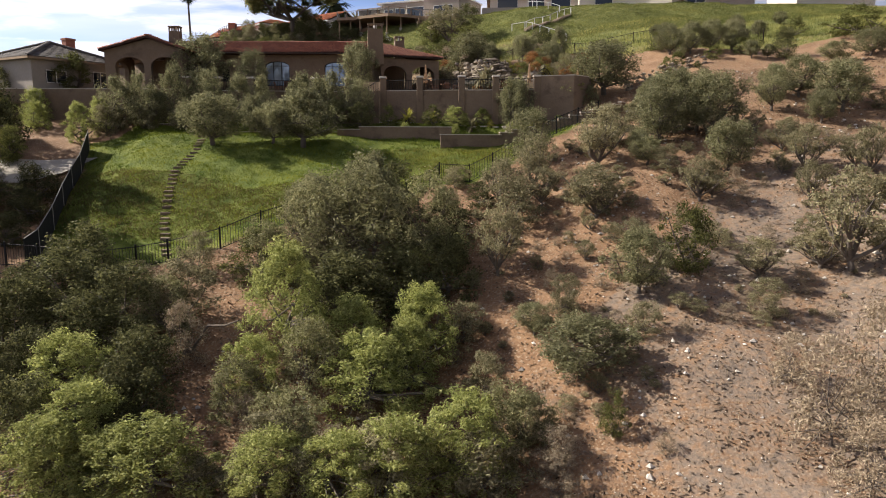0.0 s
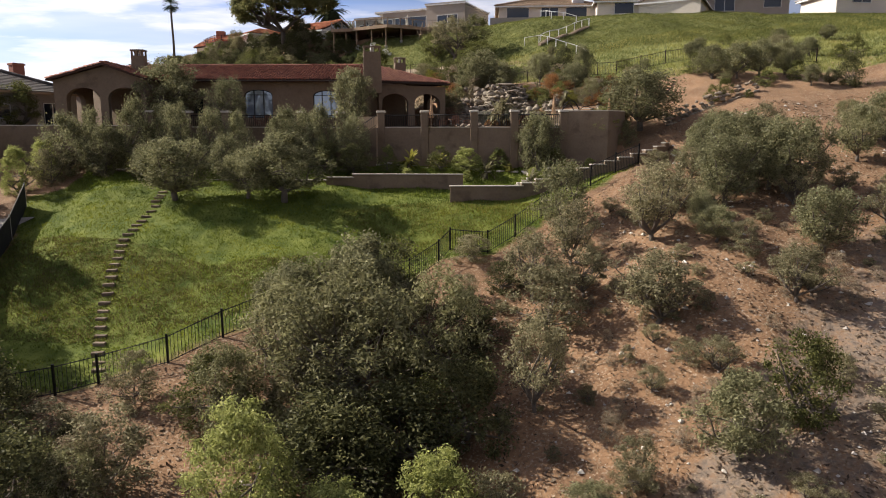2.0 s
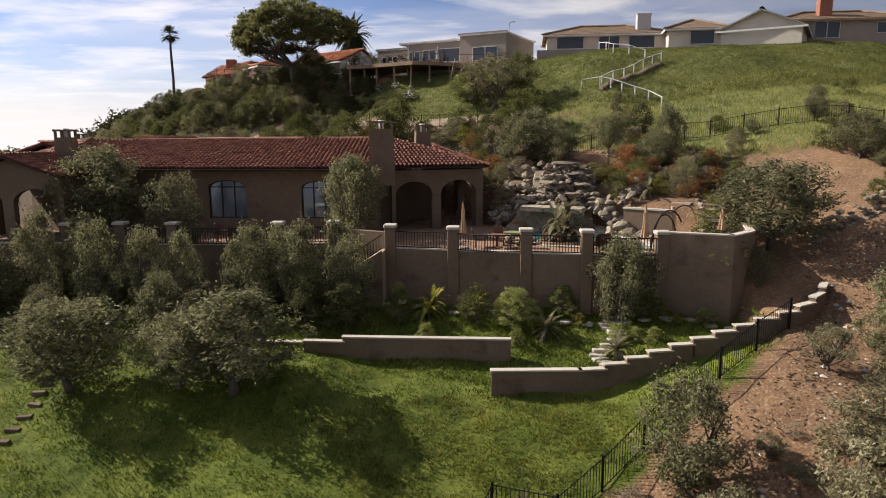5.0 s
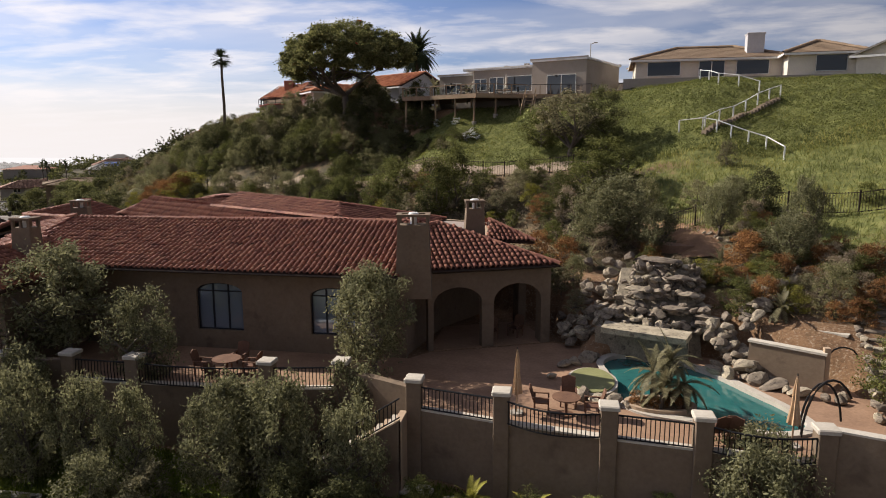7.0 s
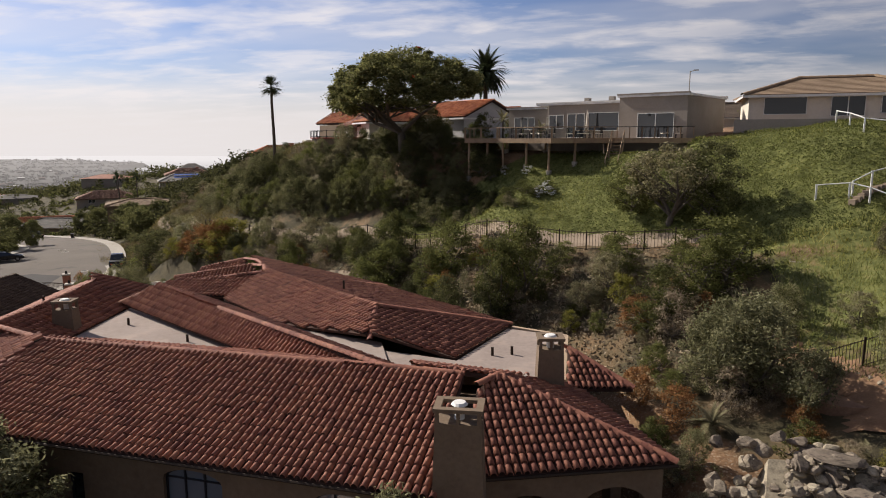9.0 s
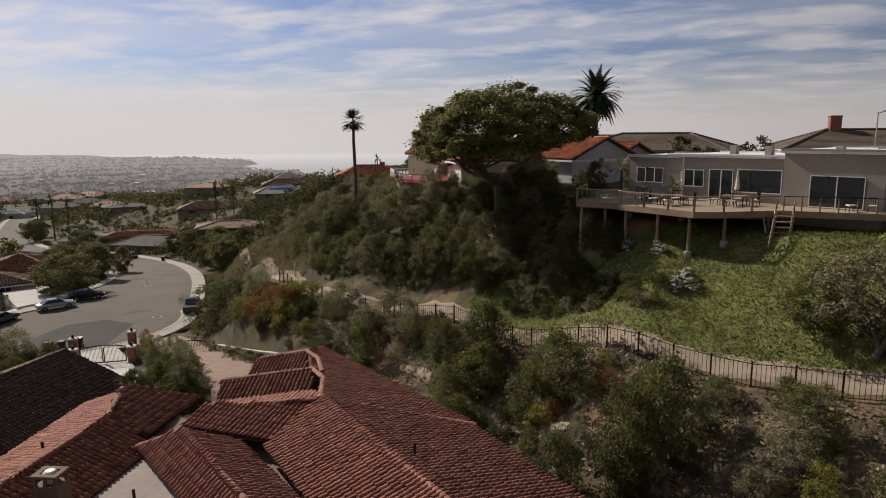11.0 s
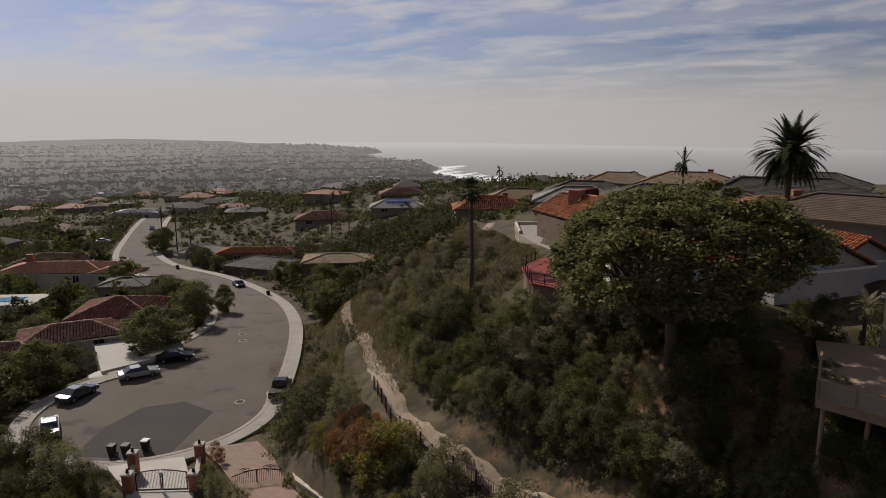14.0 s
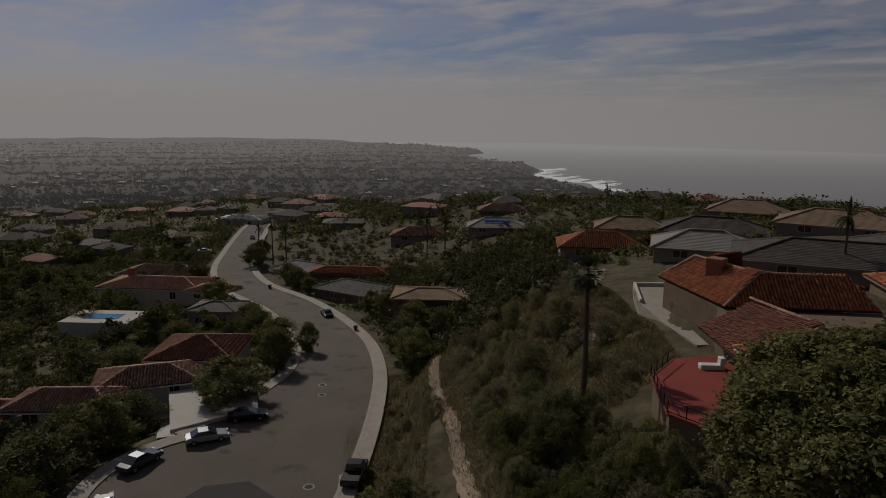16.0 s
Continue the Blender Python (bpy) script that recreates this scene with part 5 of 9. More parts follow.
g.add([(*p, 4.47) for p in o] + [(*p, 4.47) for p in i2] + [(*p, 3.6) for p in i2] + [(*p, 4.36) for p in o],
      [(k, (k + 1) % n, n + (k + 1) % n, n + k) for k in range(n)] + [(n + k, n + (k + 1) % n, 2 * n + (k + 1) % n, 2 * n + k) for k in range(n)] + [(3 * n + k, 3 * n + (k + 1) % n, (k + 1) % n, k) for k in range(n)])
part("coping", g, CAP, pool)
BASIN = surf("pool_plaster", (.10, .30, .30), (.16, .40, .39), 1.5, 8, .8, 0)
part("basin", Geo().add([(*p, 3.7) for p in grown(POOL, .05)], [tuple(range(n))]), BASIN, pool)
AQUA = surf("pool_water", (.018, .095, .095), (.035, .155, .145), 1.6, 5, .06, .03, spec=.6)
part("water", Geo().add([(*p, 4.28) for p in grown(POOL, .02)], [tuple(range(n))]), AQUA, pool, "still turquoise water")
spa = thing("spa", "small green-covered spa beside the pool", "spa", at=(1.35, 68.2, 4.36))
ring = [(.95 * math.cos(k * math.tau / 20), 1.5 * math.sin(k * math.tau / 20)) for k in range(20)]
part("rim", Geo().prism([(x * 1.15, y * 1.12) for x, y in ring], 0, .28), CAP, spa)
SPA = surf("algae_green_cover", (.17, .17, .07), (.25, .25, .11), .8, 6, .7, .1)
part("cover", Geo().prism(ring, .28, .34), SPA, spa)

# boulders
def boulder(seed, sub=2):
    bm = bmesh.new()
    bmesh.ops.create_icosphere(bm, subdivisions=sub, radius=1)
    r = random.Random(seed)
    off = Vector((r.uniform(0, 50), r.uniform(0, 50), r.uniform(0, 50)))
    cuts = [Vector((r.gauss(0, 1), r.gauss(0, 1), r.gauss(0, 1))).normalized() for _ in range(7)]
    for v in bm.verts:
        p = v.co.copy()
        p *= 1 + .22 * noise.noise(p * 1.3 + off) + .08 * noise.noise(p * 3.5 + off)
        for c in cuts:
            e = p.dot(c)
            if e > .52:
                p -= c * (e - .52) * .92
        v.co = p
    me = bpy.data.meshes.new("boulder")
    bm.to_mesh(me)
    bm.free()
    me.materials.append(STONE)
    return me


BOULDERS = [boulder(s) for s in range(7)]
LOW_ROCKS = [boulder(40 + s, 1) for s in range(5)]


def rocks(parent, pts, r, label=""):
    for x, y, z, s in pts:
        ob = part("boulder", r.choice(BOULDERS), STONE, parent)
        ob.matrix_basis = pose(x, y, z, r.uniform(-25, 25), r.uniform(-25, 25), r.uniform(0, 360)) @ Matrix.Diagonal((s * r.uniform(.8, 1.3), s * r.uniform(.7, 1.1), s * r.uniform(.5, .8), 1))


r = random.Random(11)
fall = thing("rock_waterfall", "tall stepped waterfall of grey boulders above the pool", "waterfall")
pts = []
for k in range(330):
    q = r.random()
    tier = math.floor(q * 5) / 5 + .12 * r.random()
    w = 2.6 - .9 * q
    x = 4.4 + 1.1 * q + r.uniform(-w, w)
    pts.append((x, 72.6 + 3.5 * q + .1 * abs(x - 4.5), 5.75 + 3.0 * tier + r.uniform(-.15, .2) - .05 * (x - 4.8) ** 2, r.uniform(.14, .38)))
# wings that run down to the loggia and to the planter
for k in range(80):
    q = r.random()
    x, y = .2 + 2.6 * q + r.uniform(-.3, .3), 73.4 + r.uniform(0, 3.0)
    pts.append((x, y, 4.5 + 1.9 * q + .35 * (y - 73.4) + r.uniform(-.2, .2), r.uniform(.2, .46)))
for k in range(70):
    q = r.random()
    pts.append((6.5 + 1.9 * q + r.uniform(-.3, .3), 73.8 - 3.2 * q + r.uniform(-.5, .8), 6.6 - 1.9 * q + r.uniform(-.3, .3), r.uniform(.24, .55)))
rocks(fall, pts, r)
for x, y, z, sx, sy, rz in ((5.4, 75.8, 8.7, 1.2, .7, 0), (5.9, 74.7, 8.0, .9, .5, -12), (3.9, 74.5, 7.4, 1.0, .5, 8), (6.3, 74.0, 7.3, .8, .5, -20), (5.4, 73.4, 6.7, .9, .5, 4), (6.9, 73.0, 6.4, .7, .5, -24)):
    part("ledge", r.choice(BOULDERS), STONE, fall).matrix_basis = pose(x, y, z, r.uniform(-5, 5), r.uniform(-5, 5), rz) @ Matrix.Diagonal((sx, sy, .16, 1))
for k in range(60):
    q = r.random()
    x, y = 1.2 + 5.2 * q, 74.5 + r.uniform(0, 3)
    part("boulder", r.choice(BOULDERS), STONE, fall).matrix_basis = pose(x, y, 6.0 + .8 * (y - 74.5) + r.uniform(-.1, .3), 0, 0, r.uniform(0, 360)) @ Matrix.Diagonal((.42, .36, .3, 1))
core = Geo().add([(2.2, 73.3, 3), (7.0, 72.9, 3), (7.6, 77.5, 3), (1.6, 77.5, 3), (2.6, 73.5, 5.5), (6.7, 73.1, 5.5), (7.2, 76.4, 8.3), (3.2, 76.4, 8.1)], [(0, 1, 5, 4), (4, 5, 6, 7), (1, 2, 6, 5), (3, 0, 4, 7), (2, 3, 7, 6)])
part("core", core, STONE, fall)
m, d = from_to((1.7, 73.0), (5.9, 71.6))
part("grotto_wall", Geo().box(0, 0, 3.2, d, .35, 5.75, m), STONE, fall)
part("pool_ledge", Geo().slab([(1.9, 71.9, 6.0), (5.6, 70.6, 5.95), (6.1, 71.8, 6.0), (2.2, 73.0, 6.05)], .28), STONE, fall)
border = thing("stone_border", "pale rough stones edging the garden path", "stones", kind="structure")
rocks(border, [(9.7 - .28 * k + r.uniform(-.1, .1), 81.2 + .36 * k + r.uniform(-.1, .1), ground_z(9.7 - .28 * k, 81.2 + .36 * k) + .06, r.uniform(.14, .26)) for k in range(15)], r)
rocks(border, [(6.6 - .3 * k + r.uniform(-.1, .1), 82.2 + .45 * k, ground_z(6.6 - .3 * k, 82.2 + .45 * k) + .05, r.uniform(.12, .22)) for k in range(9)], r)
edge = thing("boulder_edging", "pale boulders set along the pool and terrace edge", "boulders")
pts = []
for x, y in ((.2, 70.4), (.7, 70.9), (.4, 67.2), (.9, 66.7), (1.5, 66.3), (2.0, 66.1), (2.6, 66.0), (-.4, 68.8), (6.9, 70.6), (7.4, 70.2), (8.0, 70.0), (8.5, 69.5), (9.0, 69.1), (9.4, 68.7), (9.8, 68.4), (10.6, 67.9), (11.1, 67.8), (11.4, 68.3), (8.2, 70.6), (7.2, 71.4), (9.2, 69.9), (1.2, 71.6), (1.7, 71.9)):
    pts.append((x, y, 4.55, r.uniform(.28, .6)))
for k in range(60):
    a = r.random()
    pts.append((8.2 + a * 4 + r.uniform(-.6, .6), 72.6 + a * 5 + r.uniform(-1, 1), ground_z(8.2 + a * 4, 73 + a * 5) + .1, r.uniform(.2, .5)))
rocks(edge, pts, r)
box = thing("garden_wall_box", "low tan stucco planter walls with pale caps", "planter", at=(8.3, 70.6, 4.3))
for (ax, ay), (bx2, by2), h in (((0, 0), (2.6, -1.6), 1.7), ((1.5, 2.6), (4.3, .7), 1.9)):
    m, d = from_to((ax, ay), (bx2, by2))
    part("wall", Geo().box(0, 0, 0, d, .3, h, m), STUCCO, box)
    part("cap", Geo().box(-.05, -.06, h, d + .05, .36, h + .1, m), CAP, box)
gatew = thing("arched_gate", "dark arched iron gate beside the planter", "gate", at=(11.0, 69.2, 4.4))
part("post", Geo().box(-.12, -.12, 0, .12, .12, 1.9), STUCCO_IN, gatew)
part("arch", Geo().tube([(.1 + .55 - .55 * math.cos(k * math.pi / 8), 0, 1.5 + .45 * math.sin(k * math.pi / 8)) for k in range(9)], .035, 6), IRON, gatew)
arc = thing("iron_arch", "black iron garden arch bent over the terrace", "arch", at=(9.2, 64.3, 4.38))
part("hoop", Geo().tube([(-.9 * math.cos(k * math.pi / 12) + .2, 0, 2.2 * math.sin(k * math.pi / 12)) for k in range(10)], .045, 6), IRON, arc)
part("hoop", Geo().tube([(-.7 * math.cos(k * math.pi / 12) + .1, .5, 1.9 * math.sin(k * math.pi / 12)) for k in range(12)], .04, 6), IRON, arc)

CANVAS = surf("faded_canvas", (.42, .27, .15), (.56, .39, .24), .5, 8, .9, .2)


def umbrella(x, y, h=2.6, rz=0):
    """A closed garden parasol: pole, hanging folds, tie and foot."""
    t = thing("closed_umbrella", "closed tan canvas garden umbrella on its pole", "umbrella", "garden umbrellas", at=(x, y, 4.38), rz=rz)
    part("pole", Geo().tube([(0, 0, 0), (0, 0, h)], .03, 6), WOOD, t)
    g = Geo()
    nf = 16
    prof = [(h - .05, .03), (h - .5, .11), (h - .95, .12), (h - 1.25, .16), (h - 1.75, .24)]
    vs = [(rad * (1 if k % 2 else .62) * math.cos(k * math.tau / nf), rad * (1 if k % 2 else .62) * math.sin(k * math.tau / nf), z) for z, rad in prof for k in range(nf)]
    g.add(vs, [(i * nf + k, (i + 1) * nf + k, (i + 1) * nf + (k + 1) % nf, i * nf + (k + 1) % nf) for i in range(len(prof) - 1) for k in range(nf)])
    part("canopy", g, CANVAS, t)
    part("finial", Geo().tube([(0, 0, h), (0, 0, h + .1)], .03, 6, .01), IRON, t)
    part("foot", Geo().tube([(0, 0, 0), (0, 0, .09)], .28, 12), CONCRETE, t)


umbrella(-1.7, 64.7); umbrella(7.9, 63.4); umbrella(13.0, 66.6)


REDWOOD = surf("red_stained_timber", (.085, .042, .026), (.20, .105, .064), .5, 14, .75, .25, vary=.15)


def garden_chair(x, y, rz):
    """A timber armchair: seat slats, reclined back, arms and legs."""
    t = thing("garden_chair", "reddish timber garden armchair on the terrace", "chair", "terrace chairs", at=(x, y, 4.385), rz=rz)
    part("seat", Geo().box(-.28, -.28, .4, .28, .28, .45), REDWOOD, t)
    part("backrest", Geo().add([(-.28, .26, .45), (.28, .26, .45), (.28, .44, 1.02), (0, .46, 1.1), (-.28, .44, 1.02), (-.28, .31, .45), (.28, .31, .45), (.28, .49, 1.02), (0, .51, 1.1), (-.28, .49, 1.02)],
                               [(0, 1, 2, 3, 4), (9, 8, 7, 6, 5), (0, 4, 9, 5), (1, 6, 7, 2), (2, 7, 8, 3), (3, 8, 9, 4)]), REDWOOD, t)
    for s in (-1, 1):
        part("arm", Geo().box(s * .3 - .04, -.3, .62, s * .3 + .04, .34, .66), REDWOOD, t)
        for yy in (-.27, .27):
            part("leg", Geo().box(s * .3 - .03, yy - .03, 0, s * .3 + .03, yy + .03, .62), REDWOOD, t)


def garden_table(x, y, r0=.65):
    t = thing("garden_table", "round timber garden table on the terrace", "table", at=(x, y, 4.385))
    part("tabletop", Geo().tube([(0, 0, .7), (0, 0, .74)], r0, 20), REDWOOD, t)
    part("pedestal", Geo().tube([(0, 0, 0), (0, 0, .7)], .06, 8), REDWOOD, t)
    part("foot", Geo().tube([(0, 0, 0), (0, 0, .06)], .3, 10), REDWOOD, t)


garden_table(-15.0, 67.0)
for k, (dx, dy) in enumerate(((1.1, .2), (-1.1, -.1), (.1, 1.1), (0, -1.1))):
    garden_chair(-15 + dx, 67 + dy, [-90, 90, 0, 180][k])
garden_table(0.2, 64.9, .55)
for k, (dx, dy) in enumerate(((1.0, .1), (-.95, .2), (.1, 1.0))):
    garden_chair(.2 + dx, 64.9 + dy, [-90, 90, 0][k])
garden_chair(6.2, 63.6, 150); garden_chair(5.4, 63.5, 200); garden_chair(-3.6, 74.6, 0); garden_chair(-2.4, 75.2, -30)

# ---------------------------------------------------------------- garden: low walls, fences, steps
def low_wall(name, pts, base, label="low stucco garden wall with a pale cap"):
    """A low wall whose level lengths step up from point to point (x, y, top)."""
    t = thing(name, label, "wall", "garden walls", kind="structure")
    g, c = Geo(), Geo()
    for (ax, ay, az), (bx2, by2, bz2) in zip(pts, pts[1:]):
        m, d = from_to((ax, ay), (bx2, by2))
        g.box(0, -.12, min(base, az - 1.6), d + .1, .16, az - .07, m)
        c.box(-.04, -.16, az - .07, d + .12, .2, az, m)
    part("wall", g, STUCCO, t)
    part("cap", c, CAP, t)


steps_up = [(-.25, 56.1, .42), (3.6, 56.35, .42), (4.7, 56.55, .62), (5.7, 56.75, .85), (6.7, 56.95, 1.1), (7.7, 57.15, 1.35), (8.7, 57.35, 1.6), (9.7, 57.55, 1.85), (10.7, 57.8, 2.1), (11.7, 58.0, 2.35), (12.7, 58.2, 2.6), (13.7, 58.5, 2.85), (14.7, 59.2, 3.1), (15.6, 60.2, 3.35), (16.2, 61.2, 3.35)]
low_wall("wall_garden_1", steps_up, -1.6)
low_wall("wall_garden_2", [(-9.2, 58.7, .85), (-7.3, 58.65, 1.08), (.6, 58.6, 1.08)], -1)
low_wall("wall_garden_3", [(-27, 60.9, 1.3), (-20.0, 60.9, 1.3), (-19.4, 59.6, .62), (-16.6, 59.6, .62), (-9.2, 59.2, .62)], -1)
screen = thing("screen_fence", "dark mesh screen fence between the lawn and a neighbour's plot", "fence")
SCREEN = surf("dark_mesh_screen", (.012, .013, .012), (.028, .028, .025), .5, 9, .9, .2)
line = [(-29.2, 55.5), (-28, 51.8), (-27, 48.6), (-26, 45.5), (-25.1, 42.6), (-24.3, 39.6), (-24.2, 38)]
for p, q in zip(line, line[1:]):
    zp, zq = ground_z(*p), ground_z(*q)
    m, d = from_to(p, q)
    part("screen", Geo().add([(0, v, z) for v in (-.02, .02) for z in (zp - .2, zp + 1.5)] + [(d, v, z) for v in (-.02, .02) for z in (zq - .2, zq + 1.5)],
                             [(0, 4, 5, 1), (3, 7, 6, 2), (1, 5, 7, 3), (0, 1, 3, 2), (4, 6, 7, 5)], m), SCREEN, screen)
    part("post", Geo().tube([(*p, zp - .3), (*p, zp + 1.62)], .045, 6), GREY_ROOF, screen)
    part("top_rail", Geo().tube([(*p, zp + 1.52), (*q, zq + 1.52)], .03, 5), GREY_ROOF, screen)
yard = Geo()
rows2 = [[(-42 + 2.2 * i + .8 * j, 49.5 + 1.15 * j) for j in range(5)] for i in range(6)]
yard.add([(px, py, max(ground_z(px, py) + .1, -3.3 + .32 * j)) for r in rows2 for j, (px, py) in enumerate(r)], [(5 * i + j, 5 * i + 5 + j, 5 * i + 6 + j, 5 * i + j + 1) for i in range(5) for j in range(4)])
tagged(part("neighbour_yard", yard, CONCRETE, None), "grey concrete yard of a neighbour beyond the fence", "yard", kind="structure")



def fence(pts, h, label, every=2.2, picket=.16, group="iron fences", mat=IRON, lift=0.0):
    """An iron fence on sloping ground: posts, two rails and pickets."""
    t = thing("iron_fence", label, "fence", group)
    line = []
    for a, b in zip(pts, pts[1:]):
        d = math.hypot(b[0] - a[0], b[1] - a[1])
        n = max(1, round(d / every))
        line += [(a[0] + (b[0] - a[0]) * k / n, a[1] + (b[1] - a[1]) * k / n) for k in range(n)]
    line.append(pts[-1])
    pos = [Vector((x, y, ground_z(x, y) + lift)) for x, y in line]
    me = Geo().box(-.045, -.045, -.3, .045, .045, h + .08).mesh("post")
    me.materials.append(mat)
    for p in pos:
        part("post", me, mat, t).matrix_basis = Matrix.Translation(p)
    bar = Geo().tube([(0, 0, .05), (0, 0, h)], .013, 4).mesh("picket")
    bar.materials.append(mat)
    for a, b in zip(pos, pos[1:]):
        for f in (.1, h - .06):
            part("rail", Geo().tube([a + Vector((0, 0, f)), b + Vector((0, 0, f))], .024, 4), mat, t)
        n = max(1, int((b - a).length / picket))
        for k in range(1, n):
            part("picket", bar, mat, t).matrix_basis = Matrix.Translation(a + (b - a) * (k / n))


fence([(-30, 37.4), (-25.2, 37.8), (-19.3, 37.2), (-16.2, 38.7), (-13.4, 39.6), (-11.3, 41.05), (-8.5, 43)], 1.35, "black iron picket fence along the foot of the lawn")
fence([(-8.5, 43), (-2.6, 46.8), (-1, 48.6), (-.3, 50.3), (1.95, 49.7)], 1.35, "black iron picket fence beside the scrub")
fence([(1.95, 49.7), (5.5, 52.4), (9.2, 55.2), (13.2, 58.1)], 1.35, "black iron picket fence climbing the lawn's edge")
fence([(6.5, 83.5), (12, 85), (18, 84.5), (25, 82), (31, 79), (36, 78)], 1.35, "dark iron picket fence across the upper slope", mat=BROWN_IRON)
fence([(3, 97.8), (-5, 99.9), (-11, 101.9), (-17, 105.2), (-22, 107.9), (-28, 110.6), (-34, 112.8), (-41, 115.2), (-48, 119.2), (-54, 124.2)], 1.35, "brown iron picket fence along the trail", picket=.23, mat=BROWN_IRON)

STEP_STONE = surf("brown_step_stone", (.10, .072, .05), (.20, .15, .105), .4, 9, .9, .4, vary=.3)
lane = thing("garden_steps", "worn stone steps running down the lawn", "steps")
line = [(-20.6, 57.6), (-19.9, 54.4), (-19.95, 51), (-19.9, 49.3), (-19.1, 46.2), (-18, 42.6), (-17.2, 40.8), (-16.4, 39)]
seg = []
for a, b in zip(line, line[1:]):
    n = max(1, round(math.hypot(b[0] - a[0], b[1] - a[1]) / .62))
    seg += [(a[0] + (b[0] - a[0]) * k / n, a[1] + (b[1] - a[1]) * k / n) for k in range(n)]
r = random.Random(5)
for x, y in seg:
    ob = part("stone_step", Geo().box(-.30, -.12, -.25, .30, .12, .06, bev=.02), STEP_STONE, lane)
    ob.matrix_basis = pose(x + r.uniform(-.06, .06), y, ground_z(x, y) + .05, r.uniform(-3, 3), r.uniform(-3, 3), r.uniform(-8, 8))
stones = thing("stepping_stones", "pale flat stepping stones below the terrace wall", "stones")
for k in range(20):
    x = -7 + k * .97
    y = float(np.interp(x, [w[0] for w in WALL[:12]], [w[1] for w in WALL[:12]])) - 1.1 + r.uniform(-.2, .2)
    ob = part("slab", Geo().prism([(.42 * math.cos(a * 1.05 + r.uniform(-.2, .2)), .3 * math.sin(a * 1.05)) for a in range(6)], -.05, .06), CAP, stones)
    ob.matrix_basis = pose(x, y, ground_z(x, y) + .03, 0, 0, r.uniform(0, 360))
for k in range(16):
    x, y = 4.6 + .35 * math.sin(k * .9) + k * .12, 57.4 + k * .3
    ob = part("slab", Geo().box(-.4, -.16, -.2, .4, .16, .08, bev=.02), CAP, stones)
    ob.matrix_basis = pose(x, y, ground_z(x, y) + .03, 0, 0, r.uniform(-20, 20))
# dry stone wall at the head of the wild slope, and the stone stair beside the pool
dry = thing("dry_stone_wall", "rough pale dry-stone wall holding the slope", "wall")
for k in range(110):
    a = r.random()
    row = r.randint(0, 3)
    x, y = 17.5 + a * 8.5, 65.4 + a * 2.6
    ob = part("stone", r.choice(LOW_ROCKS), ROCK, dry)
    ob.matrix_basis = pose(x, y + row * .14, ground_z(x, y - .4) + .15 + row * .3, 0, 0, r.uniform(0, 360)) @ Matrix.Diagonal((r.uniform(.2, .36), r.uniform(.18, .3), r.uniform(.14, .2), 1))
run = thing("stone_stair", "curved stair of pale stone between rubble edges", "stair")
for k in range(14):
    a = k / 13
    x, y = 12.9 + 1.6 * a + .5 * math.sin(a * 3), 66 + 9.5 * a
    part("step", Geo().box(-.8, -.2, -.4, .8, .3, .1, bev=.03), STONE, run).matrix_basis = pose(x, y, max(ground_z(x, y), 4.4 + a * 3), 0, 0, -12)
    for s in (-1, 1):
        for q in range(2):
            ob = part("edge_stone", r.choice(LOW_ROCKS), ROCK, run)
            ob.matrix_basis = pose(x + s * 1.05, y + q * .35, max(ground_z(x, y), 4.4 + a * 3) + .15, 0, 0, r.uniform(0, 360)) @ Matrix.Diagonal((.26, .24, .22, 1))
flatp = Geo().prism(rounded([(4.5, 82), (7.6, 80.5), (9, 83), (8.6, 87.5), (6, 88.5), (4.2, 86)]), 6.5, 8.65)
setting("paving_upper", flatp, TERRACE, "small upper terrace of reddish earth paving", category="paving")


# ---------------------------------------------------------------- houses on the hilltop
def frame_at(x, y, ux, uy):
    return pose(x, y, 0, 0, 0, math.degrees(math.atan2(uy, ux)))


flat_house = thing("hilltop_house", "low greige flat-roofed house with white coated roofs", "house", at=(-11.4, 120.6, 0), rz=-23.7)
blocks = [(0, 0, 9.1, 9, 22.85, .16), (9.1, -.7, 15.4, 9.5, 23.3, .2), (-5.4, 2.6, 0, 11, 22.65, .15)]
for k, (x0, y0, x1, y1, zt, rim) in enumerate(blocks):
    if k == 0:
        part("wall", Geo().prism([(1.15, y0), (x1, y0), (x1, y1), (x0, y1), (x0, 2.6)], 17.5, zt), GREY_WALL, flat_house)
    else:
        part("wall", Geo().box(x0, y0, 17.5, x1, y1, zt), GREY_WALL, flat_house)
    g = Geo().box(x0 - .18, y0 - .18, zt, x1 + .18, y1 + .18, zt + rim)
    part("roof", g, WHITE_ROOF, flat_house, "white coated flat roof")
    for q in ((x0 - .2, y0 - .2, x1 + .2, y0), (x0 - .2, y1, x1 + .2, y1 + .2)):
        part("parapet", Geo().box(q[0], q[1], zt + rim - .02, q[2], q[3], zt + rim + .12), WHITE_PAINT if k == 0 else GREY_WALL, flat_house)
m, d = from_to((-.06, 2.56), (1.12, -.06))
part("return_wall", Geo().box(0, -.03, 18.6, d, .1, 22.8, m), CREAM, flat_house)
window(flat_house, m @ pose(1.9, -.2, 19.7), 1.2, 2.0, 0, WHITE_PAINT, PANE, 1, 0, .1)
for x, y, z, wd, h, mul in ((2.1, 0, 20.55, 1.7, 1.35, 1), (4.3, 0, 19.64, 1.9, 2.35, 1), (7.2, 0, 20.3, 3.2, 1.75, 0), (12.6, -.7, 19.64, 3.4, 2.2, 1), (-3.3, 2.6, 20.5, 2.6, 1.3, 2)):
    window(flat_house, pose(x, y - .14, z), wd, h, 0, WHITE_PAINT, PANE, mul, 0, .1)
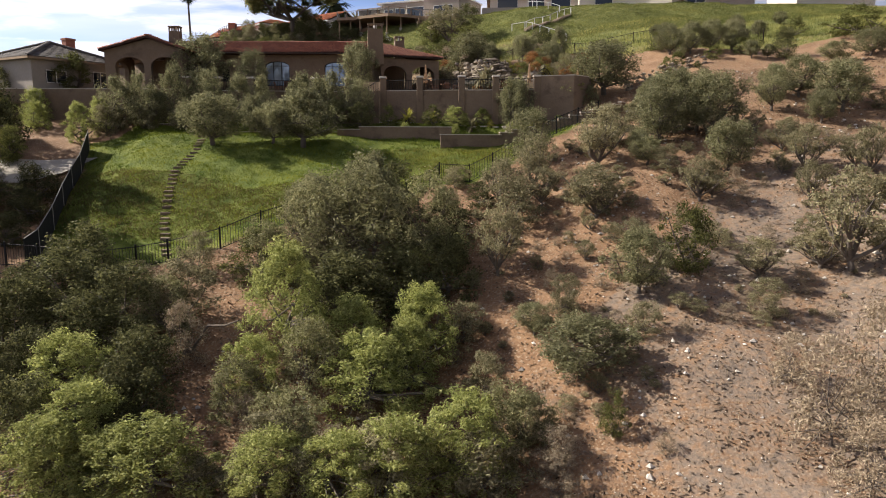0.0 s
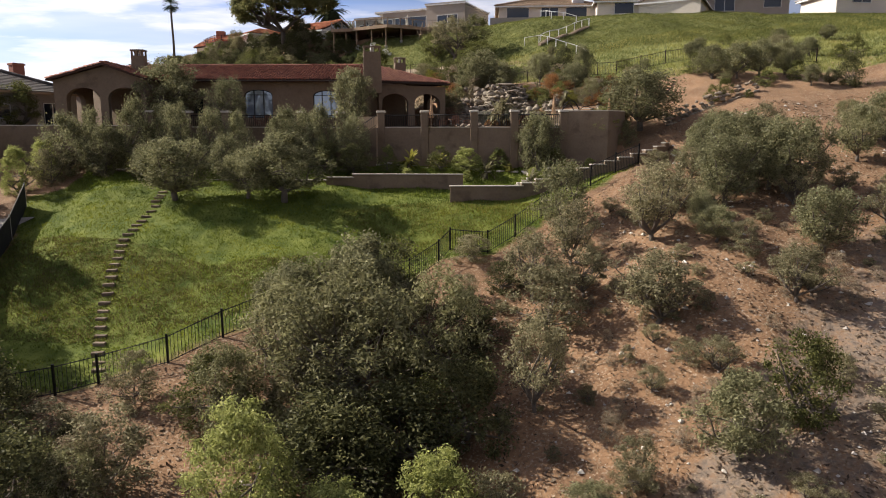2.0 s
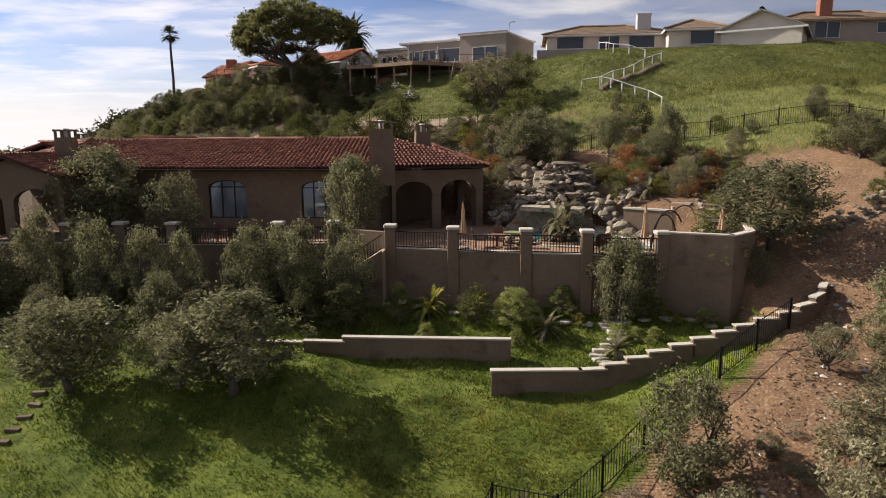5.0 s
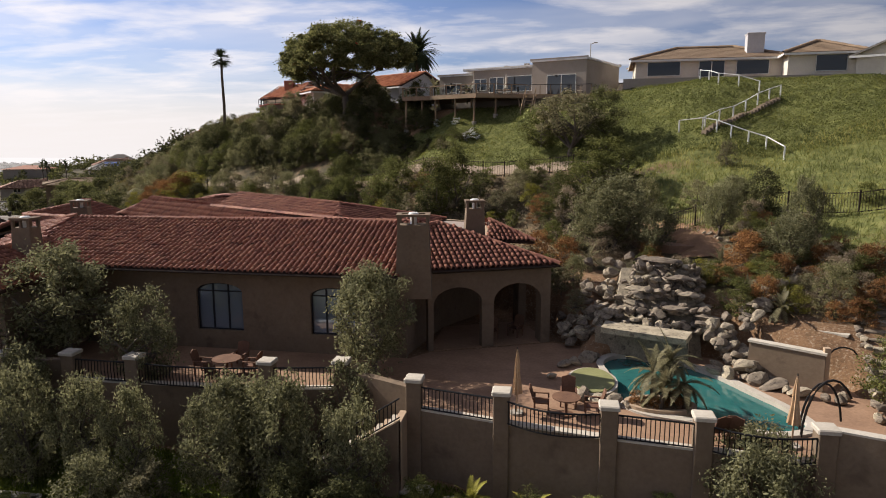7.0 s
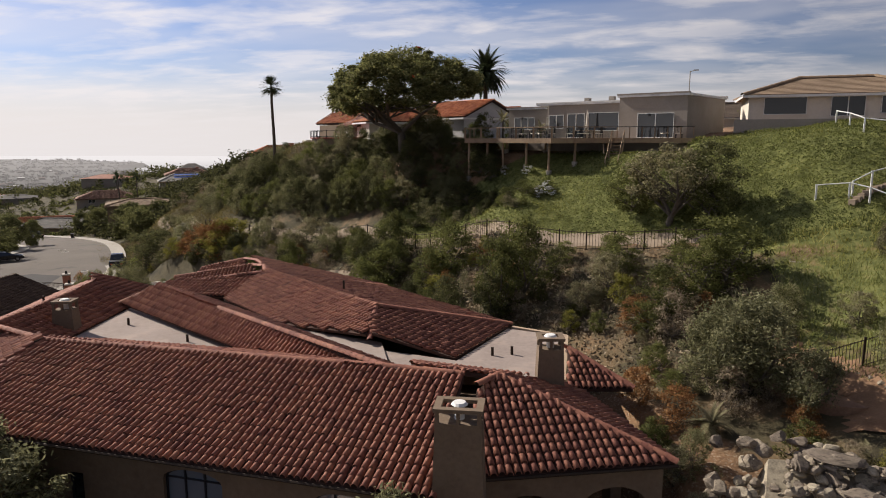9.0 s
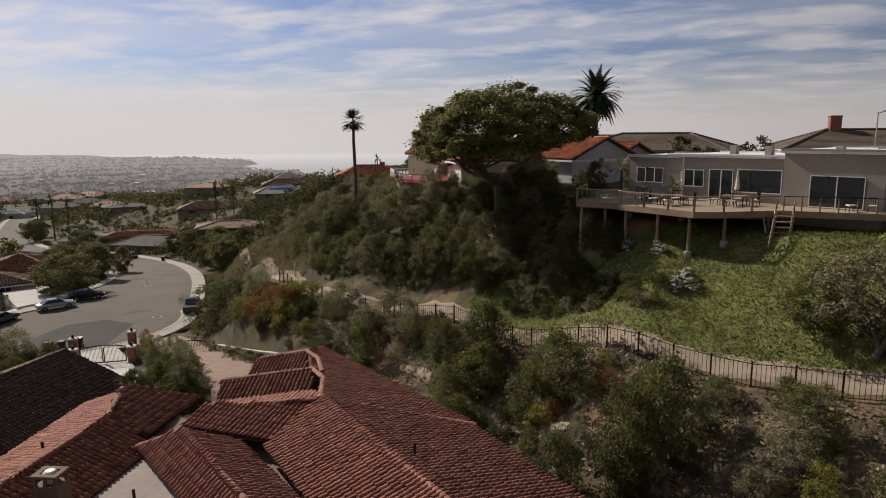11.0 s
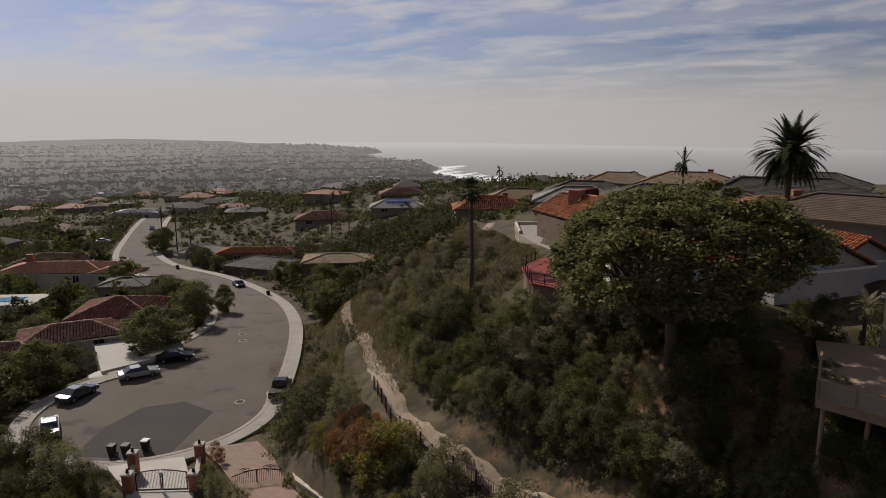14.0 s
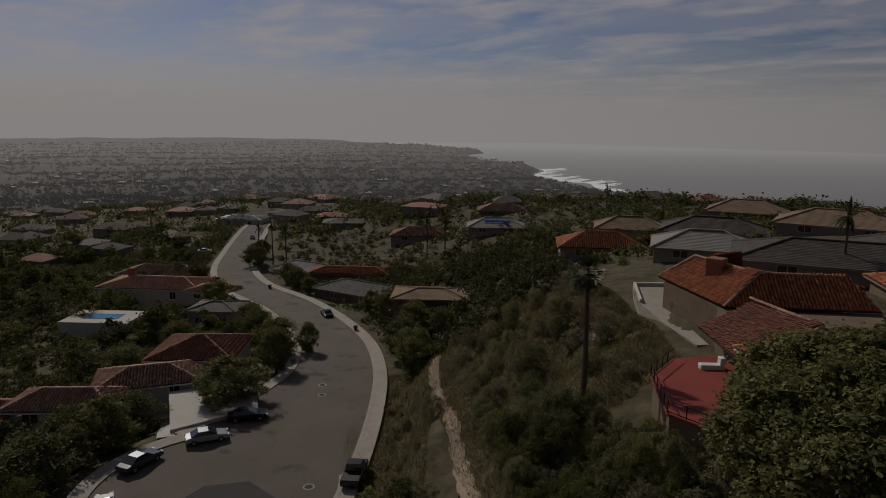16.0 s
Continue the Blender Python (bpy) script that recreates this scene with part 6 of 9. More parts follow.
for x, y in ((3, 4), (6.2, 3), (11, 3.5), (13, 6)):
    part("roof_vent", Geo().box(x, y, 22.9, x + .5, y + .6, 23.7), GREY_WALL, flat_house)
for x, y in ((12, 2.2), (-3.4, 5.2)):
    part("lamp", Geo().box(x - .1, y - 3.06, 21.6, x + .1, y - 2.9, 21.8), IRON, flat_house)

deck = thing("deck", "tan timber deck on tall posts with glass and wood rails", "deck")
DECK = [(-17.9, 119.4), (-17.6, 114.4), (-14.3, 113.6), (-14.0, 113.0), (-8.8, 109.9), (-7.0, 110.5), (-3.6, 112.6), (3.0, 112.4), (3.4, 115.2), (-10.6, 121.4), (-14.6, 125.2), (-18.6, 124.5)]
part("floor", Geo().prism(DECK, 19.36, 19.6), DECKING, deck)
rim = Geo()
for a, b in zip(DECK[0:7], DECK[1:8]):
    m, d = from_to(a, b)
    rim.box(0, -.06, 19.2, d, .08, 19.63, m)
part("rim_beam", rim, WOOD, deck)
DECK_SIDE = DECK[:7]
post = Geo().box(-.07, -.07, 0, .07, .07, 1.02).mesh("rail_post")
post.materials.append(WOOD)
GLAZE = bpy.data.materials.new("clear_rail_glass")
GLAZE.use_nodes = True
_b = GLAZE.node_tree.nodes["Principled BSDF"]
_b.inputs["Base Color"].default_value, _b.inputs["Roughness"].default_value, _b.inputs["Transmission Weight"].default_value, _b.inputs["IOR"].default_value = (.85, .9, .9, 1), .05, 1.0, 1.05
for a, b in zip(DECK_SIDE, DECK_SIDE[1:] + [(-3.6, 112.6)]):
    d = math.hypot(b[0] - a[0], b[1] - a[1])
    if d < .1:
        continue
    n = max(1, round(d / 2.2))
    for k in range(n):
        p = (a[0] + (b[0] - a[0]) * k / n, a[1] + (b[1] - a[1]) * k / n)
        part("rail_post", post, WOOD, deck).matrix_basis = pose(p[0], p[1], 19.6)
    m, d = from_to(a, b)
    part("top_rail", Geo().box(0, -.06, 20.56, d, .06, 20.63, m), WOOD, deck)
    pane = part("glass_panel", Geo().box(.1, -.008, 19.72, d - .1, .008, 20.46, m), GLAZE, deck)
    pane.visible_shadow = False
for x, y in ((-17.3, 114.8), (-15.4, 114.4), (-13.7, 113.4), (-11.3, 112.0), (-9.1, 110.7), (-6.9, 111.2), (-4.2, 112.9), (-10, 115.5), (-14, 117)):
    zg = ground_z(x, y)
    part("stilt", Geo().tube([(x, y, zg - .4), (x, y, 19.38)], .11, 8), WOOD, deck)
    part("footing", Geo().tube([(x, y, zg - .3), (x, y, zg + .25)], .26, 10), CONCRETE, deck)
brace = Geo().tube([(-4.6, 112.4, 19.3), (-4.4, 111, ground_z(-4.4, 111) + .3)], .05, 5)
part("brace", brace, WOOD, deck)
hatch = thing("deck_stair", "narrow timber stair dropping from the deck to the bank", "stair")
for k in range(9):
    x, y, z = -3.3 - .05 * k, 112.0 - .3 * k, 19.3 - .33 * k
    part("tread", Geo().box(-.5, -.14, -.04, .5, .14, .04), WOOD, hatch).matrix_basis = pose(x, y, z)
for s in (-.52, .52):
    part("stringer", Geo().tube([(-3.3 + s, 112.1, 19.3), (-3.75 + s, 109.5, 16.6)], .06, 5), WOOD, hatch)
    part("handrail", Geo().tube([(-3.3 + s, 112.1, 20.3), (-3.75 + s, 109.5, 17.6)], .04, 5), WOOD, hatch)
    for k in (0, 4, 8):
        part("post", Geo().tube([(-3.3 - .05 * k + s, 112 - .3 * k, 19.2 - .33 * k), (-3.3 - .05 * k + s, 112 - .3 * k, 20.3 - .33 * k)], .035, 5), WOOD, hatch)
low_rail = thing("terrace_rail", "thin dark rail along the hilltop terrace", "railing")
for k in range(7):
    part("post", Geo().box(-.04, -.04, 0, .04, .04, 1.0), WOOD, low_rail).matrix_basis = pose(-3.4 + k * 1.05, 112.3, 19.58)
part("top_rail", Geo().tube([(-3.4, 112.3, 20.6), (3, 112.3, 20.6)], .03, 6), IRON, low_rail)


def patio_set(x, y, z, rz):
    t = thing("patio_table", "dark patio table on the deck", "table", "deck furniture", at=(x, y, z), rz=rz)
    part("tabletop", Geo().box(-.8, -.5, .68, .8, .5, .73, bev=.02), WOOD, t)
    for sx in (-1, 1):
        for sy in (-1, 1):
            part("leg", Geo().box(sx * .7 - .03, sy * .4 - .03, 0, sx * .7 + .03, sy * .4 + .03, .68), IRON, t)


def patio_chair(x, y, z, rz):
    t = thing("patio_chair", "dark metal patio chair with pale seat on the deck", "chair", "deck chairs", at=(x, y, z), rz=rz)
    part("seat", Geo().box(-.27, -.27, .4, .27, .27, .47, bev=.02), CREAM, t)
    back = part("backrest", Geo().box(-.28, .24, .93, .28, .29, .99), IRON, t)
    for k in range(5):
        part("slat", Geo().box(-.24 + k * .12 - .015, .25, .47, -.24 + k * .12 + .015, .28, .95), IRON, back)
    for sx in (-1, 1):
        for sy in (-1, 1):
            part("leg", Geo().box(sx * .25 - .02, sy * .25 - .02, 0, sx * .25 + .02, sy * .25 + .02, .4), IRON, t)


for x, y, a in ((-10.6, 114.2, 20), (-6.4, 115.2, -20)):
    patio_set(x, y, 19.6, a)
    for dx, dy, b in ((1.3, 0, -90), (-1.3, .1, 90), (.2, .95, 0), (-.2, -.95, 180)):
        patio_chair(x + dx, y + dy, 19.6, a + b)
patio_chair(-12.6, 116.2, 19.6, 50); patio_chair(-13.3, 117.4, 19.6, 30); patio_chair(.6, 113.4, 19.6, 200); patio_chair(1.8, 113.5, 19.6, 170)
umb = thing("closed_umbrella", "closed pale umbrella standing on the deck", "umbrella", "garden umbrellas", at=(-6.3, 117.2, 19.6))
part("pole", Geo().tube([(0, 0, 0), (0, 0, 2.7)], .03, 6), WOOD, umb)
part("canopy", Geo().tube([(0, 0, 1.0), (0, 0, 1.6), (0, 0, 2.6)], .2, 9, .04), CREAM, umb)


HOUSES = []


def hip_house(name, label, x, y, z, rz, L, Wd, eave, rise, roof, wall, step=1.4, wins=(), over=.55, gable=0.0, foot=3.0, group="", chim=None, cat="house"):
    """A house with a hipped or gabled roof: walls, four slopes, ridge, windows (side, along, sill, width, height)."""
    t = thing(name, label, cat, group, at=(x, y, z), rz=rz)
    HOUSES.append((x, y, math.hypot(L, Wd) / 2 + 2))
    a, b = L / 2, Wd / 2
    part("wall", Geo().box(-a, -b, -foot, a, b, eave), wall, t)
    A, B = a + over, b + over
    hip = B * (1 - gable) if gable else B
    r0, r1 = (-A + hip, 0, eave + rise), (A - hip, 0, eave + rise)
    if gable >= 1:
        r0, r1 = (-A, 0, eave + rise), (A, 0, eave + rise)
    e = eave - .1
    tiled_slope(t, [(-A, -B, e), (A, -B, e), r1, r0], roof, step=step, seed=int(abs(x)) + 1)
    tiled_slope(t, [(A, B, e), (-A, B, e), r0, r1], roof, step=step, seed=int(abs(x)) + 2)
    if gable < 1:
        tiled_slope(t, [(A, -B, e), (A, B, e), r1], roof, step=step, seed=int(abs(x)) + 3)
        tiled_slope(t, [(-A, B, e), (-A, -B, e), r0], roof, step=step, seed=int(abs(x)) + 4)
        for q in ([r0, r1], [r0, (-A, -B, e)], [r0, (-A, B, e)], [r1, (A, -B, e)], [r1, (A, B, e)]):
            ridge_caps(t, q, roof, .17 * step, .45 * step)
    else:
        ridge_caps(t, [r0, r1], roof, .17 * step, .45 * step)
        for s in (-1, 1):
            part("gable_wall", Geo().add([(s * a, -b, eave), (s * a, b, eave), (s * a, 0, eave + rise * .93)], [(0, 1, 2) if s > 0 else (2, 1, 0)]), wall, t)
    fas = Geo()
    for p, q in (((-A, -B), (A, -B)), ((A, -B), (A, B)), ((A, B), (-A, B)), ((-A, B), (-A, -B))):
        m, d = from_to(p, q)
        fas.box(0, -.02, e - .22, d, .04, e - .02, m)
    part("fascia", fas, WHITE_PAINT if wall in (CREAM, WHITE_WALL) else WOOD, t)
    for side, u, sill, wd, h, mul in wins:
        m = {"f": pose(u, -b - .14, sill), "b": pose(u, b + .14, sill, 0, 0, 180), "r": pose(a + .14, u, sill, 0, 0, 90), "l": pose(-a - .14, u, sill, 0, 0, -90)}[side]
        window(t, m, wd, h, 0, WHITE_PAINT, PANE, mul, 0, .1)
    if chim:
        cxx, cyy, h, w, mt = chim
        part("chimney", Geo().box(cxx - w / 2, cyy - w * .4, eave - .5, cxx + w / 2, cyy + w * .4, eave + h, bev=.04).box(cxx - w / 2 - .06, cyy - w * .4 - .06, eave + h - .2, cxx + w / 2 + .06, cyy + w * .4 + .06, eave + h - .05), mt, t)
    return t


BRICK = surf("red_brick", (.22, .09, .06), (.34, .15, .10), .4, 9, .9, .3)
FW = lambda *w: [("f", *q) for q in w]
hip_house("hilltop_house", "long cream ranch house with a brown shingle roof", 15.5, 120.5, 20.9, -4, 15, 9, 2.5, 1.55, BROWN_ROOF, CREAM, 1.5,
          FW((-4.6, .7, 3.4, 1.5, 0), (.2, .5, 2.6, 1.7, 1), (4.2, .7, 3.2, 1.5, 0)), chim=(4.6, -2.6, 2.6, 1.7, WHITE_WALL))
hip_house("hilltop_house", "cream house wing with a broad blue-tinted window", 25.4, 115.3, 20.8, -6, 6.5, 6, 2.6, 1.3, BROWN_ROOF, CREAM, 1.5, FW((.6, .7, 2.8, 1.6, 0)), foot=2.5)
hip_house("hilltop_house", "cream gabled house with a grey roof", 33.5, 113.5, 20.6, 62, 9, 8.5, 2.3, 2.0, GREY_ROOF, CREAM, 1.6, (), gable=1.0)
hip_house("hilltop_house", "tan house with a brick chimney and shingle roof", 44, 119.5, 22.4, -4, 15, 8, 2.4, 1.4, BROWN_ROOF, GREY_WALL, 1.6, FW((5, .6, 2.6, 1.3, 0), (-2, .1, 3, 2, 1)), chim=(-1.8, -2.2, 3.2, 1.5, BRICK))
hip_house("hilltop_house", "pale low house with a grey roof", 63, 117, 22.6, 8, 14, 8, 2.2, 1.3, GREY_ROOF, CREAM, 1.8, FW((-3, .6, 3, 1.2, 1)))
ledge = thing("hilltop_wall", "grey block retaining wall below the ranch house", "wall", kind="structure")
m, d = from_to((6.2, 113.6), (28, 111.4))
part("wall", Geo().box(0, 0, 19.5, d, .3, 21.15, m), GREY_WALL, ledge)
rails = thing("hill_stair_rail", "white timber handrail zigzagging up the ivy bank", "railing")
for pts in ([(13.4, 111.4), (14.4, 107.9), (17.6, 106.2)], [(19.2, 105.4), (17, 104.2), (14.5, 102), (11.9, 100.4)], [(9.9, 100.9), (11.7, 100.3), (13.7, 98.9), (16.1, 97.6), (16.9, 95.6)]):
    pos = []
    for a, b in zip(pts, pts[1:]):
        n = max(1, round(math.hypot(b[0] - a[0], b[1] - a[1]) / 1.5))
        pos += [(a[0] + (b[0] - a[0]) * k / n, a[1] + (b[1] - a[1]) * k / n) for k in range(n)]
    pos.append(pts[-1])
    tops3 = [(x, y, ground_z(x, y) + 1.0) for x, y in pos]
    for x, y, zt in tops3:
        part("post", Geo().box(-.05, -.05, -1.2, .05, .05, .05), WHITE_RAIL, rails).matrix_basis = pose(x, y, zt)
    part("handrail", Geo().tube(tops3, .042, 6), WHITE_RAIL, rails)
bank = thing("hill_stair", "earth steps with timber edges up the ivy bank", "stair")
for k in range(24):
    a = k / 23
    x, y = 19 - 7 * a, 105.0 - 5.0 * a
    part("tread", Geo().box(-.55, -.2, -.3, .55, .2, .06), TRAIL, bank).matrix_basis = pose(x, y, ground_z(x, y) + .05, 0, 0, 55)
pad = thing("concrete_pad", "round pale concrete pad at the foot of the bank", "slab", at=(8.5, 95.2, ground_z(8.5, 94.2) - .05))
part("slab", Geo().prism([(1.4 * math.cos(k * .393), .8 * math.sin(k * .393)) for k in range(16)], -.5, .1), CONCRETE, pad)
lamp = thing("street_lamp", "slim grey street lamp on the hilltop", "lamp", at=(3.2, 124, 20))
part("pole", Geo().tube([(0, 0, 0), (0, 0, 6.2)], .07, 6, .05), GREY_ROOF, lamp)
part("arm", Geo().tube([(0, 0, 6.1), (.5, 0, 6.3)], .04, 6), GREY_ROOF, lamp)
part("head", Geo().box(.35, -.1, 6.22, .8, .1, 6.32), GREY_ROOF, lamp)

# behind the great tree: whitewashed gable with red tiles, and the red terrace
hip_house("white_house", "whitewashed gabled house with a red tile roof", -24.3, 138.6, 19.9, -35, 12, 9, 2.3, 2.1, ORANGE, WHITE_WALL, 1.1, (), gable=1.0)
hip_house("white_house", "lower whitewashed wing with a red tile roof", -21.3, 145, 19.9, -35, 10, 7, 2.0, 1.7, ORANGE, WHITE_WALL, 1.1, (), gable=1.0)
hip_house("white_house", "low pink-walled wing with a red tile roof", -33.5, 137.5, 19.6, 38, 8, 6, 2.2, 1.2, ORANGE, CREAM, 1.1, FW((-2, .6, 1.2, 1.3, 1)))
hip_house("hilltop_house", "wide house with a brown shingle roof behind the ridge", -18, 168, 20, -10, 22, 12, 2.4, 2.2, DARK_SHINGLE, GREY_WALL, 1.4)
hip_house("hilltop_house", "brown-roofed house with a chimney on the hilltop", 9, 168, 20, 10, 22, 12, 2.6, 2.3, DARK_SHINGLE, CREAM, 1.4, chim=(-4, 0, 4.2, 1.4, BRICK))
hip_house("hilltop_house", "dark-roofed house far along the hilltop", -30, 196, 19, 20, 26, 13, 2.6, 2.6, SLATE, GREY_WALL, 1.5)
red = setting("terrace_red", Geo().prism([(-43.2, 132.6), (-43.6, 137.2), (-41.8, 140), (-37.4, 138.4), (-35.8, 131), (-37, 127), (-39.6, 127.4)], 19.6, 19.75), RED_PAINT, "bright red painted terrace", category="terrace")
setting("terrace_base", Geo().prism([(-43, 132.7), (-43.4, 137), (-41.8, 139.8), (-37.5, 138.2), (-36, 131), (-37.1, 127.2), (-39.5, 127.6)], 16.5, 19.6), STUCCO, "dull tan base under the red terrace", category="terrace")
fence_red = thing("terrace_fence", "thin dark fence round the red terrace", "fence")
ring = [(-35.9, 127.6), (-37, 127.1), (-39.6, 127.5), (-43.2, 132.7), (-43.6, 137.2)]
for a, b in zip(ring, ring[1:]):
    m, d = from_to(a, b)
    part("rail", Geo().box(0, -.02, 20.55, d, .02, 20.6, m), IRON, fence_red)
    part("rail", Geo().box(0, -.02, 19.85, d, .02, 19.9, m), IRON, fence_red)
    for k in range(max(2, int(d / 1.1))):
        u = k * d / max(2, int(d / 1.1))
        part("post", Geo().box(u - .03, -.03, 19.6, u + .03, .03, 20.65, m), IRON, fence_red)
seat = thing("lounge_seat", "white lounge seat on the red terrace", "seat", at=(-40.6, 137.2, 19.75), rz=40)
part("base", Geo().box(-.9, -.35, 0, .9, .35, .35, bev=.05), WHITE_PAINT, seat)
part("backrest", Geo().box(.5, -.35, .35, .9, .35, .9, bev=.05), WHITE_PAINT, seat)

# the tiled houses on the seaward shelf
ridge_house = thing("ridge_house", "terracotta-roofed house on the ridge above the path", "house")
part("wall", Geo().prism([(-52, 153.6), (-44.2, 147.3), (-42.5, 143), (-37.8, 137.6), (-31, 146), (-33, 154.8), (-36.5, 163), (-46, 161.5)], 17, 21.7), STUCCO, ridge_house)
tiled_slope(ridge_house, [(-52.9, 154.2, 21.9), (-43.5, 147.0, 21.9), (-42.3, 151.6, 24.3), (-50.0, 156.2, 24.2)], ORANGE, step=1.1, seed=31)
tiled_slope(ridge_house, [(-47.5, 163, 21.9), (-52.9, 154.2, 21.9), (-50.0, 156.2, 24.2), (-46.6, 160, 24.4)], ORANGE, step=1.1, seed=32)
tiled_slope(ridge_house, [(-36, 163.5, 21.9), (-47.5, 163, 21.9), (-46.6, 160, 24.4), (-50.0, 156.2, 24.2), (-42.3, 151.6, 24.3), (-36.6, 156, 24.2)], ORANGE, step=1.2, seed=33)
tiled_slope(ridge_house, [(-43.5, 147.0, 21.9), (-33.0, 154.4, 22.0), (-36.4, 156.2, 24.2), (-42.3, 151.6, 24.3)], ORANGE, step=1.1, seed=34)
tiled_slope(ridge_house, [(-43.7, 142.0, 21.2), (-37.6, 135.2, 21.2), (-34.6, 141.8, 23.2), (-41.2, 146.4, 23.2)], TILE, step=1.1, seed=35)
tiled_slope(ridge_house, [(-37.6, 135.2, 21.2), (-30.4, 147.6, 21.4), (-34.6, 141.8, 23.2)], TILE, step=1.1, seed=36)
for q in ([(-50, 156.2, 24.25), (-42.3, 151.6, 24.35), (-36.4, 156.2, 24.25)], [(-41.2, 146.4, 23.25), (-34.6, 141.8, 23.25)], [(-42.3, 151.6, 24.35), (-43.5, 147, 21.95)], [(-34.6, 141.8, 23.25), (-37.6, 135.2, 21.25)], [(-50, 156.2, 24.25), (-52.9, 154.2, 21.95)]):
    ridge_caps(ridge_house, q, PALE_TILE)
part("chimney", Geo().box(-47.4, 152.2, 22, -45.8, 153.6, 25.0, bev=.05), BRICK, ridge_house)
setting("courtyard", Geo().prism([(-58.5, 160), (-54.5, 153.5), (-49.5, 148.4), (-44.5, 144.2), (-43.8, 145), (-52, 154.4), (-50, 161), (-54, 164)], 16, 18.9), CONCRETE, "pale concrete forecourt of the ridge house", category="paving")
cw = thing("courtyard_wall", "low cream wall round the forecourt", "wall")
for a, b in (((-58.5, 160), (-54.5, 153.5)), ((-58.5, 160), (-54, 164))):
    m, d = from_to(a, b)
    part("wall", Geo().box(0, 0, 18, d, .25, 19.3, m), CREAM, cw)
ROOFS = [SLATE, ORANGE, BROWN_ROOF, TILE, PALE_TILE, GREY_ROOF]
for k, (x, y, rz, L, Wd, rf, lab) in enumerate((
        (-42, 181, 18, 24, 13, SLATE, "large dark-tiled house on the ridge"), (-28, 172, 30, 15, 11, ORANGE, "orange-tiled house beside a dark roof"),
        (-62, 190, 25, 15, 10, GREY_ROOF, "grey-roofed house with skylights"), (-85, 199, 35, 15, 9, ORANGE, "orange-tiled house at the ridge's end"),
        (-70, 214, 20, 18, 11, SLATE, "dark-roofed house near the shore"), (-52, 226, 10, 20, 12, BROWN_ROOF, "brown-roofed house near the shore"),
        (-98, 236, 30, 16, 10, BROWN_ROOF, "brown-roofed house among trees"), (-180, 292, 40, 18, 11, PALE_TILE, "salmon-tiled house among trees"),
        (-157, 259, 40, 18, 11, GREY_ROOF, "grey-roofed house with blue solar panels"), (-192, 259, 40, 20, 12, PALE_TILE, "pale pink-roofed house among trees"),
        (-30, 240, 0, 20, 12, SLATE, "dark-roofed house near the shore"), (-80, 262, 15, 18, 11, BROWN_ROOF, "brown-roofed house near the shore"))):
    z = ground_z(x, y)
    hip_house("ridge_house", lab, x, y, z - .5, rz, L, Wd, 2.3, 2.0 + .05 * k, rf, (GREY_WALL, STUCCO, GREY_WALL)[k % 3], 1.4, FW((-L / 4, .8, 2.2, 1.2, 1), (L / 4, .2, 1.8, 2, 1)), foot=4, group="ridge houses", chim=(L * .2, 1, 2.9, 1.1, BRICK) if k % 2 else None)
solar = thing("solar_array", "blue solar panels on a grey roof", "panels", at=(-157, 259, ground_z(-157, 259) + 4.0), rz=40)
SOLAR = glass("blue_solar_cell", (.10, .16, .42), .2)
for i in range(5):
    for j in range(2):
        part("panel", Geo().box(-4 + i * 1.7, -3.6 + j * 1.2, 0, -2.5 + i * 1.7, -2.5 + j * 1.2, .06), SOLAR, solar).matrix_basis = pose(0, 0, j * .38, 18, 0, 0)


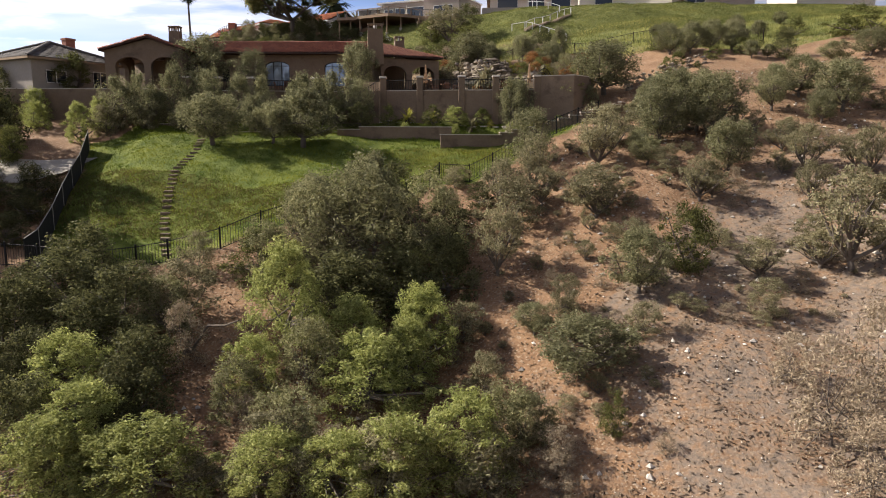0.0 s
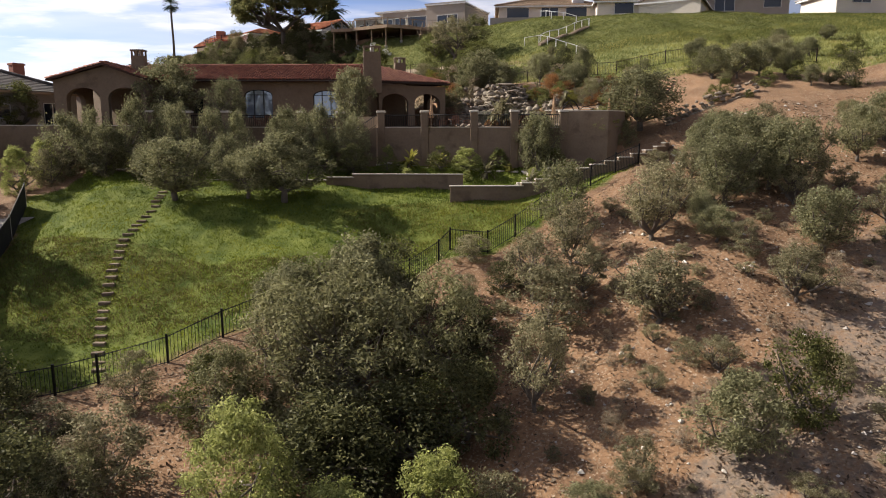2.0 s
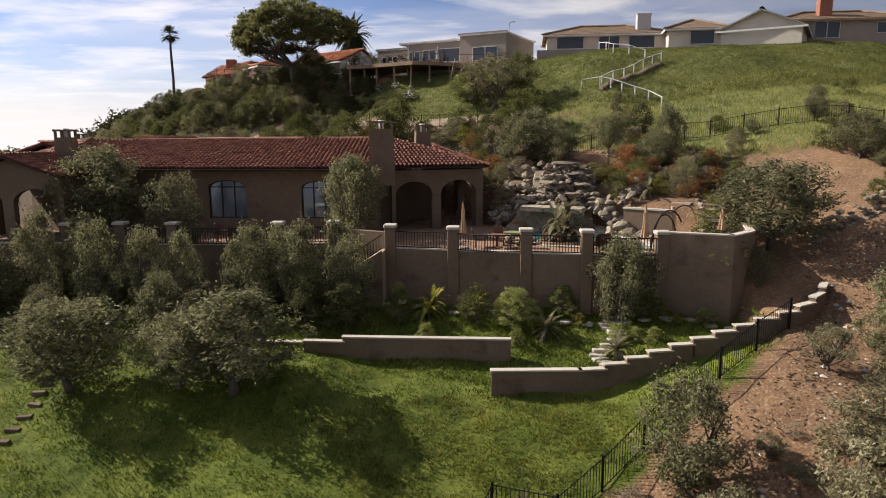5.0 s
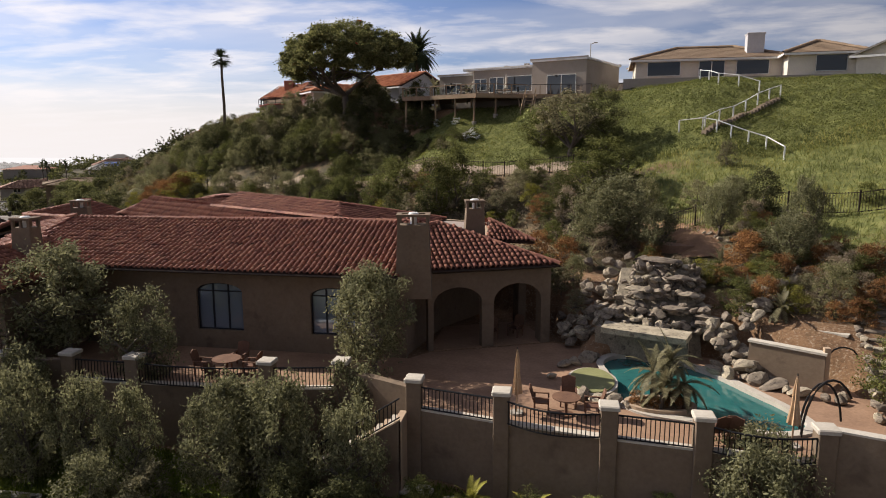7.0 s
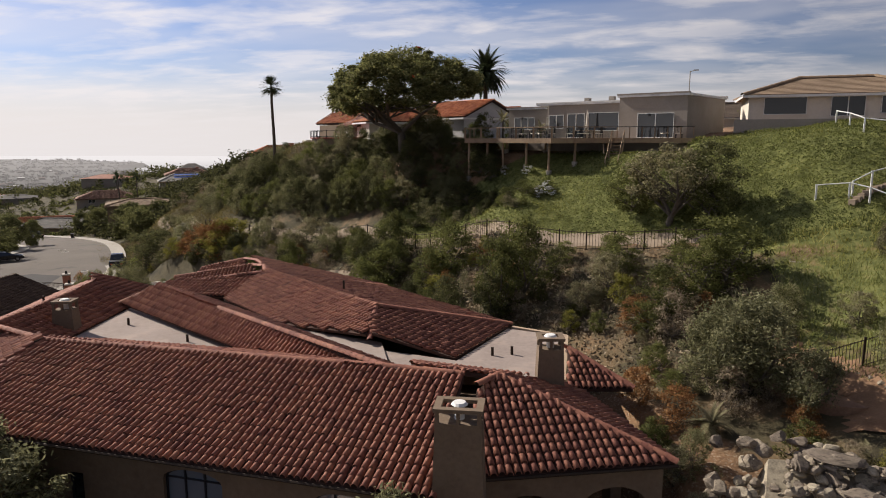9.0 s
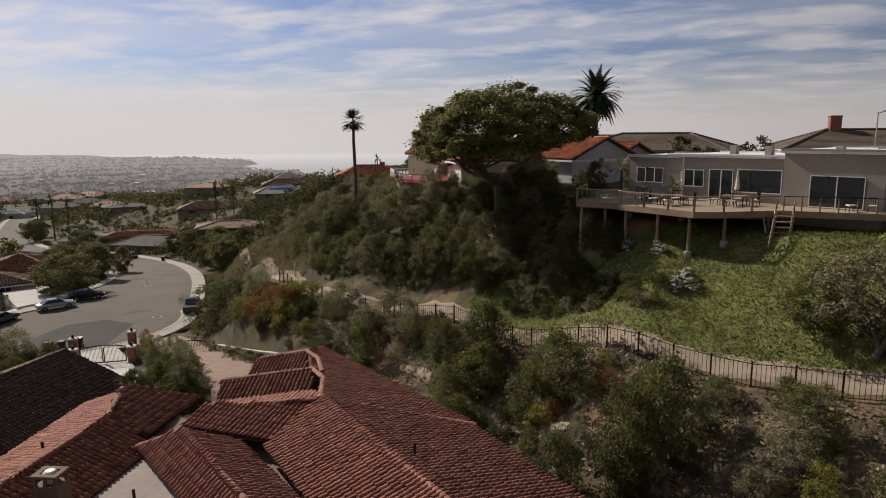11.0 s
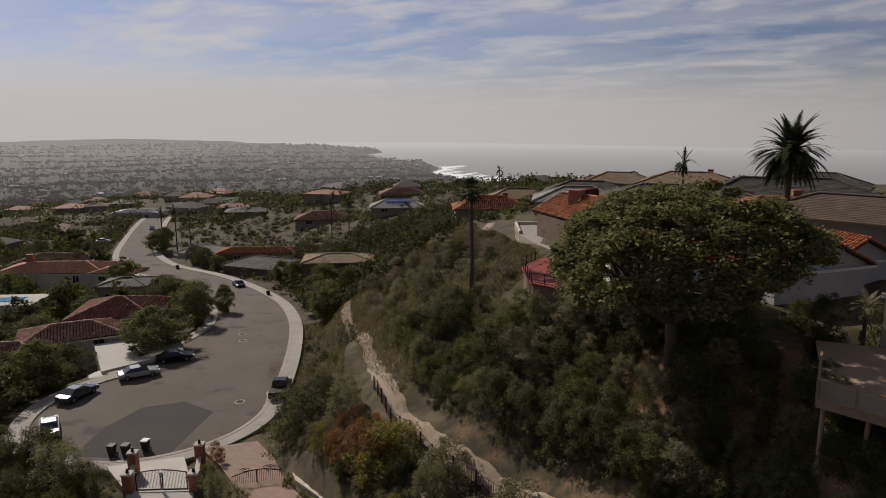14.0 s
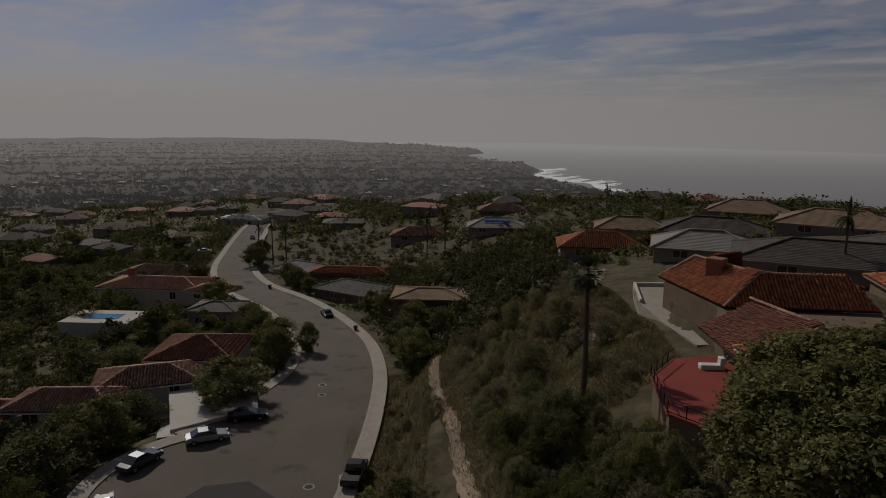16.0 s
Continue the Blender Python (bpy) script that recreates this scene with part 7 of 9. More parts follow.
# ---------------------------------------------------------------- along the street
for k, (x, y, z, rz, L, Wd, ev, up2, rf, wl2, lab, chim) in enumerate((
        (-56.5, 92.9, 2.0, -79, 13, 12, 2.6, 2.4, RIBBED, GREY_WALL, "neighbour's house with brown ribbed roof tiles", None),
        (-117.5, 136, .6, 44, 12, 11, 2.6, 1.9, TILE, CREAM, "house with a dark red clay tile roof beside the street", None),
        (-113.2, 126, .2, 62, 13, 8, 2.4, 1.4, PALE_TILE, CREAM, "low wing with weathered clay barrel tiles", None),
        (-113, 115.6, -.2, 45, 13, 6.5, 2.5, 1.5, PALE_TILE, CREAM, "low house with weathered clay tiles among garden trees", None),
        (-119, 106, -1.2, 40, 10, 8, 2.8, 1.7, TILE, CREAM, "clay-roofed house half hidden by a garden tree", None),
        (-153, 158, -5.2, 39, 10, 8, 3.6, 1.0, SLATE, GREY_WALL, "grey-walled garage with a dark roof", None),
        (-197, 165, -8.2, 38, 27, 13, 3.0, 1.7, SALMON, CREAM, "sprawling salmon-tiled house with a swimming pool", (-8, 1, 3.6, 1.8, BRICK)),
        (-181, 172, -8.0, 30, 11, 7, 2.8, 1.0, SALMON, CREAM, "salmon-tiled wing near the street", None),
        (-222, 178, -11, 38, 24, 11, 3.0, 1.9, PALE_TILE, CREAM, "brownish clay-roofed house behind the orange one", None),
        (-288, 209, -17, 55, 34, 14, 3.6, .8, BROWN_ROOF, STUCCO, "sprawling low brown flat-roofed house", None),
        (-301, 226, -16, 42, 30, 12, 3.4, .7, BROWN_ROOF, STUCCO, "tan low-roofed house behind the brown one", None),
        (-188, 205, -8.6, 20, 16, 9, 2.6, 2.0, GREY_ROOF, CREAM, "pale house with a greyish roof above the bend", None),
        (-169, 208, -7, 37, 22, 7, 2.6, 1.2, ORANGE, STUCCO, "long narrow orange-tiled house", None),
        (-145, 193.5, -5.6, 12, 25, 11, 2.6, 1.8, SLATE, STUCCO, "long dark brown house above the bend", None),
        (-110, 179.5, 2.2, 40, 14, 9, 2.9, .9, BROWN_ROOF, STUCCO, "tan flat-topped house under the trail", None),
        (-40, 70, None, 60, 9, 9, 3.2, 1.9, SLATE, GREY_WALL, "dark-walled neighbouring house with a hip roof", (2, 0, 2.6, 1.0, BRICK)),
        (-318, 262, None, 35, 22, 12, 3.0, 1.2, WHITE_ROOF, CREAM, "white-roofed house far down the street", None))):
    z = ground_z(x, y) if z is None else z
    hip_house("street_house", lab, x, y, z, rz, L, Wd, ev, up2, rf, wl2, 1.0 if k == 0 else 1.4, () if k == 0 else FW((-L / 4, .8, 2.0, 1.2, 1), (L / 4, .3, 1.6, 1.9, 1)), gable=1.0 if k == 0 else 0.0, foot=7, group="street houses", chim=chim)
pool2 = thing("pool", "small blue swimming pool beside a salmon-roofed house", "pool", at=(-182, 145, -7.6), rz=40)
part("paving", Geo().box(-8, -5, -8, 8, 5, .35), PALE_CONCRETE, pool2)
part("water", Geo().box(-4, -2, 0, 4, 2, .42), surf("blue_pool_water", (.03, .16, .30), (.05, .24, .40), 2, 4, .1, 0), pool2)

# a pale concrete drive that drops from the kerb to the clay-roofed house
slab = Geo()
rows2 = [[(-95.2 - 12.5 * i / 8 + 1.2 * (j - 1), 121.6 + 6 * i / 8 + 2.3 * (j - 1)) for j in range(3)] for i in range(9)]
slab.add([(px, py, ground_z(px, py) + .16) for r in rows2 for px, py in r], [(3 * i + j, 3 * i + j + 1, 3 * i + j + 4, 3 * i + j + 3) for i in range(8) for j in range(2)])
tagged(part("driveway", slab, PALE_CONCRETE, None), "pale concrete driveway sloping from the kerb", "driveway", kind="structure")


def car(x, y, rz, paint, label, kind="sedan"):
    """A parked car: body, glasshouse, wheels with rims, lamps."""
    t = thing("car", label, "car", "parked cars", at=(x, y, 0), rz=rz)
    d, sz, sw = along(STREET, np.array([x]), np.array([y]))
    z = BULB[2] if math.hypot(x - BULB[0], y - BULB[1]) < BULB[3] else float(sz[0])
    t.location.z = z + .01
    if kind == "truck":
        prof = [(-2.5, .45), (-2.5, 1.15), (-.75, 1.15), (-.6, 1.1), (1.2, 1.12), (2.4, 1.0), (2.5, .5)]
        roof = [(-.7, 1.12), (-.55, 1.85), (.75, 1.85), (1.3, 1.12)]
        half = .98
    else:
        prof = [(-2.35, .35), (-2.38, .85), (-1.7, .98), (.95, .98), (2.1, .82), (2.38, .62), (2.36, .32)]
        roof = [(-1.75, .96), (-1.0, 1.42), (.25, 1.45), (1.1, .96)]
        half = .9
    n = len(prof)
    g = Geo().add([(u, -half, w) for u, w in prof] + [(u, half, w) for u, w in prof], [tuple(range(n - 1, -1, -1)), tuple(range(n, 2 * n))] + [(i, (i + 1) % n, n + (i + 1) % n, n + i) for i in range(n)])
    body = part("body", g, paint, t)
    bev = body.modifiers.new("soft edges", "BEVEL")
    bev.width, bev.segments = .09, 2
    tin = half * .78
    n = len(roof)
    gl = Geo().add([(u, -(half - .06) if k in (0, n - 1) else -tin, w) for k, (u, w) in enumerate(roof)] + [(u, (half - .06) if k in (0, n - 1) else tin, w) for k, (u, w) in enumerate(roof)],
                   [tuple(range(n - 1, -1, -1)), tuple(range(n, 2 * n))] + [(i, (i + 1) % n, n + (i + 1) % n, n + i) for i in range(n)])
    part("glasshouse", gl, PANE, t)
    top = roof[1:-1]
    part("roof", Geo().box(top[0][0] + .05, -tin + .02, top[0][1] - .02, top[-1][0] - .05, tin - .02, top[0][1] + .04, bev=.03), paint, t)
    for sx in (-1.45, 1.45):
        for sy in (-1, 1):
            w = part("wheel", Geo().tube([(sx, sy * (half - .2), .34), (sx, sy * (half + .02), .34)], .34 if kind != "truck" else .4, 16), IRON, t)
            part("rim", Geo().tube([(sx, sy * (half + .02), .34), (sx, sy * (half + .035), .34)], .2, 12), GREY_ROOF, w)
    for sy in (-1, 1):
        part("headlight", Geo().box(prof[-1][0] - .12, sy * .62 - .18, .62, prof[-1][0] + .02, sy * .62 + .18, .78), WHITE_PAINT, t)
        part("tail_light", Geo().box(prof[0][0] - .02, sy * .65 - .15, .7, prof[0][0] + .1, sy * .65 + .15, .9), RED_PAINT, t)
    if kind == "truck":
        part("bed", Geo().box(-2.42, -.82, 1.0, -.85, .82, 1.16), IRON, t)


def paint(name, c):
    return surf(name, tuple(v * .85 for v in c), c, 3, 3, .25, 0, metal=.3, spec=.6)


SILVER, BLACK, WHITE_CAR, BLUE_CAR = paint("silver_car_paint", (.42, .45, .48)), paint("black_car_paint", (.02, .02, .022)), paint("white_car_paint", (.75, .75, .74)), paint("dark_blue_car_paint", (.05, .07, .10))
car(-72.6, 129.2, 128, BLACK, "black pickup truck parked at the kerb", "truck")
car(-91.1, 122.8, 67, SILVER, "silver sedan parked under a tree")
car(-93.4, 129.4, 58, BLACK, "dark sedan parked in tree shade")
car(-91.0, 115.2, 108, BLUE_CAR, "dark blue car parked in tree shade")
car(-84.6, 109.0, 155, WHITE_CAR, "white car parked beside the turning circle")
car(-133.6, 172.2, 156, BLACK, "dark car parked at the bend")
car(-244, 202.5, 55, WHITE_CAR, "white car parked before a brown house")
car(-262, 232.6, 145, BLUE_CAR, "dark car at the far kerb")

BIN = surf("dark_bin_plastic", (.03, .028, .026), (.05, .045, .042), .5, 8, .6, .1)
for x, y, c in ((-74.6, 109.9, 0), (-73.6, 110.7, 1), (-72.9, 112.3, 2), (-118.6, 167.6, 0), (-117.4, 155.2, 0), (-170.5, 182, 0)):
    d, sz, sw = along(STREET, np.array([x]), np.array([y]))
    b = thing("wheelie_bin", "dark plastic wheeled rubbish bin at the kerb", "bin", "wheeled bins", at=(x, y, (BULB[2] if x > -100 else float(sz[0])) + .02), rz=30)
    g = Geo().add([(-.24, -.26, .06), (.24, -.26, .06), (.24, .26, .06), (-.24, .26, .06), (-.33, -.36, 1.0), (.33, -.36, 1.0), (.33, .36, 1.0), (-.33, .36, 1.0)], [(3, 2, 1, 0), (0, 1, 5, 4), (1, 2, 6, 5), (2, 3, 7, 6), (3, 0, 4, 7)])
    part("body", g, BIN, b)
    part("lid", Geo().box(-.36, -.4, 1.0, .36, .4, 1.08, bev=.03), (BIN, GREY_ROOF, WHITE_ROOF)[c], b)
    for s in (-1, 1):
        part("wheel", Geo().tube([(s * .3, .3, .12), (s * .36, .3, .12)], .12, 10), IRON, b)

gate = thing("drive_gate", "brown iron double drive gate, closed", "gate", at=(-66.0, 107.1, 2.06), rz=37)
for s in (0, 1):
    u0 = s * 2.2
    leafg = part("gate_leaf", Geo().box(u0 + .03, -.04, .1, u0 + .12, .04, 1.7).box(u0 + 2.08, -.04, .1, u0 + 2.17, .04, 1.7).box(u0 + .03, -.04, .1, u0 + 2.17, .04, .22)
                 .tube([(u0 + .03 + 2.14 * k / 8, 0, 1.7 + .26 * math.sin((k / 8 if s == 0 else 1 - k / 8) * math.pi / 2)) for k in range(9)], .05, 6), BROWN_IRON, gate)
    g = Geo()
    for k in range(1, 17):
        u = u0 + .06 + k * .122
        g.tube([(u, 0, .15), (u, 0, 1.7 + .23 * math.sin((k / 17 if s == 0 else 1 - k / 17) * math.pi / 2))], .014, 4, caps=False)
    part("bars", g, BROWN_IRON, leafg)
for x, y, h in ((-66.45, 106.75, 2.0), (-62.15, 110.1, 1.9), (-69.2, 108.9, 2.2), (-65.6, 113.2, 2.2)):
    p = thing("gate_pillar", "brown brick gate pillar with a pale cap and lamp", "pillar", "gate pillars", at=(x, y, 1.7), rz=37)
    part("shaft", Geo().box(-.38, -.38, 0, .38, .38, h, bev=.03), BRICK, p)
    part("cap", Geo().box(-.46, -.46, h, .46, .46, h + .14, bev=.04), CAP, p)
    part("lamp", Geo().tube([(0, 0, h + .14), (0, 0, h + .24), (0, 0, h + .5)], .15, 6, .1), IRON, p)
wing = thing("gate_wall", "low brown brick wall between the gate pillars", "wall", kind="structure")
for a, b in (((-66.6, 107.1), (-68.9, 108.7)), ((-62.4, 110.4), (-65.3, 112.9))):
    m, d = from_to(a, b)
    part("wall", Geo().box(0, -.14, .8, d, .14, 2.85, m), BRICK, wing)
    part("cap", Geo().box(0, -.2, 2.85, d, .2, 2.95, m), CAP, wing)
gate2 = thing("scroll_gate", "low iron gate with scrolled top across the paver drive", "gate", at=(-59.2, 111.7, 2.5), rz=51)
g = Geo()
for k in range(28):
    g.tube([(k * .15, 0, 0), (k * .15, 0, .95 + .35 * math.sin(k / 27 * math.pi))], .016, 4, caps=False)
part("bars", g, BROWN_IRON, gate2)
part("frame", Geo().tube([(k * 4.05 / 16, 0, .95 + .35 * math.sin(k / 16 * math.pi)) for k in range(17)], .045, 5).tube([(0, 0, .05), (4.05, 0, .05)], .045, 5).tube([(2.02, 0, 0), (2.02, 0, 1.3)], .05, 5), BROWN_IRON, gate2)
for c, s in ((1.1, 1), (2.95, -1)):
    part("scroll", Geo().tube([(c + s * (.08 + .035 * k) * math.cos(k * .7), 0, 1.4 + (.04 + .012 * k) * math.sin(k * .7)) for k in range(14)], .03, 5), BROWN_IRON, gate2)
wall3 = thing("drive_wall", "low cream wall with pale cap beside the paver drive", "wall", kind="structure")
run = [(-57.6, 117.6, 2.95), (-56.0, 115.6, 3.05), (-54.5, 114.5, 3.4), (-50.3, 113.0, 4.05), (-46.8, 111.5, 4.65), (-44.2, 110.3, 5.2), (-41, 108.5, 5.7), (-38.8, 107.2, 6.2)]
for (x0, y0, z0), (x1, y1, z1) in zip(run, run[1:]):
    m, d = from_to((x0, y0), (x1, y1))
    for nm, a, b, lo, hi, mt in (("wall", 0, .3, 2.4, .1, CREAM), ("cap", -.06, .36, .1, 0, CAP)):
        g = Geo().add([m @ Vector(v) for v in ((0, a, z0 - lo), (d, a, z1 - lo), (d, b, z1 - lo), (0, b, z0 - lo), (0, a, z0 - hi), (d, a, z1 - hi), (d, b, z1 - hi), (0, b, z0 - hi))],
                      [(3, 2, 1, 0), (4, 5, 6, 7), (0, 1, 5, 4), (1, 2, 6, 5), (2, 3, 7, 6), (3, 0, 4, 7)])
        part(nm, g, mt, wall3)
for x, y in ((-74.6, 124.9), (-96.9, 143.4), (-93.8, 141)):
    d, sz, sw = along(STREET, np.array([x]), np.array([y]))
    z = BULB[2] if math.hypot(x - BULB[0], y - BULB[1]) < BULB[3] else float(sz[0])
    h = thing("manhole", "pale worn manhole cover set in the street", "manhole", "manhole covers", at=(x, y, z))
    part("ring", Geo().tube([(0, 0, -.05), (0, 0, .022)], .6, 20), CONCRETE, h)
    part("cover", Geo().tube([(0, 0, 0), (0, 0, .03)], .42, 16), ASPHALT_PATCH, h)


# ---------------------------------------------------------------- plants
def leaf_cloud(rs, cen, rad, count, size, long=2.2, up=.35, flat=.8, droop=0.0):
    """Small pointed leaves scattered in round clumps: arrays of corners."""
    n = len(cen)
    k = np.repeat(np.arange(n), count)
    d = rs.normal(size=(len(k), 3))
    d /= np.linalg.norm(d, axis=1)[:, None]
    r = rs.uniform(.05, 1, len(k)) ** .5 * np.where(rs.uniform(0, 1, len(k)) < .12, 1.5, 1.0)
    p = cen[k] + d * (r * rad[k])[:, None] * np.array([1, 1, flat])
    nrm = rs.normal(size=(len(k), 3)) * .8 + d * .8 + np.array([0, 0, up])
    nrm /= np.linalg.norm(nrm, axis=1)[:, None]
    a = np.cross(nrm, rs.normal(size=(len(k), 3)) + np.array([0, 0, -droop * 3]))
    a /= np.linalg.norm(a, axis=1)[:, None]
    b = np.cross(nrm, a)
    if droop:
        a, b = b, a
    s = size * rs.uniform(.6, 1.35, len(k))[:, None]
    return np.stack([p + a * s * long / 2, p + b * s / 2, p - a * s * long / 2, p - b * s / 2], 1)


def quads_mesh(name, q, mat):
    me = bpy.data.meshes.new(name)
    me.from_pydata(q.reshape(-1, 3).tolist(), [], np.arange(len(q) * 4).reshape(-1, 4).tolist())
    me.materials.append(mat)
    return me


def crown_mesh(seed, mat, clumps=46, count=58, size=.035, low=.25, kind="round", long=2.2, name="crown", clump=.15, flat=.8):
    """A crown one metre wide and high: uneven clumps with gaps between."""
    rs = np.random.RandomState(seed)
    c = []
    lumps = rs.normal(0, .13, (5, 2))
    while len(c) < clumps:
        a, u = rs.uniform(0, math.tau), rs.uniform(0, 1)
        r = (rs.uniform(.15, 1) ** .5)
        z = low + (1 - low) * u
        if kind == "round":
            w = math.sin(math.pi * (.12 + .83 * u)) ** .7
        elif kind == "bush":
            w = math.sqrt(max(.02, 1 - (u * .96) ** 2.2))
        elif kind == "tall":
            w = .75 * math.sin(math.pi * (.15 + .8 * u)) ** .5
        else:
            w = .55 + .45 * math.sin(math.pi * (.3 + .65 * u))
        wob = 1 + .22 * math.sin(a * 3 + seed) + .12 * math.sin(a * 5 + seed * 2) + .1 * math.sin(u * 9 + seed)
        if r < .45 and .25 < u < .8 and rs.random() < .55:
            continue
        c.append((.40 * w * r * wob * math.cos(a), .40 * w * r * wob * math.sin(a), z * (.9 + .1 * rs.random())))
    c = np.array(c)
    return quads_mesh(name, leaf_cloud(rs, c, rs.uniform(.55, 1.35, len(c)) * clump, count, size, long, .35, flat), mat), c


def trunk_mesh(seed, cen, forks=5, thick=.035, base=.0, name="trunk", tip=.4):
    """Stem and limbs that run up into the crown's clumps."""
    r = random.Random(seed)
    g = Geo()
    fx, fy, fz = r.uniform(-.04, .04), r.uniform(-.04, .04), r.uniform(.14, .26)
    g.tube([(0, 0, -.08), (fx * .5, fy * .5, fz * .5), (fx, fy, fz)], thick, 6, thick * .75)
    ends = sorted(cen.tolist(), key=lambda p: -math.hypot(p[0], p[1]) + r.uniform(0, .25))[:forks * 3]
    for k in range(forks):
        e = ends[(k * 3) % len(ends)]
        mid = (fx + (e[0] - fx) * .5 + r.uniform(-.05, .05), fy + (e[1] - fy) * .5 + r.uniform(-.05, .05), fz + (e[2] - fz) * .4)
        g.tube([(fx, fy, fz - .02), mid, tuple(e)], thick * .62, 5, thick * .16, caps=False)
        for j in (1, 2):
            e2 = ends[(k * 3 + j) % len(ends)]
            g.tube([mid, ((mid[0] + e2[0]) / 2, (mid[1] + e2[1]) / 2, (mid[2] + e2[2]) / 2 + .03), tuple(e2)], thick * .3, 4, thick * .08, caps=False)
    me = g.mesh(name, True)
    me.materials.append(BARK)
    return me


KINDS = {}


def kind(name, mat, n=3, **kw):
    """A few variants of one kind of plant, shared by all its copies."""
    forks, thick = kw.pop("forks", 5), kw.pop("thick", .035)
    KINDS[name] = []
    for k in range(n):
        crown, cen = crown_mesh(len(KINDS) * 17 + k * 5 + 3, mat, **kw)
        KINDS[name].append((crown, trunk_mesh(len(KINDS) * 13 + k, cen, forks, thick)))


kind("olive", OLIVE, 4, low=.3, clumps=105, count=110, size=.0125, clump=.095, long=2.8, flat=1.15)
kind("olive_tall", OLIVE, 4, clumps=80, count=105, size=.0145, kind="round", low=.1, clump=.10, long=2.6, flat=1.2)
kind("scrub_olive", SAGE, 4, clumps=58, count=90, size=.0140, low=.4, forks=9, clump=.105, long=2.6)
kind("green_tree", GREEN, 4, clumps=80, count=95, size=.0160, low=.10, clump=.12)
kind("dark_tree", DARK, 4, clumps=80, count=90, size=.0170, low=.05, kind="bush", clump=.12)
kind("bright_bush", BRIGHT, 3, clumps=150, count=95, size=.0105, low=.04, clump=.075, kind="bush", long=3.0)
kind("big_shrub", SHRUB, 3, clumps=100, count=80, size=.0115, low=.06, clump=.075, kind="bush", long=3.0, forks=14, thick=.013, flat=1.2)
kind("sage_bush", SAGE, 3, clumps=70, count=92, size=.0145, clump=.105, low=.03, kind="bush", forks=7, thick=.02, long=2.6)
kind("green_bush", GREEN, 3, clumps=60, count=90, size=.0175, clump=.12, low=.03, kind="bush")
kind("dry_bush", DRY, 3, clumps=80, count=60, size=.009, clump=.11, low=.03, kind="bush", forks=10, thick=.014, long=4.5)
kind("rust_bush", RUST, 2, clumps=50, count=84, size=.0185, low=.04, kind="bush", forks=6, thick=.02, clump=.13)
kind("yellow_bush", YELLOW, 2, clumps=50, count=84, size=.0185, low=.04, kind="bush", forks=6, thick=.02, clump=.13)
STREET_LEAF = leaf("garden_tree_leaf", (.065, .07, .024), (.21, .205, .082), .42, .25)
kind("street_tree", STREET_LEAF, 3, clumps=110, count=100, size=.0170, low=.22, clump=.10)
kind("far_tree", DARK, 3, clumps=40, count=34, size=.042, low=.06, forks=3)
kind("far_green", GREEN, 3, clumps=40, count=34, size=.042, low=.06, forks=3)
WORDS = {"olive": ("olive_tree", "grey-green olive tree on the slope", "tree"), "olive_tall": ("olive_tree", "slim upright grey-green olive below the terrace", "tree"),
         "scrub_olive": ("scrub_tree", "sparse grey-green scrub tree with bare limbs", "tree"), "green_tree": ("hillside_tree", "rounded green tree on the hillside", "tree"),
         "dark_tree": ("bank_tree", "dense dark-green tree on the shaded bank", "tree"), "bright_bush": ("bush", "fresh light-green feathery bush in the gully", "bush"),
         "big_shrub": ("shrub", "broad dull-green shrub with fine leaves", "shrub"),
         "sage_bush": ("sage_bush", "dull sage-green bush on dry earth", "bush"), "green_bush": ("bush", "leafy mid-green bush on the bank", "bush"), "dry_bush": ("dry_bush", "bare brown twiggy bush on dry earth", "bush"),
         "rust_bush": ("rust_bush", "rust-brown bush with dry leaves", "bush"), "yellow_bush": ("bush", "yellow-green leafy bush on the garden bank", "bush"), "street_tree": ("street_tree", "broad dark-green tree beside the street or the lawn", "tree"),
         "far_tree": ("garden_tree", "dark garden tree among the houses", "tree"), "far_green": ("garden_tree", "dull green garden tree among the houses", "tree")}
PR = random.Random(77)


def plant(what, x, y, w, h, z=None, sink=.08):
    """One plant of a kind, w wide and h high, standing on the ground."""
    if math.hypot((x - 6.6) / 2.3, (y - 84.3) / 3.4) < 1:
        return None
    nm, lab, cat = WORDS[what]
    crown, trunk = PR.choice(KINDS[what])
    t = thing(nm, lab, cat, what.replace("_", " ") + " plants")
    t.matrix_basis = pose(x, y, (ground_z(x, y) if z is None else z) - sink * h, 0, 0, PR.uniform(0, 360)) @ Matrix.Diagonal((w * PR.uniform(.92, 1.1), w * PR.uniform(.92, 1.1), h * (1 + sink), 1))
    part("crown", crown, None, t)
    part("trunk", trunk, None, t)
    return t


def plants(what, *rows):
    for row in rows:
        plant(what, *row)


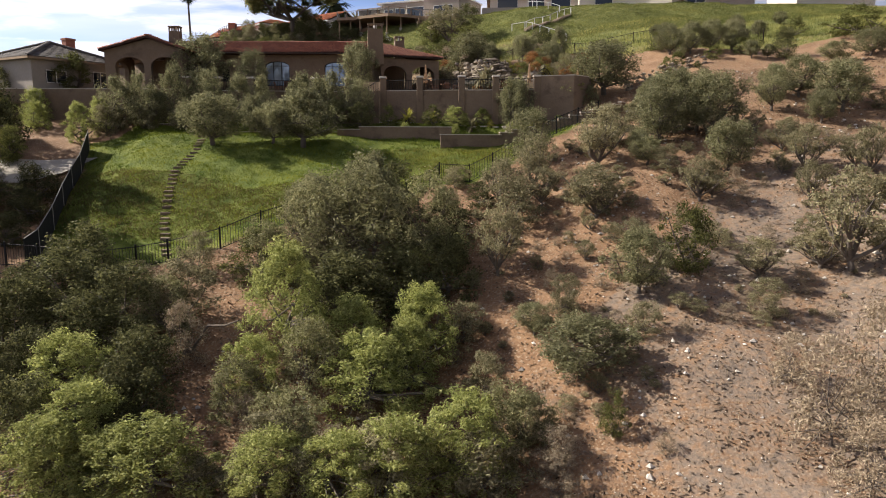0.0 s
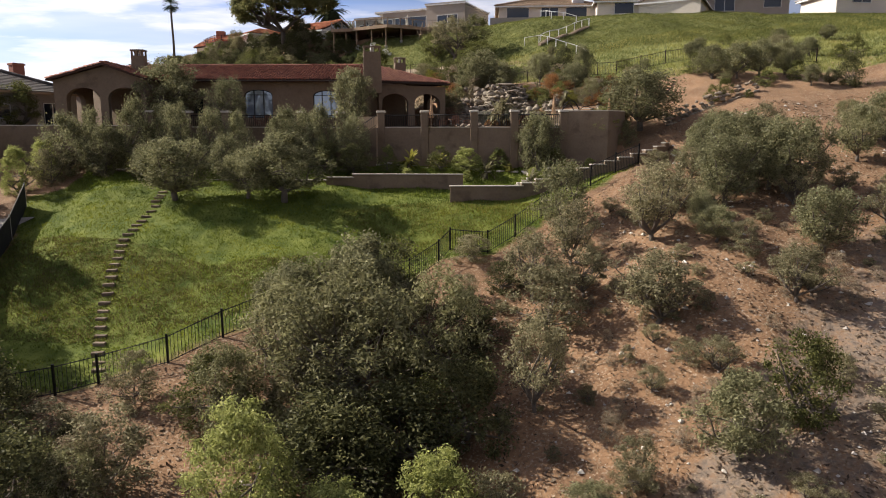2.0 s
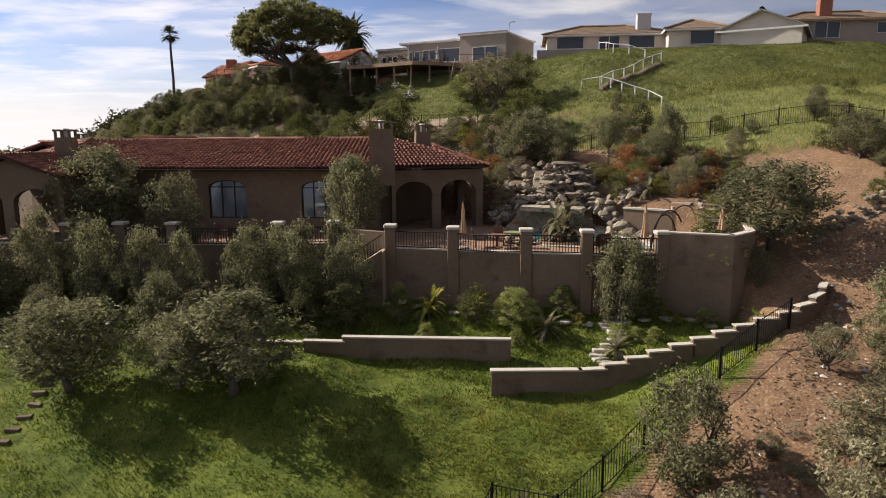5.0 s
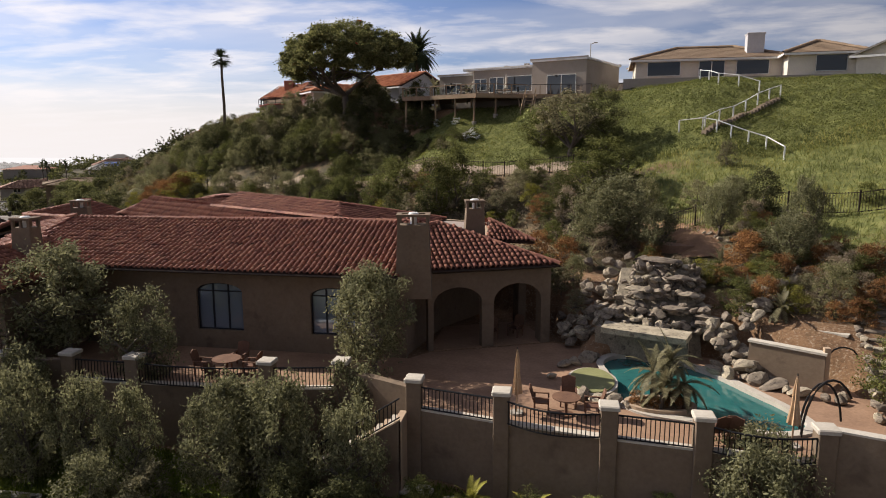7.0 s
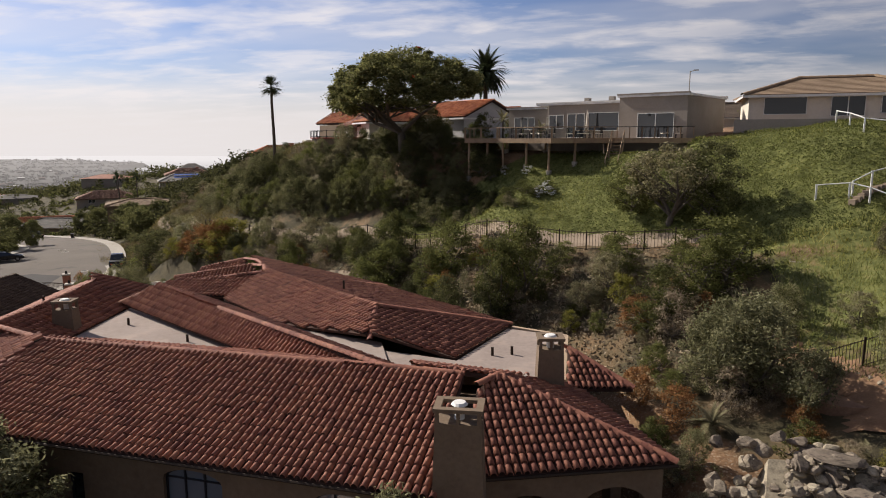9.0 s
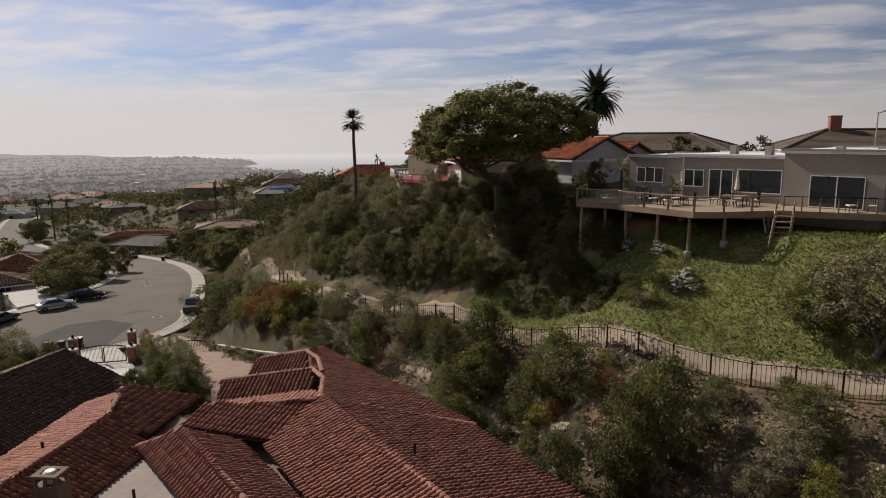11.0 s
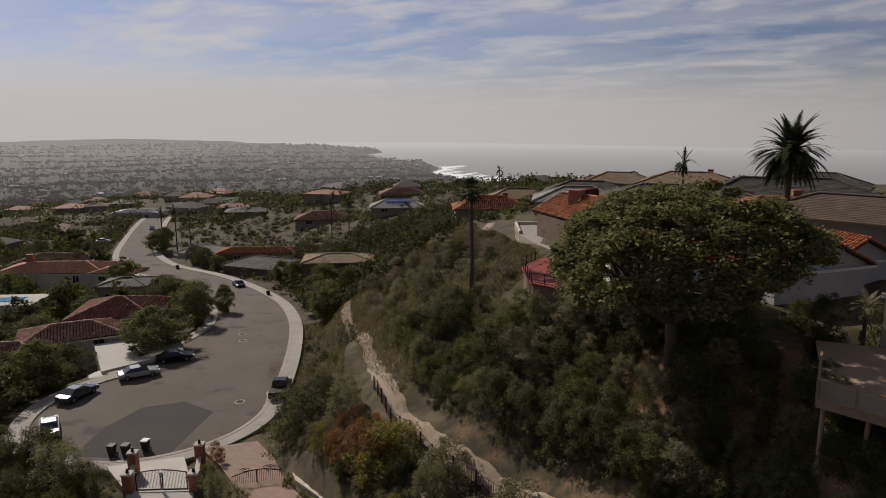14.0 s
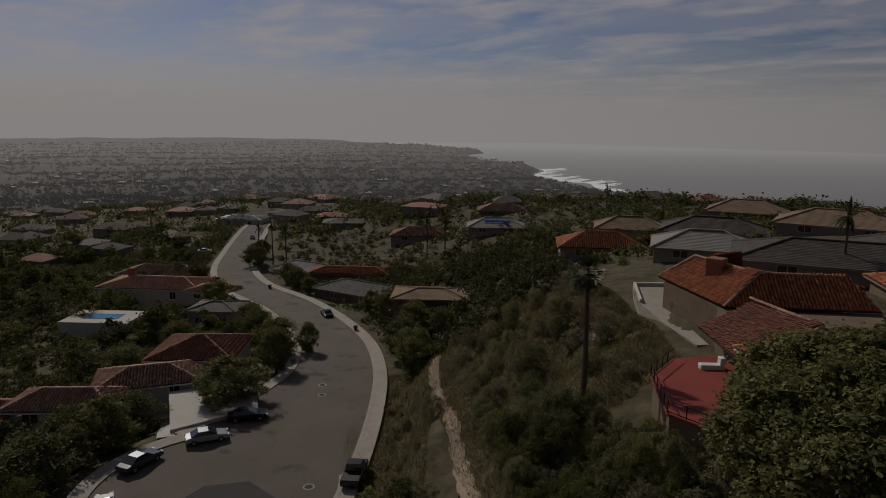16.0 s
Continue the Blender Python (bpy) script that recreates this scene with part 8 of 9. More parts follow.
def palm_fan(x, y, z0, z1, crown=1.5):
    t = thing("fan_palm", "tall slim fan palm with a small round head", "palm", "palms", at=(x, y, z0))
    h = z1 - z0
    part("trunk", Geo().tube([(0, 0, -.5), (.05, .02, h * .4), (-.05, 0, h * .8), (0, 0, h)], .24, 8, .15), PALM_BARK, t)
    rs = random.Random(3)
    g = Geo()
    for k in range(90):
        a, e = rs.uniform(0, math.tau), rs.uniform(-.75, 1.4)
        d = Vector((math.cos(a) * math.cos(e), math.sin(a) * math.cos(e), math.sin(e)))
        s = d.cross(Vector((0, 0, 1))).normalized()
        u = s.cross(d)
        c = Vector((0, 0, h)) + d * crown * .45
        for j in range(11):
            f = (j - 5) / 5
            tip = c + d * crown * (.62 - .18 * abs(f)) + s * crown * .42 * f - Vector((0, 0, .12 * crown))
            g.add([c - s * .04, c + s * .04, tip + u * .02], [(0, 1, 2)])
        g.add([Vector((0, 0, h)) - s * .02, Vector((0, 0, h)) + s * .02, c], [(0, 1, 2)])
    part("crown", g, PALM, t)
    sk = Geo()
    for k in range(50):
        a = rs.uniform(0, math.tau)
        sk.add([(.14 * math.cos(a - .2), .14 * math.sin(a - .2), h - .1), (.14 * math.cos(a + .2), .14 * math.sin(a + .2), h - .1), (.38 * math.cos(a), .38 * math.sin(a), h - rs.uniform(.6, 1.3))], [(0, 1, 2)])
    part("skirt", sk, DRY, t, "dry hanging dead fronds")


def palm_date(x, y, z0, z1, reach, name="date_palm", label="stout date palm with long arching fronds", n=125, leafm=PALM, thick=.42):
    t = thing(name, label, "palm", "palms", at=(x, y, z0))
    h = z1 - z0
    part("trunk", Geo().tube([(0, 0, -.5), (0, 0, h * .5), (0, 0, h)], thick, 9, thick * .8), PALM_BARK, t)
    rs = random.Random(int(abs(x * 7)))
    g = Geo()
    for k in range(n):
        a, e = rs.uniform(0, math.tau), math.radians(rs.uniform(-42, 80))
        L = reach * rs.uniform(.85, 1.1)
        p, prev = Vector((0, 0, h)), None
        d = Vector((math.cos(a) * math.cos(e), math.sin(a) * math.cos(e), math.sin(e)))
        s = Vector((-math.sin(a), math.cos(a), 0))
        steps2 = 13
        for j in range(steps2):
            q = p + d * (L / steps2)
            d = (d + Vector((0, 0, -.1))).normalized()
            w = reach * .15 * math.sin(math.pi * min(1, (j + 2) / (steps2 + 2)) ** .8)
            up2 = s.cross(d)
            for sg in (-1, 1):
                for jj in (0, .33, .66):
                    b0 = p + (q - p) * jj
                    tip = b0 + s * sg * w + d * w * .9 + up2 * w * -.12
                    g.add([b0, b0 + (q - p) * .42, tip], [(0, 1, 2)])
            g.add([p - s * .02, p + s * .02, q], [(0, 1, 2)])
            p = q
    part("crown", g, leafm, t)


# ---------------------------------------------------------------- trees and bushes of the slope and gardens: x, y, width, height
plants("olive", (9.6, 31.9, 3.9, 3.2), (6, 27.4, 4.9, 2.6), (18.4, 43.2, 4, 3.3), (17.1, 50.6, 5.1, 4.6), (19.4, 48.9, 4.9, 4.5), (17.3, 56.2, 3.7, 3.5), (25.2, 52.3, 3.7, 3.4), (30.4, 51.9, 5, 4), (28.9, 55.5, 4.4, 3.2), (30.6, 68.5, 2.1, 1.8), (24.2, 73.8, 3.6, 3), (26, 72.7, 3.6, 3.1), (28.1, 72.9, 3.7, 3.2), (30.4, 72.8, 3.6, 3), (39.9, 64.5, 4.2, 2.6), (36.5, 64, 3.7, 1.9), (-7.8, 40.7, 4.5, 3.8), (-4.7, 41.2, 5.3, 5.3), (3.3, 24.5, 2.7, 2), (-18.9, 55.4, 6.3, 4.2))
plants("olive", (-11.6, 55.7, 7.1, 4.5), (-14, 55.4, 4.2, 3.2), (-22.5, 59, 2.3, 2.4), (6.6, 62.4, 4.3, 3.9), (15.4, 65.6, 7.8, 4.9), (15.6, 48.6, 4.3, 4.1), (18.6, 49.9, 3.8, 4.3), (18.1, 56.7, 4.6, 3.6), (3.3, 83, 5.5, 4.5), (13.3, 79.7, 3, 4.1), (11.1, 85.9, 3, 2), (2.5, 83.3, 4.5, 3.7))
plants("green_tree", (12.3, 33.1, 3.3, 3.4), (-8.9, 95, 4.8, 5.3), (-1.9, 103.1, 4.6, 3.6), (3.4, 101.0, 4.2, 3.2), (3.5, 93.4, 5.6, 3.8), (-15.3, 100.5, 5, 4), (-21.6, 105.1, 4.9, 4.4), (-0, 90.3, 3.5, 2.7), (-10.2, 93.2, 4.1, 5.2), (-16.7, 99.1, 3.9, 3.5), (-21.1, 102.3, 3.8, 3.8), (2.4, 91.8, 4, 3.3), (-2.4, 95.9, 3.4, 2.6))
plants("scrub_olive", (0.6, 101.3, 7.4, 5.6), (3.1, 36, 3.5, 3.9), (15.2, 39.3, 3.5, 2.6), (20.8, 37.9, 2.3, 2.3), (22.5, 41.7, 3.3, 2.7), (10.7, 46.2, 4.5, 4.1), (4, 44.1, 4.1, 3.4), (6.4, 43, 2.9, 2.6), (9.1, 40.3, 3.8, 2.7), (25.1, 39.6, 2.8, 3), (19.8, 31.6, 5.2, 4.9), (13.5, 55, 2.5, 1.9), (6.4, 46.6, 3.2, 3.5), (9, 39.5, 4.4, 2.8))
plants("green_bush", (-1.4, 36.7, 2.4, 2.2), (6.5, 23.9, 1.3, 1.8), (44, 73.5, 7.2, 3), (-10, 36.1, 4.1, 2.7), (-5, 61.6, 1.8, 2), (-1, 61.4, 2.2, 1.8), (7.8, 61.3, 2.2, 1.5), (-0.9, 78.8, 1.5, 1.2), (10.4, 75.5, 2, 1.7), (8.6, 74, 2.2, 1.7), (6.2, 89.5, 1.8, 1.5))
plants("sage_bush", (6, 31.6, 1.9, 2), (14.3, 43, 2.2, 1.7), (-5.9, 39.7, 3.8, 3.1), (-8.6, 39.5, 3.1, 2.7), (-6, 37.6, 4.9, 3.4), (-13.8, 36.9, 2.7, 2.5), (-12.7, 32.1, 4.2, 3.1), (-8.7, 21.9, 2.4, 1.6), (-16.2, 34.9, 2.7, 1.7), (1, 31.9, 2.8, 2.2), (1.9, 28.1, 3, 2.3), (-6.3, 23, 3.8, 2.3), (-1.9, 22.2, 3.9, 2.6), (1.6, 22.6, 3.7, 2.5), (-4.8, 21.6, 2.8, 1.8), (-0.1, 23.6, 2.6, 1.9), (-7, 21.8, 2.4, 1.4), (-7.3, 36, 2.8, 1.9), (12.2, 49.8, 4, 2.4), (0.9, 48.8, 2.7, 1.6))
plants("sage_bush", (-5, 43.2, 4.9, 3.6), (-2.7, 41.5, 4.2, 3.4), (4.4, 41.5, 4.6, 3.5), (0.4, 44.6, 2.3, 1.6), (-7.5, 42.4, 2.8, 2.2), (12.6, 95.1, 2, 2), (-3.2, 93.8, 3.3, 2.5), (-4.7, 92.1, 2.9, 2), (9.1, 87.7, 2.4, 1.7), (4.5, 87.5, 2, 1.8), (-38.9, 114.1, 4.8, 3), (-32.1, 111.1, 5.1, 3.4))
plants("olive_tall", (6.5, 50.6, 4.2, 4.2), (-11.5, 63.4, 4, 4.6), (-13.2, 64.1, 3.5, 4), (-22.9, 64, 3.8, 4.7), (-18.3, 65.9, 3.4, 4.2), (-26.1, 60.7, 3.6, 3.7), (-20.5, 65.8, 2.8, 3.2), (-8.6, 65.9, 4, 4.6), (-16.6, 59.8, 3.2, 3.3), (-29.5, 61.7, 4.4, 4.5), (13.3, 62.3, 2, 2))
plants("dark_tree", (33.8, 68.3, 3.2, 2.8), (-3.1, 43.6, 4.8, 4.1), (-19.7, 35.9, 4.7, 3.4), (-5.3, 33.3, 5.8, 3.2), (-2.5, 34.4, 5.4, 3.6), (0.2, 35.5, 4.3, 3.4), (-16.2, 24.1, 3.5, 3.1), (-12.6, 25.3, 3.6, 3), (-17.8, 27.6, 3.7, 2.9), (-14.9, 30.7, 4.6, 3.5), (-19.1, 32.8, 5.7, 3.4), (-20.1, 29.7, 3.7, 3.4), (-16.5, 29.5, 4.2, 3.1), (-12.9, 27.2, 3.4, 2.7), (-20.5, 31, 3.3, 3), (-19.3, 31.7, 2.8, 2.2), (-17.3, 32.8, 3.2, 2.3), (-21.9, 33.8, 2.9, 2.1), (-17.9, 26.2, 2.1, 2.6), (-14, 29.2, 2.6, 2.1))
plants("dark_tree", (0.2, 41.2, 3.9, 2.5), (-2.1, 38.8, 3.7, 2.3), (0.5, 37.9, 2.6, 2), (-3.7, 33.9, 3, 2.1), (-5.5, 34.1, 3.6, 2.4), (-7.5, 61.1, 2.9, 2.2), (-9.7, 61, 2.9, 2.5), (2.5, 45.2, 2.4, 1.7), (3.7, 102.6, 5.2, 4.7), (12.1, 83.5, 3.1, 3.1), (-60.2, 120.2, 7.8, 5))
plants("bright_bush", (-7.4, 30.2, 5, 5), (-4.3, 29.6, 4.5, 3.4), (-0.8, 31.4, 4.4, 3.9), (-3.2, 27.1, 5.3, 3.6), (-8.1, 27.4, 3.2, 2.4), (-1.6, 29.4, 3.9, 3.4), (0.8, 23.4, 4.9, 3.4), (-1.7, 22.1, 5.3, 3), (-3.6, 21.6, 4, 2.4), (-6, 21.7, 4.2, 2.4), (-15.6, 26.5, 4.5, 3.1), (-13.7, 23.8, 5, 3), (-14.1, 22, 4.8, 3), (-10.3, 21.9, 5.2, 3), (-12, 22.1, 4.1, 2.4), (1, 61.3, 3.3, 1.8), (3.5, 62.3, 2.2, 1.5), (11.5, 61.8, 2.2, 1.3))
plants("big_shrub", (-5.8, 27.6, 3.7, 3.2), (-4.3, 36.8, 8, 6.4), (-7.3, 37.6, 5.8, 4.9), (-0.8, 38.9, 5.7, 5.4), (-9.7, 35.6, 4.6, 3.4), (-5.7, 23.9, 4.1, 2.6), (2.5, 23.8, 3.5, 3.2), (-13, 30.6, 3.8, 3), (-8.5, 26.1, 3.3, 2.6))
plants("dry_bush", (-11.6, 28.6, 2.3, 2.9), (-4, 22.8, 2.7, 1.9), (4.3, 23, 2.1, 1.7), (4, 22, 2.6, 1.6), (-7.8, 25.1, 1.8, 1.4), (13.5, 21.7, 4.5, 3.9), (15.9, 23.2, 3.3, 4.2), (13.7, 24.9, 2.7, 2), (13.4, 19.3, 3.2, 2.6), (8.1, 22.5, 1, 0.7), (14.4, 29.2, 1, 0.7), (4.5, 49.9, 2.2, 1.1), (0.4, 87.8, 3, 2.7))
plants("yellow_bush", (-44.3, 114.8, 6.3, 3.3), (11.2, 73.6, 1.4, 1.4), (-44.1, 113.5, 5.5, 3.7))
plants("rust_bush", (-47.8, 114.3, 4, 3), (-1.3, 82, 2.3, 1.9), (0.2, 80.2, 2.4, 1.8), (10.1, 78.6, 2.7, 1.9), (11.4, 76.6, 2.3, 1.5), (-1.6, 89.4, 2.6, 1.9))


# more shrubs beside the drive, the trail and the waterfall
plants("big_shrub", (-45.6, 101.0, 4.2, 4.2), (-71.2, 103.4, 6.5, 5.2), (-60.6, 110.4, 2.4, 2.6), (-57, 108.6, 2.8, 3.0), (-53.6, 107.6, 3.4, 3.2), (-50.4, 105.4, 3.6, 3.3), (-71.5, 139.5, 4, 3), (-53, 119, 5, 3.9), (-38.2, 111.2, 3.9, 3.1), (-29.1, 107.8, 4.1, 3.4), (-24.9, 105.6, 3.7, 2.7), (-22.1, 104.8, 4.2, 2.9), (0.7, 77.1, 2, 1.7), (1.8, 83.5, 2.9, 2.6), (4.1, 83.7, 2.6, 2.3), (5.8, 87.9, 2.9, 2.6), (13, 73.8, 2.7, 2.4))
plants("green_bush", (-51.8, 105.0, 3.0, 2.4), (-58.8, 109.4, 2.4, 2.4), (-47.6, 103.4, 3.2, 2.6), (-55.2, 114.2, 1.2, 1.3), (-51.4, 112.3, 1.5, 1.3), (-49.6, 111.6, 1.6, 1.4), (-47.6, 110.9, 1.5, 1.3), (-45.6, 109.9, 1.7, 1.4), (-43.4, 108.9, 1.6, 1.4), (-41.6, 108, 1.7, 1.5), (-0.7, 78.5, 1.8, 1.6), (13.1, 68, 2.8, 2.5))
plants("rust_bush", (-64.6, 114.2, 2.2, 2.3), (-44.7, 113.9, 4.9, 3.9))
plants("green_tree", (-18.2, 125.4, 2.6, 3.0), (-15.4, 127.6, 3.0, 3.4), (-13.6, 128.6, 2.6, 3.2), (-19.8, 127.4, 2.4, 2.2))
plants("dark_tree", (-77.5, 104.8, 5.5, 4.4), (-66.6, 104.4, 3.2, 3.6), (-61, 124.5, 4.5, 3.4))
plants("bright_bush", (-67.6, 126.8, 2.2, 2.3))
plants("sage_bush", (-34.1, 109.6, 3.7, 2.9), (0, 76.7, 1.7, 1.5), (0.8, 75, 1.4, 1.2), (13.9, 66.7, 2.2, 1.9))
plants("dry_bush", (-29, 105.3, 2.9, 2.1), (2.5, 81.5, 2.5, 2.2), (4.4, 82.2, 1.6, 1.4))
plants("olive", (5.5, 81.1, 3.2, 2.9), (9.3, 82, 2.9, 3.2), (12.1, 77.8, 3, 3))


# ---------------------------------------------------------------- more plants, by area
plant("olive", -8.5, 68.0, 5.2, 5.0, PATIO)
plants("olive_tall", (-21.2, 62, 3.4, 4.9), (-18.6, 62.2, 2.8, 4.4), (-16.6, 62.2, 2.8, 4.3), (-13.0, 62.4, 3.8, 4.7), (-10.3, 62.6, 3.6, 4.9), (-7.6, 62.4, 2.8, 4.2), (-24.6, 62.4, 3.6, 5.2), (-27.6, 61.8, 3.4, 4.6), (6.4, 61.2, 3.6, 4.4))
plants("sage_bush", (-26.2, 60.4, 3.4, 2.4), (-23.2, 60.2, 3, 2.2), (-15, 60.6, 3.2, 2.3), (-29.6, 59.4, 3.6, 2.8))
plants("bright_bush", (-31.2, 58, 3.2, 3.4), (-30.6, 60.4, 2.8, 3))
plant("olive", -23.9, 67.6, 6.8, 5.6, PATIO)
island = thing("pool_planter", "curved stone planter with brown plants beside the pool", "planter", at=(3.9, 66.2, 3.7))
ring = [(1.4 * math.cos(k * math.tau / 24), .85 * math.sin(k * math.tau / 24)) for k in range(24)]
part("wall", Geo().add([(x, y, 0) for x, y in ring] + [(x, y, .9) for x, y in ring] + [(x * .86, y * .8, .9) for x, y in ring] + [(x * .86, y * .8, .6) for x, y in ring],
                       [(j * 24 + k, j * 24 + (k + 1) % 24, j * 24 + 24 + (k + 1) % 24, j * 24 + 24 + k) for j in range(3) for k in range(24)]), STUCCO_IN, island)
part("soil", Geo().add([(x * .88, y * .84, .75) for x, y in ring], [tuple(range(24))]), TRAIL, island)
for x, y, w in ((3.0, 66.1, .9), (3.6, 65.8, .8), (4.4, 66.0, 1.0), (4.8, 66.4, .8), (4.0, 66.6, .8)):
    plant("rust_bush", x, y, w, w * .7, 4.5)
for dx, dy, h in ((0, 0, 1.5), (.7, .3, 1.9), (1.2, -.3, 1.2), (.3, -.6, 1.0)):
    palm_date(3.6 + dx, 66.4 + dy, 4.3, 4.3 + h, 1.35, "garden_palm", "small feathery palm beside the pool", 22, SAGE, .09)
for x, y in ((9.2, 74.6), (10.4, 73.2), (-1, 62.2), (2.5, 60.2), (-3.4, 61.6), (-3.2, 62.1), (5.6, 58.4), (6.8, 77.4), (1.6, 79.5), (8.6, 77.8)):
    palm_date(x, y, ground_z(x, y), ground_z(x, y) + .5, 1.1, "spiky_plant", "spiky strap-leaved garden plant", 24, YELLOW if x < 0 else SAGE, .1)
palm_date(0.8, 50.2, ground_z(0.8, 50.2) - .1, ground_z(0.8, 50.2) + .15, .9, "agave", "pale spiky agave beside the lawn fence", 22, SAGE, .12)
palm_date(-10.9, 118.6, 19.55, 20.6, 1.1, "potted_palm", "leafy palm in the corner of the deck", 26, SAGE, .08)
palm_date(-12.6, 118.0, 19.55, 20.1, .8, "potted_palm", "leafy potted plant beside the deck chairs", 20, SAGE, .08)
palm_date(-16.2, 126.5, 19.4, 21.6, 1.5, "queen_palm", "young feathery palm between the hilltop houses", 24, SAGE, .12)
palm_fan(-48.6, 132.6, 15.4, 26.4, 1.75)
palm_date(-25.1, 158.6, 19.5, 29.6, 4.6)
palm_date(-41, 178, 19.6, 27.0, 2.6, "queen_palm", "slim palm behind the dark roofs", 22, PALM, .18)
palm_date(4.5, 122, 19.6, 22.6, 1.2, "queen_palm", "thin young palm on the hilltop", 12, PALM, .08)
for x, y, h in ((-164, 242, 9), (-168, 238, 10), (-206, 206, 13), (-209, 203, 12), (-203, 209, 11), (-190, 262, 9), (-140, 300, 8)):
    palm_date(x, y, ground_z(x, y), ground_z(x, y) + h, 2.6, "queen_palm", "tall palm among the distant houses", 18, PALM, .22)

plants("dark_tree", (-28.6, 46.8, 3.6, 2.6), (-31.6, 45.4, 4.2, 3), (-27.4, 43.6, 3, 2.2), (-30.2, 42, 4, 2.8), (-33.6, 42.6, 4.4, 3.4), (-26.6, 40.6, 2.8, 2), (-29.2, 39.4, 3.4, 2.4), (-33, 39, 4, 3))
plants("dry_bush", (-29.6, 48.2, 2.4, 1.6), (-27.6, 41.6, 2, 1.4), (-31.6, 47.6, 2.6, 1.6))
# unseen tall trees, added to throw the trunk shadows on the lawn
plants("street_tree", (-35.5, 39.5, 6, 12), (-37.5, 45.5, 7, 13.5), (-38, 51.5, 6.5, 12))
plants("dark_tree", (-38, 57, 6, 6))
# the great spreading tree at the end of the hilltop
rs = np.random.RandomState(9)
shell = []
while len(shell) < 400:
    a, u = rs.uniform(0, math.tau), rs.uniform(0, 1)
    e = min(math.acos(1 - u * 1.12), 1.72)
    lump = 1 + .09 * math.sin(3 * a + 1) + .07 * math.sin(7 * a + 2 * e) + rs.uniform(-.1, .05)
    p = (.45 * math.sin(e) * math.cos(a) * lump, .45 * math.sin(e) * math.sin(a) * lump, .5 + .42 * math.cos(e) * lump)
    # the landward side is cut higher, clear of the roof behind
    if p[2] > .44 + .36 * max(0, p[0] - .02):
        shell.append(p)
shell = np.array(shell)
big = quads_mesh("crown", leaf_cloud(rs, shell, rs.uniform(.5, 1.2, len(shell)) * .062, 300, .0095, 1.9, .5), leaf("broad_tree_leaf", (.075, .082, .028), (.26, .25, .10), .5, .1))
tree = thing("spreading_tree", "great dark-green dome-shaped tree on the hilltop", "tree")
tree.matrix_basis = pose(-26.4, 121.5, 17.6, 0, 0, 12) @ Matrix.Diagonal((17, 16.5, 11.6, 1))
part("crown", big, None, tree)
part("trunk", trunk_mesh(88, shell * np.array([.8, .8, .9]), 9, .03), None, tree)
fl = quads_mesh("blossom", leaf_cloud(rs, shell[rs.choice(len(shell), 16)], np.full(16, .03), 7, .022, 1.2), RED_FLOWER)
part("blossom", fl, None, tree, "scattered red blossoms")
for x, y in ((-9.2, 107.9), (-8.6, 107.4), (-9.6, 107.2), (-8.9, 108.4), (-11.0, 111.0), (-13.4, 112.6)):
    b, c = crown_mesh(int(abs(x * 10)), WHITE_FLOWER, clumps=16, count=26, size=.07, low=.1, kind="bush", long=1.2, name="blossom")
    t = thing("flowering_bush", "low bush covered in white flowers", "bush", "flowering bushes")
    t.matrix_basis = pose(x, y, ground_z(x, y) - .1, 0, 0, 0) @ Matrix.Diagonal((1.3, 1.3, .8, 1))
    part("blossom", b, None, t)
    b, c = crown_mesh(int(abs(x * 10)) + 1, GREEN, clumps=16, count=26, size=.07, low=.05, kind="bush", long=1.4)
    part("crown", b, None, t)

SR = random.Random(2024)
TAKEN = []


def scatter(count, poly, kinds, wide, tall, gap=.5, avoid=()):
    xs = [p[0] for p in poly]; ys = [p[1] for p in poly]
    made = tries = 0
    while made < count and tries < count * 30:
        tries += 1
        x, y = SR.uniform(min(xs), max(xs)), SR.uniform(min(ys), max(ys))
        if not bool(inside(poly, np.array([x]), np.array([y]))[0]):
            continue
        if any(bool(inside(q, np.array([x]), np.array([y]))[0]) for q in avoid):
            continue
        w = SR.uniform(*wide)
        if any(math.hypot(x - a, y - b) < gap * (w + c) / 2 for a, b, c in TAKEN):
            continue
        d, _, hw = along([(a, b, 0, 1) for a, b in TRAIL_LINE], np.array([x]), np.array([y]))
        d2, _, hw2 = along(STREET, np.array([x]), np.array([y]))
        if d[0] < 1.5 + w * .42 or d2[0] < hw2[0] + 2 + w * .35 or math.hypot(x - BULB[0], y - BULB[1]) < BULB[3] + 2 + w * .35 or along(DRIVE, np.array([x]), np.array([y]))[0][0] < 3.6 + w * .3:
            continue
        TAKEN.append((x, y, w))
        plant(SR.choice(kinds), x, y, w, min(w * SR.uniform(*tall), 1.0 + .8 * max(0, d[0] - 1.5)))
        made += 1


HOUSE_PLAN = [(-45, 63), (14, 60), (14, 72), (-1, 79), (-3, 88), (-18, 94), (-27, 106), (-40, 106), (-46, 92)]
HILL_HOUSES = [(-20, 119.5), (-17, 112), (4, 108), (4, 130), (-20, 142)]
RED_PLAN = [(-46, 131), (-37, 125), (-30, 140), (-40, 165), (-65, 168)]
SHRUB_BED = [(-56, 118), (-53, 115.4), (-47, 113), (-41, 110.2), (-39, 113), (-46, 117), (-54, 121)]
DRIVES = [(-68, 119), (-60, 117.5), (-37, 106), (-36, 100), (-44, 103), (-52, 108.6), (-60, 111.4), (-66, 113)]
GATE_YARD = [(-73, 109), (-68, 114), (-61.5, 110.8), (-53.5, 106.6), (-50.6, 101), (-58, 98), (-64, 103), (-67.5, 106)]
